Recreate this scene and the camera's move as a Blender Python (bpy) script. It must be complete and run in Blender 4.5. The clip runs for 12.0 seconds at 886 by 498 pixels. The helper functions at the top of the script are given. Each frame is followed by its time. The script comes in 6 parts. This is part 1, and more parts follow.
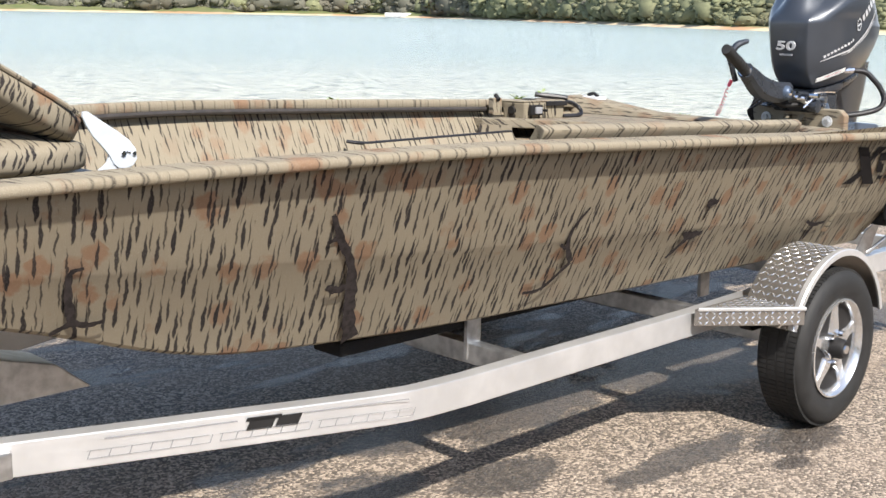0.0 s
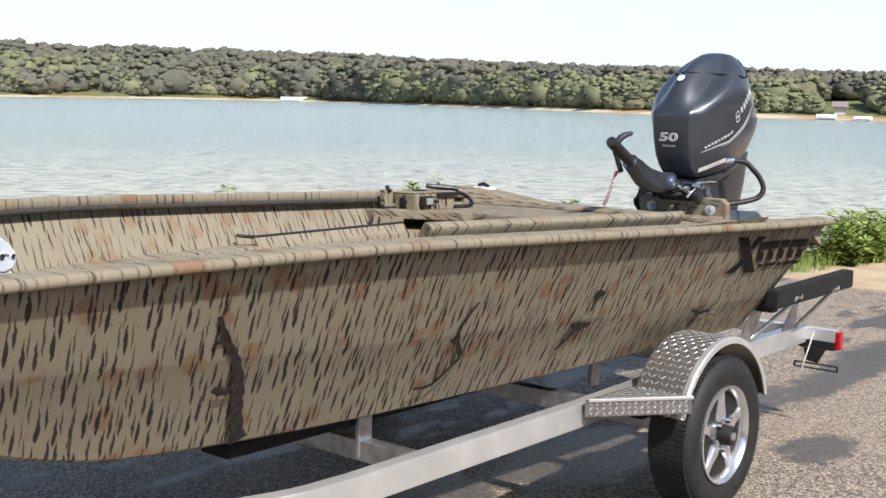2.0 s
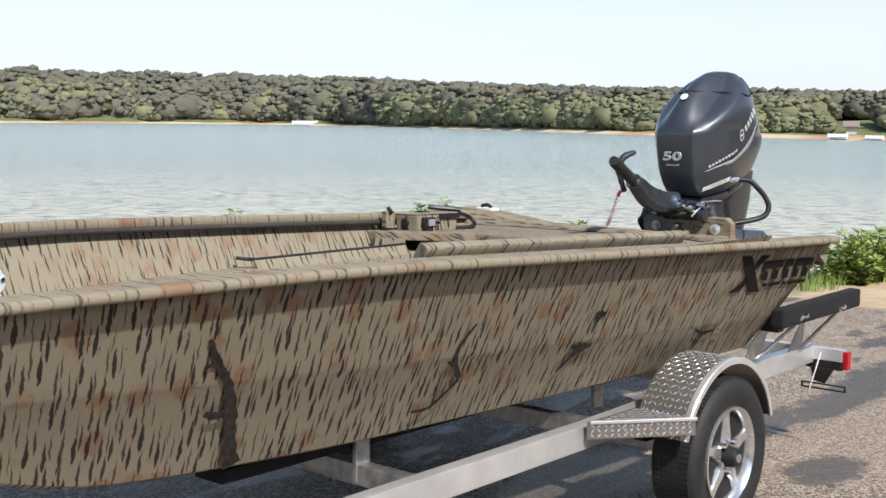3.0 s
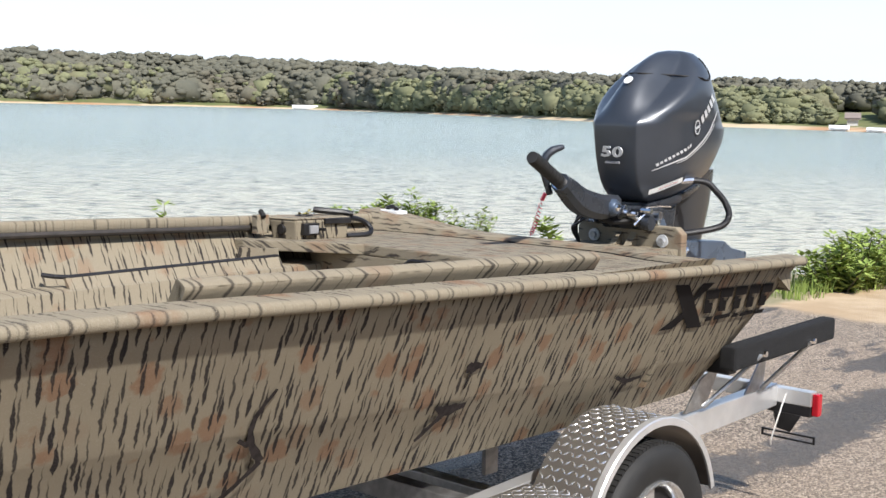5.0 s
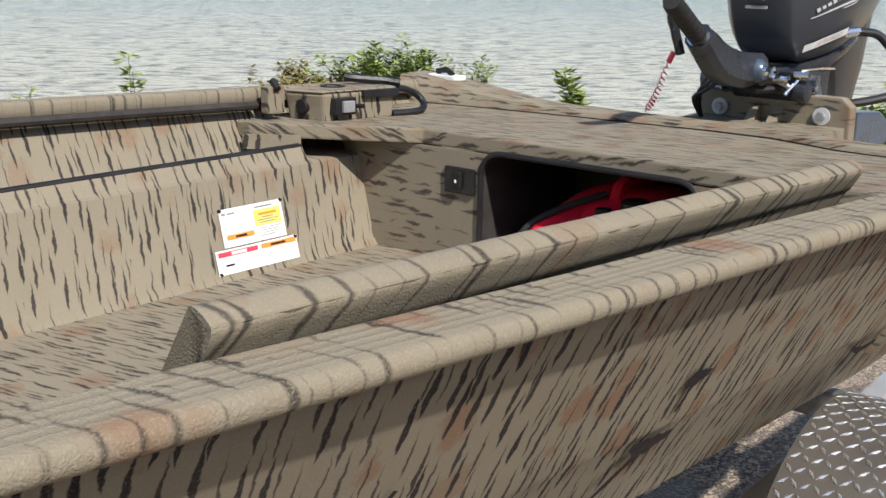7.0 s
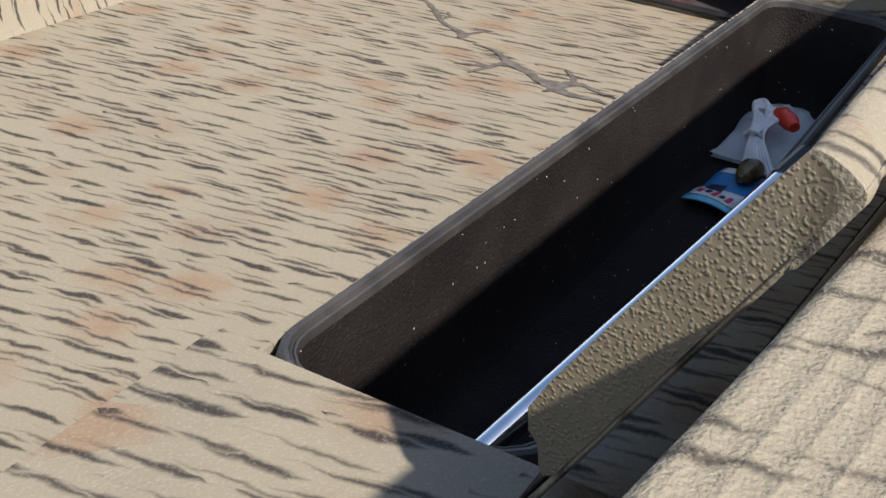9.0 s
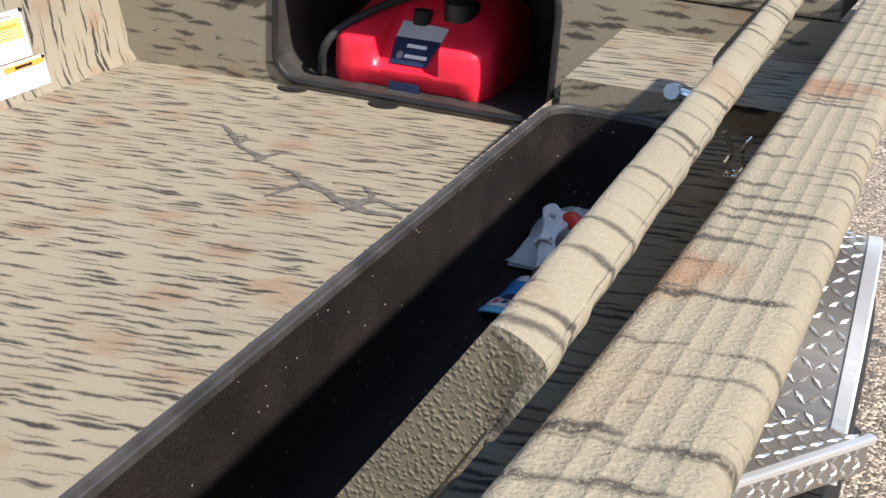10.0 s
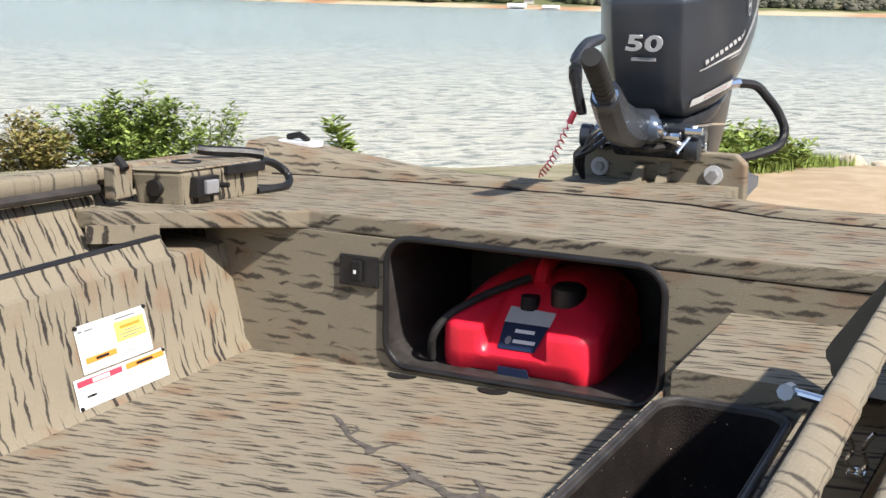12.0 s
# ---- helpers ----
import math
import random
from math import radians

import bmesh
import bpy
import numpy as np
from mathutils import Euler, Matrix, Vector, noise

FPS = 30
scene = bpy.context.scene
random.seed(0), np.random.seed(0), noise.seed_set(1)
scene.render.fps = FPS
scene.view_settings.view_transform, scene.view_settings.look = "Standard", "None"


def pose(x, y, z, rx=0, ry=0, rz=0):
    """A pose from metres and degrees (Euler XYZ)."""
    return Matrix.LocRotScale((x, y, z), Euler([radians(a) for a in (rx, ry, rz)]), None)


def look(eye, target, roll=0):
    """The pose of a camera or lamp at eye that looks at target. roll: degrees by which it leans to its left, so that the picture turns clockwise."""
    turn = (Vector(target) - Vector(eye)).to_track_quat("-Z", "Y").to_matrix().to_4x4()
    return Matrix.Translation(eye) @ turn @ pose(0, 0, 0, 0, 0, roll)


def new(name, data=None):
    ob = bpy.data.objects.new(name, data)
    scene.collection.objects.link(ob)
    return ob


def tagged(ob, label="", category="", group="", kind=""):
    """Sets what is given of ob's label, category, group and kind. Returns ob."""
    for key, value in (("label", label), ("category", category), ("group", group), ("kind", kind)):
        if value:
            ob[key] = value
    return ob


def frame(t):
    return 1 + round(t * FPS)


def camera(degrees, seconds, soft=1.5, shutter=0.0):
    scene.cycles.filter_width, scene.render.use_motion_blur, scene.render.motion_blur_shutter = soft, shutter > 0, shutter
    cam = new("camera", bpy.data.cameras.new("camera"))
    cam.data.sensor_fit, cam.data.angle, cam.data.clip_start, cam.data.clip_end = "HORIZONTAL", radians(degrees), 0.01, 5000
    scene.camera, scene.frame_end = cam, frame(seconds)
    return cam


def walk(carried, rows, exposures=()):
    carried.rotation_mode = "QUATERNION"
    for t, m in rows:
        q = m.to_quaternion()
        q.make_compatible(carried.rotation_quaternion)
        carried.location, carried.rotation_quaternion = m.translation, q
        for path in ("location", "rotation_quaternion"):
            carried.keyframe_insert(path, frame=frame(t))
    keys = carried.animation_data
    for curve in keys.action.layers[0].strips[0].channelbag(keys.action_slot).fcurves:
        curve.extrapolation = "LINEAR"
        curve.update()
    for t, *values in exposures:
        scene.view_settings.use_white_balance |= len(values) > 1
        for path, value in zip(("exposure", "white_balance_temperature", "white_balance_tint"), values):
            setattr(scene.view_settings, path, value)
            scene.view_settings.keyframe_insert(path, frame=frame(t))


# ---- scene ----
import itertools
cam = camera(40.0, 12.0)
PATH = [
    (0, (-0.023, -0.015, 1.605), (1.372, 1.366, 1.223), 1.1),
    (0.5, (-0.012, -0.036, 1.606), (1.453, 1.276, 1.246), 1.9),
    (1, (-0.008, -0.046, 1.617), (1.502, 1.225, 1.296), 1.3),
    (1.5, (-0.01, -0.04, 1.625), (1.51, 1.232, 1.354), 1.3),
    (2, (-0.002, -0.029, 1.647), (1.52, 1.245, 1.401), 1.1),
    (2.5, (0.008, -0.042, 1.647), (1.523, 1.249, 1.447), 0.4),
    (2.7, (0.024, -0.054, 1.636), (1.537, 1.24, 1.444), 0.4),
    (4.3, (0.608, 0.152, 1.657), (2.111, 1.414, 1.275), 2.9),
    (4.5, (0.788, 0.162, 1.655), (2.306, 1.429, 1.354), 1.9),
    (5, (1.115, 0.294, 1.642), (2.626, 1.584, 1.41), 1.4),
    (5.5, (1.397, 0.539, 1.646), (2.941, 1.781, 1.372), 3.2),
    (6, (1.715, 0.736, 1.661), (3.207, 2.038, 1.385), 2.8),
    (6.5, (1.812, 1.095, 1.631), (3.219, 2.473, 1.283), 5.5),
    (6.7, (1.856, 1.225, 1.611), (3.294, 2.556, 1.212), 3.6),
    (8.3, (2.033, 1.985, 1.535), (3.672, 2.843, 0.776), 2.2),
    (8.5, (2.042, 2.028, 1.52), (3.666, 2.863, 0.705), 3.4),
    (9, (2.021, 2.06, 1.502), (3.585, 2.86, 0.546), 5.4),
    (9.5, (2.044, 2.027, 1.517), (3.67, 2.715, 0.577), 5.1),
    (10, (2.075, 2.01, 1.54), (3.8, 2.627, 0.739), 3.9),
    (10.5, (2.07, 2.002, 1.583), (3.895, 2.572, 0.995), 3.8),
    (11, (2.071, 2.016, 1.589), (3.858, 2.756, 1.079), 1.9),
    (11.5, (2.089, 2.008, 1.593), (3.863, 2.814, 1.14), 1.0),
    (12, (2.087, 2.018, 1.6), (3.852, 2.863, 1.189), 1.1),
]
EXPOSURES = [(0, 0.96, 6600, 10), (1, 0.90, 6550, 10), (2, 0.59, 6500, 10), (2.7, 0.46, 6500, 10), (4.5, 0.77, 6480, 10), (5.5, 0.48, 6480, 10), (6.0, 0.46, 6500, 10), (6.5, 0.36, 6500, 10), (7.5, 0.42, 6650, 10), (8.5, 0.50, 6800, 10), (9.0, 0.86, 6650, 10), (9.5, 1.08, 6550, 10), (10.0, 1.0, 6550, 10), (10.5, 0.84, 6600, 10), (11.0, 0.82, 6650, 10), (12, 0.73, 6680, 10)]
walk(cam, [(t, look(eye, target, roll)) for t, eye, target, roll in PATH], EXPOSURES)

# ---- light ----
world = bpy.data.worlds.new("sky")
scene.world = world
world.use_nodes = True
wn = world.node_tree
sky = wn.nodes.new("ShaderNodeTexSky")
sky.sky_type = "NISHITA"
sky.sun_disc = False
sky.sun_elevation, sky.sun_rotation = radians(46.5), radians(201.0)
sky.air_density, sky.dust_density, sky.ozone_density = 1.0, 0.8, 1.6
wn.nodes["Background"].inputs[1].default_value = 0.114
# thin bright haze towards the horizon, a little uneven
ray_way = wn.nodes.new("ShaderNodeTexCoord")
ray_parts = wn.nodes.new("ShaderNodeSeparateXYZ")
wn.links.new(ray_way.outputs["Generated"], ray_parts.inputs[0])
haze = wn.nodes.new("ShaderNodeMapRange")
haze.interpolation_type = "SMOOTHSTEP"
for socket, value in ((1, 0.0), (2, 0.42), (3, 0.85), (4, 0.0)):
    haze.inputs[socket].default_value = value
wn.links.new(ray_parts.outputs[2], haze.inputs[0])
veil = wn.nodes.new("ShaderNodeTexNoise")
veil.inputs["Scale"].default_value, veil.inputs["Detail"].default_value = 3.0, 4.0
stretch = wn.nodes.new("ShaderNodeVectorMath")
stretch.operation = "MULTIPLY"
stretch.inputs[1].default_value = (1.0, 1.0, 5.0)
wn.links.new(ray_way.outputs["Generated"], stretch.inputs[0])
wn.links.new(stretch.outputs[0], veil.inputs["Vector"])
tone = wn.nodes.new("ShaderNodeMix")
tone.data_type = "RGBA"
tone.inputs[6].default_value, tone.inputs[7].default_value = (5.2, 5.9, 7.0, 1), (6.2, 6.55, 7.25, 1)
wn.links.new(veil.outputs["Fac"], tone.inputs[0])
hazy = wn.nodes.new("ShaderNodeMix")
hazy.data_type = "RGBA"
wn.links.new(haze.outputs[0], hazy.inputs[0])
wn.links.new(sky.outputs[0], hazy.inputs[6])
wn.links.new(tone.outputs[2], hazy.inputs[7])
wn.links.new(hazy.outputs[2], wn.nodes["Background"].inputs[0])

sun_data = bpy.data.lights.new("sun", "SUN")
sun_data.energy, sun_data.angle, sun_data.color = 4.3, radians(1.4), (1.0, 0.96, 0.90)
sun = new("sun", sun_data)
sun.matrix_world = look((-3.0, -7.8, 8.8), (0, 0, 0))


# ---- materials ----
class Nodes:
    """Short hand for building a node material."""

    def __init__(self, name):
        self.mat = bpy.data.materials.new(name)
        self.mat.use_nodes = True
        self.tree = self.mat.node_tree
        self.bsdf = self.tree.nodes["Principled BSDF"]
        self.out = self.tree.nodes["Material Output"]

    def node(self, kind, **settings):
        n = self.tree.nodes.new("ShaderNode" + kind)
        for key, value in settings.items():
            if key == "operation":
                n.operation = value
            elif key == "data_type":
                n.data_type = value
            elif key == "blend_type":
                n.blend_type = value
            elif key == "dims":
                n.voronoi_dimensions = value
            elif key == "feature":
                n.feature = value
        return n

    def link(self, a, b):
        self.tree.links.new(a, b)

    def put(self, socket, value):
        if hasattr(value, "is_output"):
            self.link(value, socket)
        else:
            socket.default_value = value

    def math(self, op, a, b=0.0, c=0.0):
        n = self.node("Math", operation=op)
        for socket, value in zip(n.inputs, (a, b, c)):
            self.put(socket, value)
        return n.outputs[0]

    def coords(self):
        return self.node("TexCoord").outputs["Object"]

    def world_xyz(self):
        g = self.node("NewGeometry")
        return self.split(g.outputs["Position"])

    def split(self, v):
        n = self.node("SeparateXYZ")
        self.link(v, n.inputs[0])
        return n.outputs

    def join(self, x, y, z=0.0):
        n = self.node("CombineXYZ")
        for socket, value in zip(n.inputs, (x, y, z)):
            self.put(socket, value)
        return n.outputs[0]

    def noise(self, vec, scale, detail=3.0, rough=0.55):
        n = self.node("TexNoise")
        if vec is not None:
            self.link(vec, n.inputs["Vector"])
        n.inputs["Scale"].default_value = scale
        n.inputs["Detail"].default_value = detail
        n.inputs["Roughness"].default_value = rough
        return n.outputs["Fac"]

    def ramp(self, fac, low, high):
        """0 below low, 1 above high, smooth between."""
        n = self.node("MapRange")
        n.interpolation_type = "SMOOTHSTEP"
        self.put(n.inputs["Value"], fac)
        self.put(n.inputs["From Min"], low)
        self.put(n.inputs["From Max"], high)
        return n.outputs["Result"]

    def mix(self, fac, a, b):
        n = self.node("Mix", data_type="RGBA")
        self.put(n.inputs[0], fac)
        for socket, value in ((n.inputs[6], a), (n.inputs[7], b)):
            self.put(socket, (*value, 1.0) if isinstance(value, tuple) and len(value) == 3 else value)
        return n.outputs[2]

    def bump(self, height, strength, distance):
        n = self.node("Bump")
        n.inputs["Strength"].default_value = strength
        n.inputs["Distance"].default_value = distance
        self.link(height, n.inputs["Height"])
        self.link(n.outputs[0], self.bsdf.inputs["Normal"])
        return n

    def done(self, colour, rough=0.6, metal=0.0, **more):
        self.put(self.bsdf.inputs["Base Color"], (*colour, 1.0) if isinstance(colour, tuple) else colour)
        self.put(self.bsdf.inputs["Roughness"], rough)
        self.put(self.bsdf.inputs["Metallic"], metal)
        for key, value in more.items():
            self.put(self.bsdf.inputs[key.replace("_", " ")], value)
        return self.mat


def plain(name, colour, rough=0.5, metal=0.0, vary=0.12, scale=30.0, bump=0.15, grain=250.0, depth=0.001, **more):
    """A surface with blotches at one scale and fine grain at another."""
    k = Nodes(name)
    c = k.coords()
    dirt = k.noise(c, scale, 4.0)
    fine = k.noise(c, grain, 2.0)
    dark = tuple(v * (1 - vary) for v in colour)
    light = tuple(min(1.0, v * (1 + vary)) for v in colour)
    tone = k.mix(k.ramp(dirt, 0.3, 0.7), dark, light)
    k.bump(fine, bump, depth)
    r = k.math("ADD", k.math("MULTIPLY", k.math("SUBTRACT", dirt, 0.5), 0.3), rough)
    return k.done(tone, r, metal, **more)


TAN, DASH, RUST, SHADE = (0.246, 0.211, 0.153), (0.018, 0.015, 0.016), (0.215, 0.126, 0.076), (0.196, 0.168, 0.126)


def camo(name, u, v, grit=0.35, seed=0.0, dense=1.0, gap0=0.034, long0=0.095, wide0=0.0058, slant=0.0, spots=0.5, spot_size=20.0, tip=0.0, soft=1.0, strong=1.0, pebble=0.0, wave=1.0, reach0=0.30, reach1=0.22, haze=0.0, even=0.7):
    """Bark camouflage: tan paint with dark wavy dashes that run along axis v and stand side by side along axis u."""
    k = Nodes(name)
    xyz = k.split(k.coords())
    along, across = xyz["XYZ".index(v)], xyz["XYZ".index(u)]
    across = k.math("ADD", across, k.math("MULTIPLY", along, slant))
    third = xyz[({0, 1, 2} - {"XYZ".index(u), "XYZ".index(v)}).pop()]
    across = k.math("ADD", across, k.math("MULTIPLY", third, tip)) if tip else across
    flat = k.join(across, along, k.math("ADD", k.math("MULTIPLY", third, 0.35), seed))
    wob = k.math("SUBTRACT", k.noise(flat, 16.0, 2.0), 0.5)
    wob2 = k.math("SUBTRACT", k.noise(flat, 55.0, 2.0), 0.5)
    shift = k.math("ADD", k.math("MULTIPLY", wob, 0.030 * wave), k.math("MULTIPLY", wob2, 0.010))
    mask = None
    for n, (gap, length, width) in enumerate(((gap0, long0, wide0), (gap0, long0, wide0 * 0.92))):
        p = k.join(k.math("ADD", k.math("DIVIDE", k.math("ADD", across, shift), gap), 7.5 * n + seed), k.math("ADD", k.math("DIVIDE", along, length), 4.5 * n), 0.0)
        vor = k.node("TexVoronoi", dims="2D", feature="F1")
        vor.inputs["Scale"].default_value = 1.0
        vor.inputs["Randomness"].default_value = even
        k.link(p, vor.inputs["Vector"])
        here, cell, rnd = k.split(p), k.split(vor.outputs["Position"]), k.split(vor.outputs["Color"])
        du = k.math("MULTIPLY", k.math("ABSOLUTE", k.math("SUBTRACT", here[0], cell[0])), gap)
        dv = k.math("SUBTRACT", here[1], cell[1])
        reach = k.math("ADD", reach0, k.math("MULTIPLY", rnd[0], reach1))
        taper = k.math("SUBTRACT", 1.0, k.math("POWER", k.math("DIVIDE", k.math("ABSOLUTE", dv), reach), 2.0))
        heavy = k.math("SUBTRACT", 0.85, k.math("MULTIPLY", k.math("DIVIDE", dv, reach), 0.5))
        wide = k.math("MULTIPLY", k.math("MULTIPLY", taper, heavy), k.math("MULTIPLY", k.math("ADD", 0.45, rnd[1]), width))
        ink = k.ramp(k.math("SUBTRACT", wide, du), -0.0008 * soft, 0.0016 * soft)
        keep = k.math("GREATER_THAN", rnd[2], 0.05 if n == 0 else 1.0 - 0.36 * dense)
        ink = k.math("MULTIPLY", k.math("MULTIPLY", ink, keep), k.math("ADD", 0.80, k.math("MULTIPLY", rnd[1], 0.20)))
        mask = ink if mask is None else k.math("MAXIMUM", mask, ink)
    dots = k.node("TexVoronoi", feature="F1")
    k.link(flat, dots.inputs["Vector"])
    dots.inputs["Scale"].default_value = spot_size
    ragged = k.math("ADD", dots.outputs["Distance"], k.math("MULTIPLY", k.math("SUBTRACT", k.noise(flat, 38.0, 2.0), 0.5), 0.5))
    pick = k.split(dots.outputs["Color"])
    blot = k.math("MULTIPLY", k.math("SUBTRACT", 1.0, k.ramp(ragged, 0.26 - haze, 0.44 + haze)), k.ramp(pick[0], 0.25, 0.6))
    cloud = k.ramp(k.noise(flat, 4.5, 3.0), 0.45, 0.75)
    speck = k.noise(flat, 420.0, 2.0)
    tone = k.mix(k.math("MULTIPLY", cloud, 0.45), TAN, SHADE)
    tone = k.mix(k.math("MULTIPLY", blot, spots), tone, RUST)
    if pebble > 0.35:
        mask = k.math("MULTIPLY", mask, k.ramp(k.noise(k.coords(), 330.0, 2.0), 0.24, 0.5))
    tone = k.mix(k.math("MULTIPLY", mask, strong), tone, DASH)
    tone = k.mix(k.math("MULTIPLY", k.ramp(speck, 0.5, 0.8), 0.18), tone, (0.55, 0.5, 0.42))
    rough_coat = k.noise(k.coords(), 380.0, 2.0)
    if pebble:
        bead = k.node("TexVoronoi", feature="SMOOTH_F1")
        k.link(k.coords(), bead.inputs["Vector"])
        bead.inputs["Scale"].default_value = 480.0
        rough_coat = k.math("ADD", rough_coat, k.math("MULTIPLY", bead.outputs["Distance"], -pebble))
    k.bump(rough_coat, grit, 0.0012 + 0.0006 * pebble)
    return k.done(tone, 0.75, 0.0, Specular_IOR_Level=0.16)


CAMO_SIDE = camo("camo_side", "X", "Z", 0.12, 0.0, 2.8, 0.0335, 0.112, 0.0050, 0.20, 0.85, 11.0, wave=0.35, reach0=0.34, reach1=0.14, even=0.55)
CAMO_INNER = camo("camo_inner_side", "X", "Z", 0.35, 4.1, 2.8, 0.0370, 0.112, 0.0044, -0.06, 0.6, 10.0, 0.0, 1.2, 0.95, wave=0.35, reach0=0.32, reach1=0.14, haze=0.05, even=0.6)
CAMO_FLAT = camo("camo_flat", "X", "Y", 0.5, 5.3, 2.6, 0.0245, 0.104, 0.0047, 0.16, 0.62, 10.0, 0.8, 2.4, 0.92, 0.15, 0.7, reach0=0.28, reach1=0.20, haze=0.13, even=0.75)
CAMO_BULK = camo("camo_bulkhead", "Z", "Y", 0.5, 9.1, 2.0, 0.036, 0.110, 0.0056, 0.0, 0.6, 9.0, 0.0, 2.2, 0.80, 0.2, 0.6, reach0=0.26, reach1=0.2, haze=0.08)
CAMO_RAIL = camo("camo_rail", "X", "Y", 0.9, 2.2, 2.8, 0.046, 0.100, 0.0050, 0.30, 0.9, 8.0, 0.0, 2.4, 0.82, 0.4, 0.5, haze=0.08)
CAMO_EDGE = camo("camo_lid_edge", "X", "Y", 0.8, 3.4, 2.4, 0.062, 0.12, 0.0066, 0.5, 0.35, 8.0, -0.30, 2.6, 0.82, 0.3, 0.9, even=0.8)
CAMO_CLOTH = camo("camo_vinyl", "X", "Z", 0.1, 7.7, 1.2, 0.018, 0.060, 0.0042, -0.25, 0.9, 10.0)


def olive_paint():
    """Sprayed liner coat with small raised beads."""
    k = Nodes("textured_olive_paint")
    c = k.coords()
    bead = k.node("TexVoronoi", feature="SMOOTH_F1")
    k.link(c, bead.inputs["Vector"])
    bead.inputs["Scale"].default_value = 400.0
    relief = k.math("ADD", k.math("SUBTRACT", 1.0, k.ramp(bead.outputs["Distance"], 0.1, 0.5)), k.math("MULTIPLY", k.noise(c, 420.0, 2.0), 0.4))
    k.bump(relief, 0.8, 0.0007)
    tone = k.mix(k.ramp(k.noise(c, 12.0, 4.0), 0.3, 0.7), (0.190, 0.158, 0.104), (0.235, 0.196, 0.134))
    return k.done(tone, 0.5)


OLIVE = olive_paint()
FLOOR_BRANCH = plain("grey_brown_branch_paint", (0.110, 0.096, 0.084), 0.75, 0.0, 0.3, 50.0, Specular_IOR_Level=0.16)
BRANCH = plain("dark_branch_paint", (0.034, 0.028, 0.027), 0.8, 0.0, 0.35, 60.0, Specular_IOR_Level=0.1)
DECAL = plain("flat_black_decal", (0.020, 0.018, 0.018), 0.85, 0.0, 0.1, Specular_IOR_Level=0.05)
INK = plain("black_decal", (0.016, 0.015, 0.015), 0.6, 0.0, 0.1, Specular_IOR_Level=0.25)
BLACK_PLASTIC = plain("black_plastic", (0.014, 0.013, 0.014), 0.42, 0.0, 0.3, 14.0, 0.5, 600.0, 0.001)
# same black plastic as the liner, paled in colour for lit surfaces
LIT_PLASTIC = plain("liner_plastic_lit", (0.040, 0.036, 0.034), 0.45, 0.0, 0.3, 20.0, 0.5, 500.0, 0.001)


def liner_paint():
    k = Nodes("moulded_black_liner")
    c = k.coords()
    # small pale dots scattered over the black base
    specks = k.node("TexVoronoi", feature="F1")
    k.link(c, specks.inputs["Vector"])
    specks.inputs["Scale"].default_value = 130.0
    pick = k.split(specks.outputs["Color"])
    spot = k.math("MULTIPLY", k.math("LESS_THAN", specks.outputs["Distance"], 0.12), k.math("GREATER_THAN", pick[0], 0.90))
    base = k.mix(k.ramp(k.noise(c, 9.0, 4.0), 0.35, 0.7), (0.0100, 0.0074, 0.0070), (0.0175, 0.0132, 0.0120))
    base = k.mix(k.math("MULTIPLY", k.ramp(k.noise(c, 240.0, 2.0), 0.55, 0.75), 0.25), base, (0.060, 0.050, 0.043))
    k.bump(k.noise(c, 300.0, 2.0), 1.0, 0.0022)
    return k.done(k.mix(spot, base, (0.5, 0.45, 0.36)), 0.7, 0.0, Specular_IOR_Level=0.16)


LINER = liner_paint()
RUBBER = plain("tyre_rubber", (0.014, 0.0135, 0.013), 0.7, 0.0, 0.3, 20.0, 0.4, 300.0)
TRACK = plain("dark_brown_track", (0.040, 0.034, 0.030), 0.55, 0.0, 0.3, 30.0, 0.4, 400.0)
CARPET = plain("black_carpet", (0.010, 0.010, 0.011), 0.95, 0.0, 0.4, 60.0, 1.0, 900.0, 0.003)
MATT_STEEL = plain("galvanised_steel", (0.50, 0.50, 0.50), 0.38, 0.9, 0.2, 25.0, 0.2, 200.0)
CHROME = plain("polished_metal", (0.85, 0.85, 0.86), 0.10, 1.0, 0.05, 40.0, 0.02)
WHITE_METAL = plain("white_powder_coat", (0.62, 0.66, 0.70), 0.35, 0.2, 0.06, 20.0)
RED_PLASTIC = plain("red_fuel_plastic", (0.85, 0.020, 0.050), 0.35, 0.0, 0.12, 9.0, 0.1)
RED_CAP = plain("orange_red_plastic", (0.78, 0.055, 0.03), 0.3, 0.0, 0.08)
RED_LENS = plain("red_lens", (0.42, 0.012, 0.022), 0.12, 0.0, 0.1, 40.0, 0.05)
WHITE_VINYL = plain("white_sticker", (0.80, 0.80, 0.78), 0.4, 0.0, 0.03, 20.0)
YELLOW = plain("yellow_print", (0.80, 0.68, 0.16), 0.45, 0.0, 0.04)
ORANGE = plain("orange_print", (0.80, 0.30, 0.05), 0.45, 0.0, 0.04)
PINK = plain("red_print", (0.72, 0.06, 0.10), 0.45, 0.0, 0.04)
BLUE = plain("blue_print", (0.04, 0.24, 0.52), 0.4, 0.0, 0.1)
PALE_BLUE = plain("pale_blue_print", (0.16, 0.55, 0.70), 0.35, 0.0, 0.1)
AMBER = plain("brown_blister", (0.13, 0.085, 0.035), 0.15, 0.0, 0.4, 60.0)
NAVY = plain("navy_print", (0.012, 0.022, 0.06), 0.4, 0.0, 0.1)
GREY_PRINT = plain("grey_print", (0.25, 0.25, 0.26), 0.45, 0.0, 0.08)
SILVER_PRINT = plain("silver_print", (0.62, 0.63, 0.64), 0.35, 0.3, 0.05)
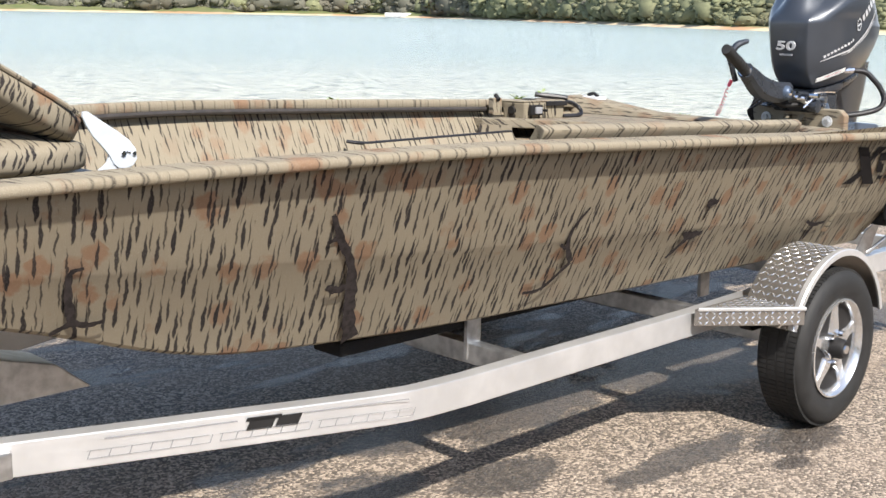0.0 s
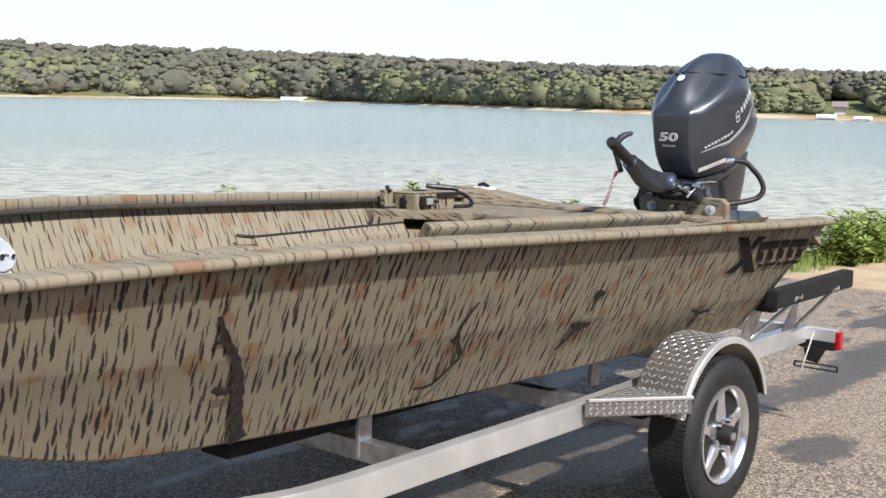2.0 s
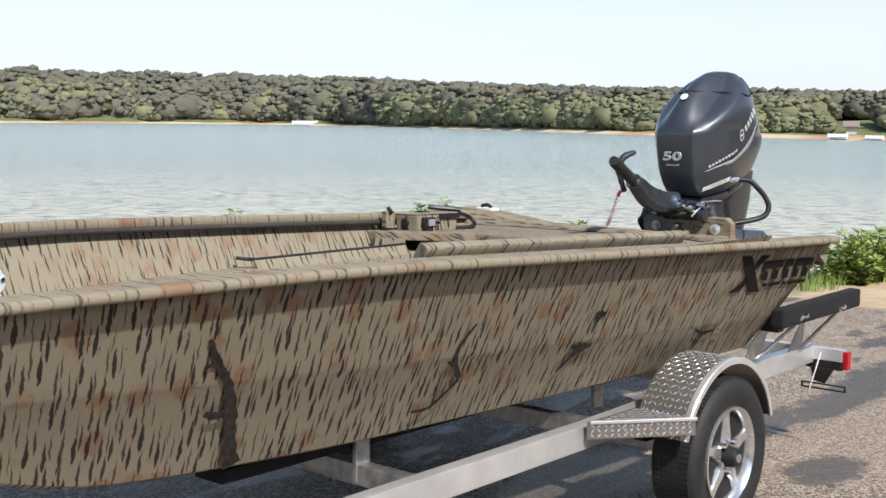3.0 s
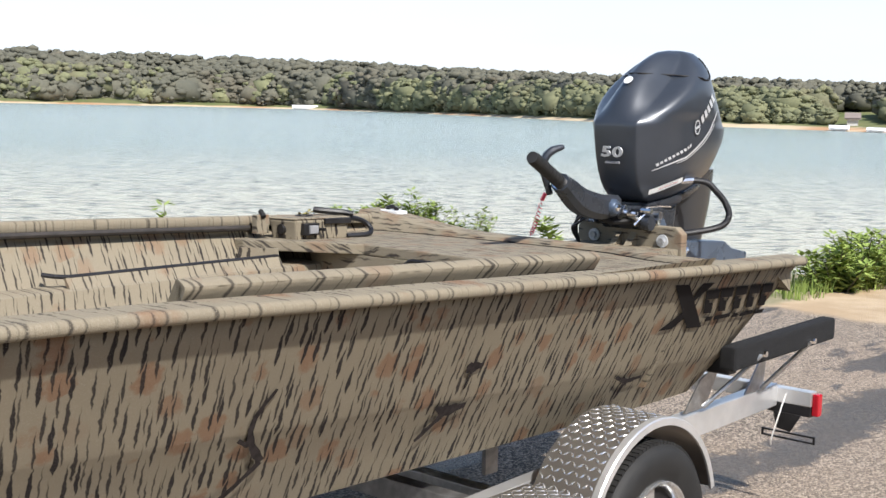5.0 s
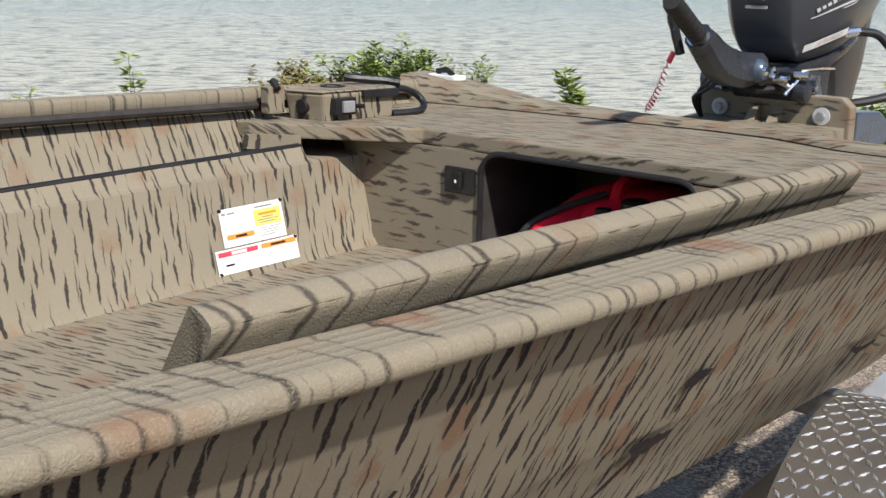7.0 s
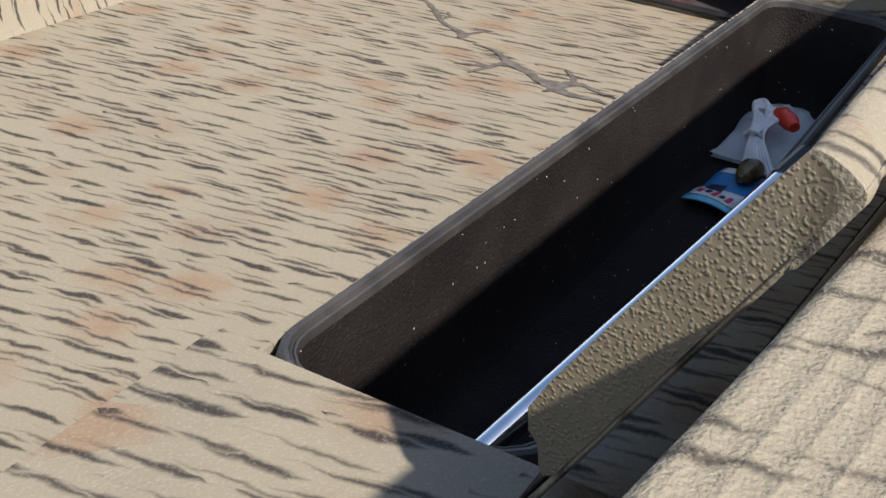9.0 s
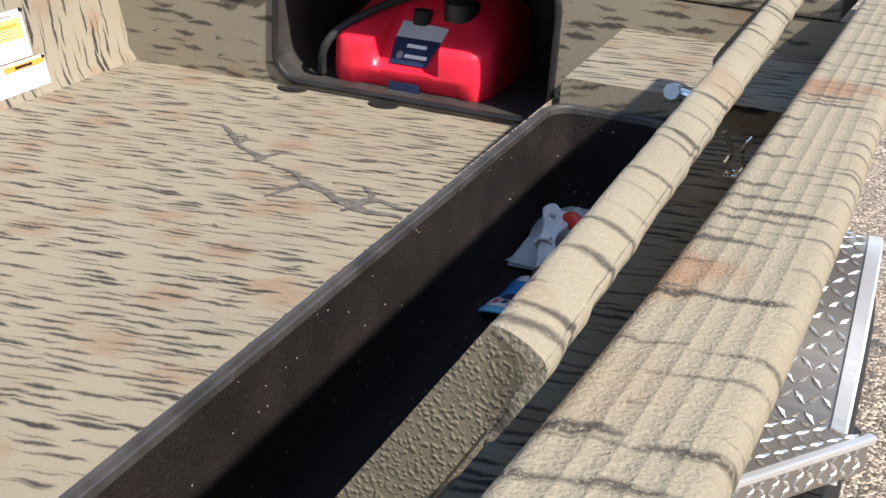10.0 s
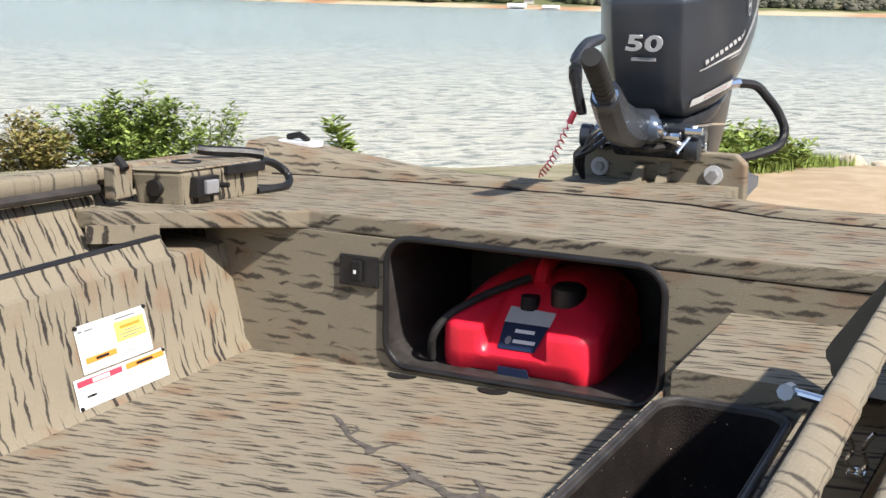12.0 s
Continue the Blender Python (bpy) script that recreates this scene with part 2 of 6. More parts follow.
STEM = plain("stem_brown", (0.11, 0.085, 0.045), 0.7, 0.0, 0.3)
ROCK = plain("pale_rock", (0.45, 0.38, 0.29), 0.85, 0.0, 0.3, 6.0, 0.6, 40.0, 0.01)
ROPE = plain("white_rope", (0.75, 0.73, 0.70), 0.8, 0.0, 0.1, 60.0, 0.6, 500.0)


def brushed(name, colour, rough, metal=0.85):
    k = Nodes(name)
    xyz = k.split(k.coords())
    streak = k.noise(k.join(k.math("MULTIPLY", xyz[0], 2.5), xyz[1], k.math("MULTIPLY", xyz[2], 260.0)), 1.0, 3.0)
    stain = k.noise(k.coords(), 5.0, 4.0)
    tone = k.mix(k.ramp(stain, 0.35, 0.75), tuple(c * 0.82 for c in colour), colour)
    k.bump(streak, 0.12, 0.0008)
    return k.done(tone, k.math("ADD", rough, k.math("MULTIPLY", k.math("SUBTRACT", streak, 0.5), 0.25)), metal)


ALUMINIUM = brushed("brushed_aluminium", (0.86, 0.86, 0.86), 0.36, 0.72)
TREAD = brushed("tread_plate_aluminium", (0.42, 0.39, 0.36), 0.34)
# raised lozenges get a brighter, smoother metal than the plate
LOZENGE = brushed("bright_tread_aluminium", (0.88, 0.87, 0.85), 0.25)
RIM = brushed("machined_wheel", (0.80, 0.80, 0.80), 0.22)
COWL = plain("dark_blue_grey_gloss", (0.052, 0.059, 0.072), 0.36, 0.35, 0.10, 4.0, 0.02, 900.0, 0.0002, Coat_Weight=0.35, Coat_Roughness=0.14)
COWL_DARK = plain("satin_charcoal", (0.042, 0.047, 0.057), 0.28, 0.3, 0.15, 8.0, 0.1)
LEG = plain("motor_leg_paint", (0.040, 0.042, 0.046), 0.32, 0.2, 0.15, 6.0, 0.05)
LEG_BLUE = plain("blue_grey_bracket_paint", (0.09, 0.12, 0.17), 0.28, 0.4, 0.15, 8.0, 0.05)


def clear_bag():
    k = Nodes("clear_plastic_bag")
    crease = k.noise(k.coords(), 45.0, 3.0)
    k.bump(crease, 0.7, 0.006)
    return k.done((0.80, 0.82, 0.84), 0.20, 0.0, Transmission_Weight=0.35, IOR=1.2)


BAG = clear_bag()


def ground_paint():
    """Asphalt, sandy ramp, grassy bank and far shore by place."""
    k = Nodes("ground")
    pos = k.node("NewGeometry").outputs["Position"]
    x, y, z = k.split(pos)
    stone = k.node("TexVoronoi", feature="F1")
    k.link(pos, stone.inputs["Vector"])
    stone.inputs["Scale"].default_value = 110.0
    chip = k.split(stone.outputs["Color"])[0]
    grain = k.noise(pos, 160.0, 3.0)
    patch = k.noise(pos, 1.1, 5.0, 0.6)
    asphalt = k.mix(k.ramp(chip, 0.2, 1.0), (0.105, 0.084, 0.066), (0.60, 0.485, 0.375))
    asphalt = k.mix(k.math("MULTIPLY", k.ramp(grain, 0.4, 0.7), 0.5), asphalt, (0.17, 0.143, 0.118))
    asphalt = k.mix(k.math("MULTIPLY", k.ramp(patch, 0.4, 0.65), 0.35), asphalt, (0.38, 0.292, 0.215))
    # dark noise patches from y 2.3 on, under and beyond the boat
    wet_dark = k.noise(k.join(k.math("MULTIPLY", x, 0.8), k.math("MULTIPLY", y, 2.2), 3.0), 1.15, 4.0, 0.6)
    wet_dark = k.math("MULTIPLY", k.ramp(wet_dark, 0.54, 0.60), k.ramp(y, 2.3, 2.7))
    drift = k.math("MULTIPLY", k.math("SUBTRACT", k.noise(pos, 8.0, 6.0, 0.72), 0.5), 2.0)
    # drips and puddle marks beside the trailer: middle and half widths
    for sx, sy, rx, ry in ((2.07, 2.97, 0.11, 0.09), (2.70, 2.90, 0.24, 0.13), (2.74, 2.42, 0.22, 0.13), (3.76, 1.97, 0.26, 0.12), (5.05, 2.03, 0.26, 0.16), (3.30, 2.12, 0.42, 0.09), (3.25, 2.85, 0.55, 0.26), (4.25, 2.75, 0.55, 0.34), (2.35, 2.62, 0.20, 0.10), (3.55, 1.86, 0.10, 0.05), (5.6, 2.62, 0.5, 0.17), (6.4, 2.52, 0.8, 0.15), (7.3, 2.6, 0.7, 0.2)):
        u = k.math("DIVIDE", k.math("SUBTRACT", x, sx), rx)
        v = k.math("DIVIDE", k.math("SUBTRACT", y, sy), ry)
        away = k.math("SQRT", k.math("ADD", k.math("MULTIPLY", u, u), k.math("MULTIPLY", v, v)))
        wet_dark = k.math("MAXIMUM", wet_dark, k.math("SUBTRACT", 1.0, k.ramp(k.math("ADD", away, drift), 0.75, 1.1)))
    asphalt = k.mix(k.math("MULTIPLY", wet_dark, 0.74), asphalt, (0.030, 0.026, 0.023))
    sand = k.mix(k.ramp(k.noise(pos, 3.0, 5.0), 0.35, 0.7), (0.50, 0.36, 0.22), (0.62, 0.48, 0.32))
    sand = k.mix(k.math("MULTIPLY", k.ramp(k.noise(pos, 60.0, 3.0), 0.5, 0.7), 0.3), sand, (0.36, 0.27, 0.18))
    soil = k.mix(k.ramp(k.noise(pos, 2.0, 6.0), 0.35, 0.65), (0.40, 0.33, 0.22), (0.24, 0.23, 0.11))
    edge = k.math("MULTIPLY", k.math("SUBTRACT", k.noise(pos, 1.7, 4.0), 0.5), 0.5)
    beach = k.ramp(k.math("ADD", x, edge), 9.75, 9.95)
    bank = k.ramp(k.math("ADD", k.math("SUBTRACT", y, k.math("MULTIPLY", k.math("SUBTRACT", x, 10.0), 0.05)), edge), 4.35, 4.55)
    off = k.math("MAXIMUM", k.ramp(k.math("ADD", y, edge), 6.6, 6.8), k.math("MULTIPLY", beach, bank))
    tone = k.mix(beach, asphalt, sand)
    tone = k.mix(off, tone, soil)
    far = k.ramp(k.math("ADD", x, y), 60.0, 90.0)
    shore = k.mix(k.ramp(k.noise(pos, 0.03, 3.0), 0.50, 0.62), (0.55, 0.44, 0.29), (0.45, 0.26, 0.14))
    turf = k.mix(k.ramp(k.noise(pos, 0.15, 4.0), 0.3, 0.7), (0.10, 0.13, 0.04), (0.17, 0.17, 0.07))
    land = k.mix(k.ramp(k.math("ADD", z, k.math("MULTIPLY", k.noise(pos, 0.12, 3.0), 0.8)), -0.15, 0.25), shore, turf)
    tone = k.mix(far, tone, land)
    near = k.math("SUBTRACT", 1.0, far)
    k.bump(k.math("MULTIPLY", k.math("ADD", k.math("MULTIPLY", stone.outputs["Distance"], -1.0), grain), near), 0.9, 0.009)
    rough = k.math("SUBTRACT", 0.88, k.math("MULTIPLY", wet_dark, k.math("MULTIPLY", k.math("SUBTRACT", 1.0, beach), 0.45)))
    return k.done(tone, rough)


def water_paint():
    k = Nodes("lake_water")
    pos = k.node("NewGeometry").outputs["Position"]
    x, y, z = k.split(pos)
    away = k.math("SQRT", k.math("ADD", k.math("MULTIPLY", x, x), k.math("MULTIPLY", y, y)))
    ripple = k.join(k.math("ADD", k.math("MULTIPLY", x, 0.8), k.math("MULTIPLY", y, -0.8)), k.math("MULTIPLY", k.math("ADD", x, y), 1.6), 0.0)
    w1 = k.noise(ripple, 1.3, 4.0, 0.6)
    w2 = k.noise(ripple, 0.22, 3.0, 0.5)
    w3 = k.noise(ripple, 3.4, 5.0, 0.7)
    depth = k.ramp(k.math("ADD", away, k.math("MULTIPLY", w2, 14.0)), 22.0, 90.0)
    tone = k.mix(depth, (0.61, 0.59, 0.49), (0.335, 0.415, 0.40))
    # dark wave faces and pale glints are mixed into the base colour
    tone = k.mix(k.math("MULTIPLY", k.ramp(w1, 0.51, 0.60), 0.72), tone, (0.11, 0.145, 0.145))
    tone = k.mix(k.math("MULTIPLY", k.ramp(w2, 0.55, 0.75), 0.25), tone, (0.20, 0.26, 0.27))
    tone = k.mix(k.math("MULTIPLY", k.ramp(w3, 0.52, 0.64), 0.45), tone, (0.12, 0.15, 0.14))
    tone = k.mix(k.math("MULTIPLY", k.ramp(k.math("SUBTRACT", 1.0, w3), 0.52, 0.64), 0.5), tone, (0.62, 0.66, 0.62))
    height = k.math("ADD", k.math("ADD", k.math("MULTIPLY", w1, 1.0), k.math("MULTIPLY", w2, 1.5)), k.math("MULTIPLY", w3, 0.55))
    k.bump(height, 0.9, 0.32)
    return k.done(tone, 0.16, 0.0, IOR=1.33)


GROUND, WATER = ground_paint(), water_paint()


def woods_paint(name, dark, light, rugged=0.0, stand=0.0):
    k = Nodes(name)
    g = k.node("NewGeometry")
    tint = g.outputs["Random Per Island"]
    if stand:
        wide = k.ramp(k.noise(g.outputs["Position"], stand, 3.0, 0.6), 0.36, 0.64)
        tint = k.math("ADD", k.math("MULTIPLY", tint, 0.45), k.math("MULTIPLY", wide, 0.55))
    fleck = k.noise(g.outputs["Position"], 0.9, 3.0, 0.7)
    tone = k.mix(tint, dark, light)
    if stand:
        dry = k.ramp(k.noise(g.outputs["Position"], stand * 0.6, 2.0), 0.52, 0.7)
        tone = k.mix(k.math("MULTIPLY", dry, 0.45), tone, (0.165, 0.138, 0.100))
    tone = k.mix(k.math("MULTIPLY", k.ramp(fleck, 0.45, 0.6), 0.35), tone, tuple(c * 0.85 for c in dark))
    if rugged:
        k.bump(k.noise(g.outputs["Position"], 1.6, 4.0, 0.7), rugged, 1.6)
    return k.done(tone, 0.9, 0.0, Specular_IOR_Level=0.1)


# far foliage greyed and flattened in colour, standing in for distance haze
HAZED_WOODS = woods_paint("far_foliage_hazed", (0.110, 0.110, 0.088), (0.150, 0.143, 0.108), 0.0, 0.05)
WOODS_NEAR = woods_paint("shore_foliage", (0.140, 0.148, 0.090), (0.215, 0.218, 0.122), 0.0, 0.08)


# ---- mesh helpers ----
ORIGIN = {}


def thing(name, at, label, category, group="", kind=""):
    """An empty at the base of a thing; its parts hang under it."""
    ob = new(name)
    ob.location = at
    ob.empty_display_size = 0.05
    ORIGIN[ob] = Vector(at)
    return tagged(ob, label, category, group, kind)


def part(name, bm, material, parent=None, label="", smooth=False, sharp=35.0):
    """Links a bmesh, given in world metres, as one mesh under its thing or part."""
    if parent is not None:
        bmesh.ops.translate(bm, vec=-ORIGIN[parent], verts=bm.verts)
    bmesh.ops.recalc_face_normals(bm, faces=bm.faces)
    if smooth:
        for f in bm.faces:
            f.smooth = True
        for e in bm.edges:
            if len(e.link_faces) == 2 and e.calc_face_angle(0.0) > radians(sharp):
                e.smooth = False
    mesh = bpy.data.meshes.new(name)
    bm.to_mesh(mesh)
    bm.free()
    mesh.materials.append(material)
    ob = new(name, mesh)
    if parent is not None:
        ob.parent = parent
        ORIGIN[ob] = ORIGIN[parent]
    if label:
        ob["label"] = label
    return ob


def quads(bm, rows, closed=False, caps=False):
    """Skins rows of points; closed joins each row's ends."""
    rings = [[bm.verts.new(p) for p in row] for row in rows]
    for a, b in zip(rings, rings[1:]):
        n = len(a)
        for i in range(n if closed else n - 1):
            bm.faces.new((a[i], a[(i + 1) % n], b[(i + 1) % n], b[i]))
    if caps:
        bm.faces.new(list(reversed(rings[0])))
        bm.faces.new(rings[-1])
    return bm


def bevelled(bm, width, segments=2, angle=30.0):
    edges = [e for e in bm.edges if len(e.link_faces) == 2 and e.calc_face_angle(0.0) > radians(angle)]
    bmesh.ops.bevel(bm, geom=edges, offset=width, segments=segments, affect="EDGES", profile=0.6, clamp_overlap=True)
    return bm


def box(x0, x1, y0, y1, z0, z1, bevel=0.0, segments=2, bm=None):
    b = bmesh.new()
    bmesh.ops.create_cube(b, size=1.0, matrix=Matrix.Translation(((x0 + x1) / 2, (y0 + y1) / 2, (z0 + z1) / 2)) @ Matrix.Diagonal((x1 - x0, y1 - y0, z1 - z0, 1)))
    if bevel:
        bevelled(b, bevel, segments)
    return merged(bm, b)


def merged(into, b):
    if into is None:
        return b
    m = bpy.data.meshes.new("tmp")
    b.to_mesh(m)
    b.free()
    into.from_mesh(m)
    bpy.data.meshes.remove(m)
    return into


def prism(points, axis, lo, hi, bevel=0.0, bm=None, segments=2):
    """A plan of 2D points, drawn out along an axis between lo and hi."""
    def place(p, h):
        a, c = p
        return {"x": (h, a, c), "y": (a, h, c), "z": (a, c, h)}[axis]
    b = bmesh.new()
    quads(b, [[place(p, lo) for p in points], [place(p, hi) for p in points]], True, True)
    bmesh.ops.recalc_face_normals(b, faces=b.faces)
    if bevel:
        bevelled(b, bevel, segments)
    return merged(bm, b)


def smooth_line(points, steps=6):
    """A Catmull-Rom line through the points."""
    pts = [Vector(p) for p in points]
    pts = [2 * pts[0] - pts[1]] + pts + [2 * pts[-1] - pts[-2]]
    out = []
    for a, b, c, d in zip(pts, pts[1:], pts[2:], pts[3:]):
        for i in range(steps):
            t = i / steps
            out.append(0.5 * (2 * b + (c - a) * t + (2 * a - 5 * b + 4 * c - d) * t * t + (3 * b - a - 3 * c + d) * t**3))
    return out + [pts[-2]]


def tube(points, radius, sides=10, bm=None, up=(0, 0, 1)):
    """A round bar along points; radius may be a list."""
    pts = [Vector(p) for p in points]
    rows = []
    for i, p in enumerate(pts):
        d = (pts[min(i + 1, len(pts) - 1)] - pts[max(i - 1, 0)]).normalized()
        side = d.cross(Vector(up))
        side = side.normalized() if side.length > 1e-3 else d.orthogonal().normalized()
        top = side.cross(d)
        r = radius[i] if isinstance(radius, (list, tuple)) else radius
        rows.append([p + r * (math.cos(a) * side + math.sin(a) * top) for a in (2 * math.pi * j / sides for j in range(sides))])
    b = bmesh.new()
    quads(b, rows, True, True)
    return merged(bm, b)


def bar(points, width, height, bm=None, bevel=0.0):
    """A flat bar along points, its height upright."""
    pts = [Vector(p) for p in points]
    rows = []
    for i, p in enumerate(pts):
        d = pts[min(i + 1, len(pts) - 1)] - pts[max(i - 1, 0)]
        side = Vector((d.y, -d.x, 0)).normalized() * width / 2
        top = Vector((0, 0, height / 2))
        rows.append([p + side + top, p - side + top, p - side - top, p + side - top])
    b = bmesh.new()
    quads(b, rows, True, True)
    bmesh.ops.recalc_face_normals(b, faces=b.faces)
    if bevel:
        bevelled(b, bevel)
    return merged(bm, b)


def lathe(profile, centre, axis="y", sides=40, bm=None):
    """Turns (radius, along) pairs round an axis through centre; the profile is closed."""
    cx, cy, cz = centre
    rows = []
    for j in range(sides):
        a = 2 * math.pi * j / sides
        c, s = math.cos(a), math.sin(a)
        rows.append([{"y": (cx + r * c, cy + h, cz + r * s), "z": (cx + r * c, cy + r * s, cz + h), "x": (cx + h, cy + r * c, cz + r * s)}[axis] for r, h in profile])
    b = bmesh.new()
    rings = [[b.verts.new(p) for p in row] for row in rows]
    n = len(profile)
    for j in range(sides):
        for i in range(n):
            p, q = rings[j], rings[(j + 1) % sides]
            b.faces.new((p[i], p[(i + 1) % n], q[(i + 1) % n], q[i]))
    return merged(bm, b)


def curve_at(table, x):
    """A smooth value between table rows (x, value), x rising."""
    xs, vs = [r[0] for r in table], [r[1] for r in table]
    if x <= xs[0]:
        return vs[0]
    if x >= xs[-1]:
        return vs[-1]
    i = max(n for n in range(len(xs)) if xs[n] <= x)
    i = min(i, len(xs) - 2)
    slope = [0.0] * len(xs)
    for n in range(len(xs)):
        a, b = max(n - 1, 0), min(n + 1, len(xs) - 1)
        slope[n] = (vs[b] - vs[a]) / (xs[b] - xs[a])
    h = xs[i + 1] - xs[i]
    t = (x - xs[i]) / h
    return (2 * t**3 - 3 * t**2 + 1) * vs[i] + (t**3 - 2 * t**2 + t) * h * slope[i] + (3 * t**2 - 2 * t**3) * vs[i + 1] + (t**3 - t**2) * h * slope[i + 1]


def solid(name, bm, material, label, category, kind="", smooth=False, group=""):
    """A thing that is one plain mesh."""
    return tagged(part(name, bm, material, None, "", smooth), label, category, group, kind)


# ---- ground, water and far shore ----
NEAR_SHORE = [(-60, 34), (-20, 27), (0, 22), (10, 19), (15.4, 15.6), (17.1, 13.7), (19.2, 10.3), (22, 6.5), (23.4, 4), (22.6, 1.3), (21.5, -3), (23, -14), (40, -60)]
# bearing from the x axis in degrees, distance of the far shore, height of its treetops over the water
FAR_SHORE = [(-25, 260, 7.5), (0, 235, 8.8), (8, 222, 8.8), (18, 222, 9.2), (24, 240, 9.8), (30, 265, 11.0), (34, 300, 12.0), (40, 410, 16.0), (46, 540, 21.5), (52, 575, 23.5), (60, 520, 22.0), (80, 500, 22.0), (115, 480, 20.0)]
WATER_Z = -1.0


def shore_gap(x, y):
    """Metres from the near shoreline, positive on land."""
    best, sign = 1e9, 1.0
    for (ax, ay), (bx, by) in zip(NEAR_SHORE, NEAR_SHORE[1:]):
        dx, dy = bx - ax, by - ay
        t = max(0.0, min(1.0, ((x - ax) * dx + (y - ay) * dy) / (dx * dx + dy * dy)))
        px, py = ax + t * dx, ay + t * dy
        d = math.hypot(x - px, y - py)
        if d < best:
            best, sign = d, -1.0 if dx * (y - ay) - dy * (x - ax) > 0 else 1.0
    return best * sign


def land_height(x, y):
    gap = shore_gap(x, y)
    if gap > 0:
        t = min(1.0, gap / 10.0)
        z = WATER_Z + (0.155 - WATER_Z) * t * t * (3 - 2 * t)
        rough = 0.05 * noise.noise((x * 0.6, y * 0.6, 0)) * min(1.0, max(0.0, 1.2 - gap / 10.0))
        return z + rough
    z = WATER_Z + max(-2.5, gap * 0.12)
    bearing, away = math.degrees(math.atan2(y, x)), math.hypot(x, y)
    if -30 < bearing < 120:
        edge = curve_at([(b, d) for b, d, h in FAR_SHORE], bearing)
        tall = curve_at([(b, h) for b, d, h in FAR_SHORE], bearing)
        over = away - edge
        if over > -30:
            z = max(z, min(WATER_Z + 0.06 * over, WATER_Z + 0.05 * over + 0.2) if over < 12 else WATER_Z + 0.7 + (tall * 0.72) * (1 - math.exp(-(over - 12) / 50)))
    return z


def make_ground():
    rings = [0.0] + [0.6 * 1.075**i for i in range(118)]
    rings = [r for r in rings if r < 2600] + [2600]
    bearings = [i * 1.5 for i in range(240)]
    bm = bmesh.new()
    rows = []
    for r in rings[1:]:
        rows.append([bm.verts.new((r * math.cos(radians(b)), r * math.sin(radians(b)), land_height(r * math.cos(radians(b)), r * math.sin(radians(b))))) for b in bearings])
    hub = bm.verts.new((0, 0, land_height(0, 0)))
    n = len(bearings)
    for i in range(n):
        bm.faces.new((hub, rows[0][i], rows[0][(i + 1) % n]))
    for a, b in zip(rows, rows[1:]):
        for i in range(n):
            bm.faces.new((a[i], b[i], b[(i + 1) % n], a[(i + 1) % n]))
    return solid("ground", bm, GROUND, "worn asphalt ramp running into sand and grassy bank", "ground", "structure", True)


make_ground()
bm = bmesh.new()
bmesh.ops.create_grid(bm, x_segments=2, y_segments=2, size=2500, matrix=Matrix.Translation((0, 0, WATER_Z)))
solid("water", bm, WATER, "pale rippled lake water, sandy shallows, dark wave faces and glints painted in", "water", "structure")


def lump_mesh(rng, lobes, squash):
    """Points and triangles of one ragged crown, about one unit tall."""
    b = bmesh.new()
    bmesh.ops.create_icosphere(b, subdivisions=1, radius=1.0)
    base = np.array([v.co for v in b.verts])
    tris = np.array([[v.index for v in f.verts] for f in b.faces])
    b.free()
    pts, faces = [], []
    bump = np.array([rng.uniform(0.65, 1.25) for _ in range(len(base))])[:, None]
    pts.append(base * bump * np.array([0.47, 0.47, 0.47]) + np.array([0, 0, 0.46]))
    faces.append(tris)
    for n in range(lobes):
        h = rng.uniform(0.12, 0.95) ** 0.85
        spread = 0.46 * math.sin(math.pi * min(0.96, h * 0.85 + 0.12)) ** 0.7
        a = rng.uniform(0, 2 * math.pi)
        c = np.array([math.cos(a) * spread * rng.uniform(0.3, 1), math.sin(a) * spread * rng.uniform(0.3, 1), h])
        size = rng.uniform(0.07, 0.14)
        bump = np.array([rng.uniform(0.6, 1.35) for _ in range(len(base))])[:, None]
        faces.append(tris + sum(len(p) for p in pts))
        pts.append(base * bump * size * np.array([1, 1, squash]) + c)
    return np.concatenate(pts), np.concatenate(faces)


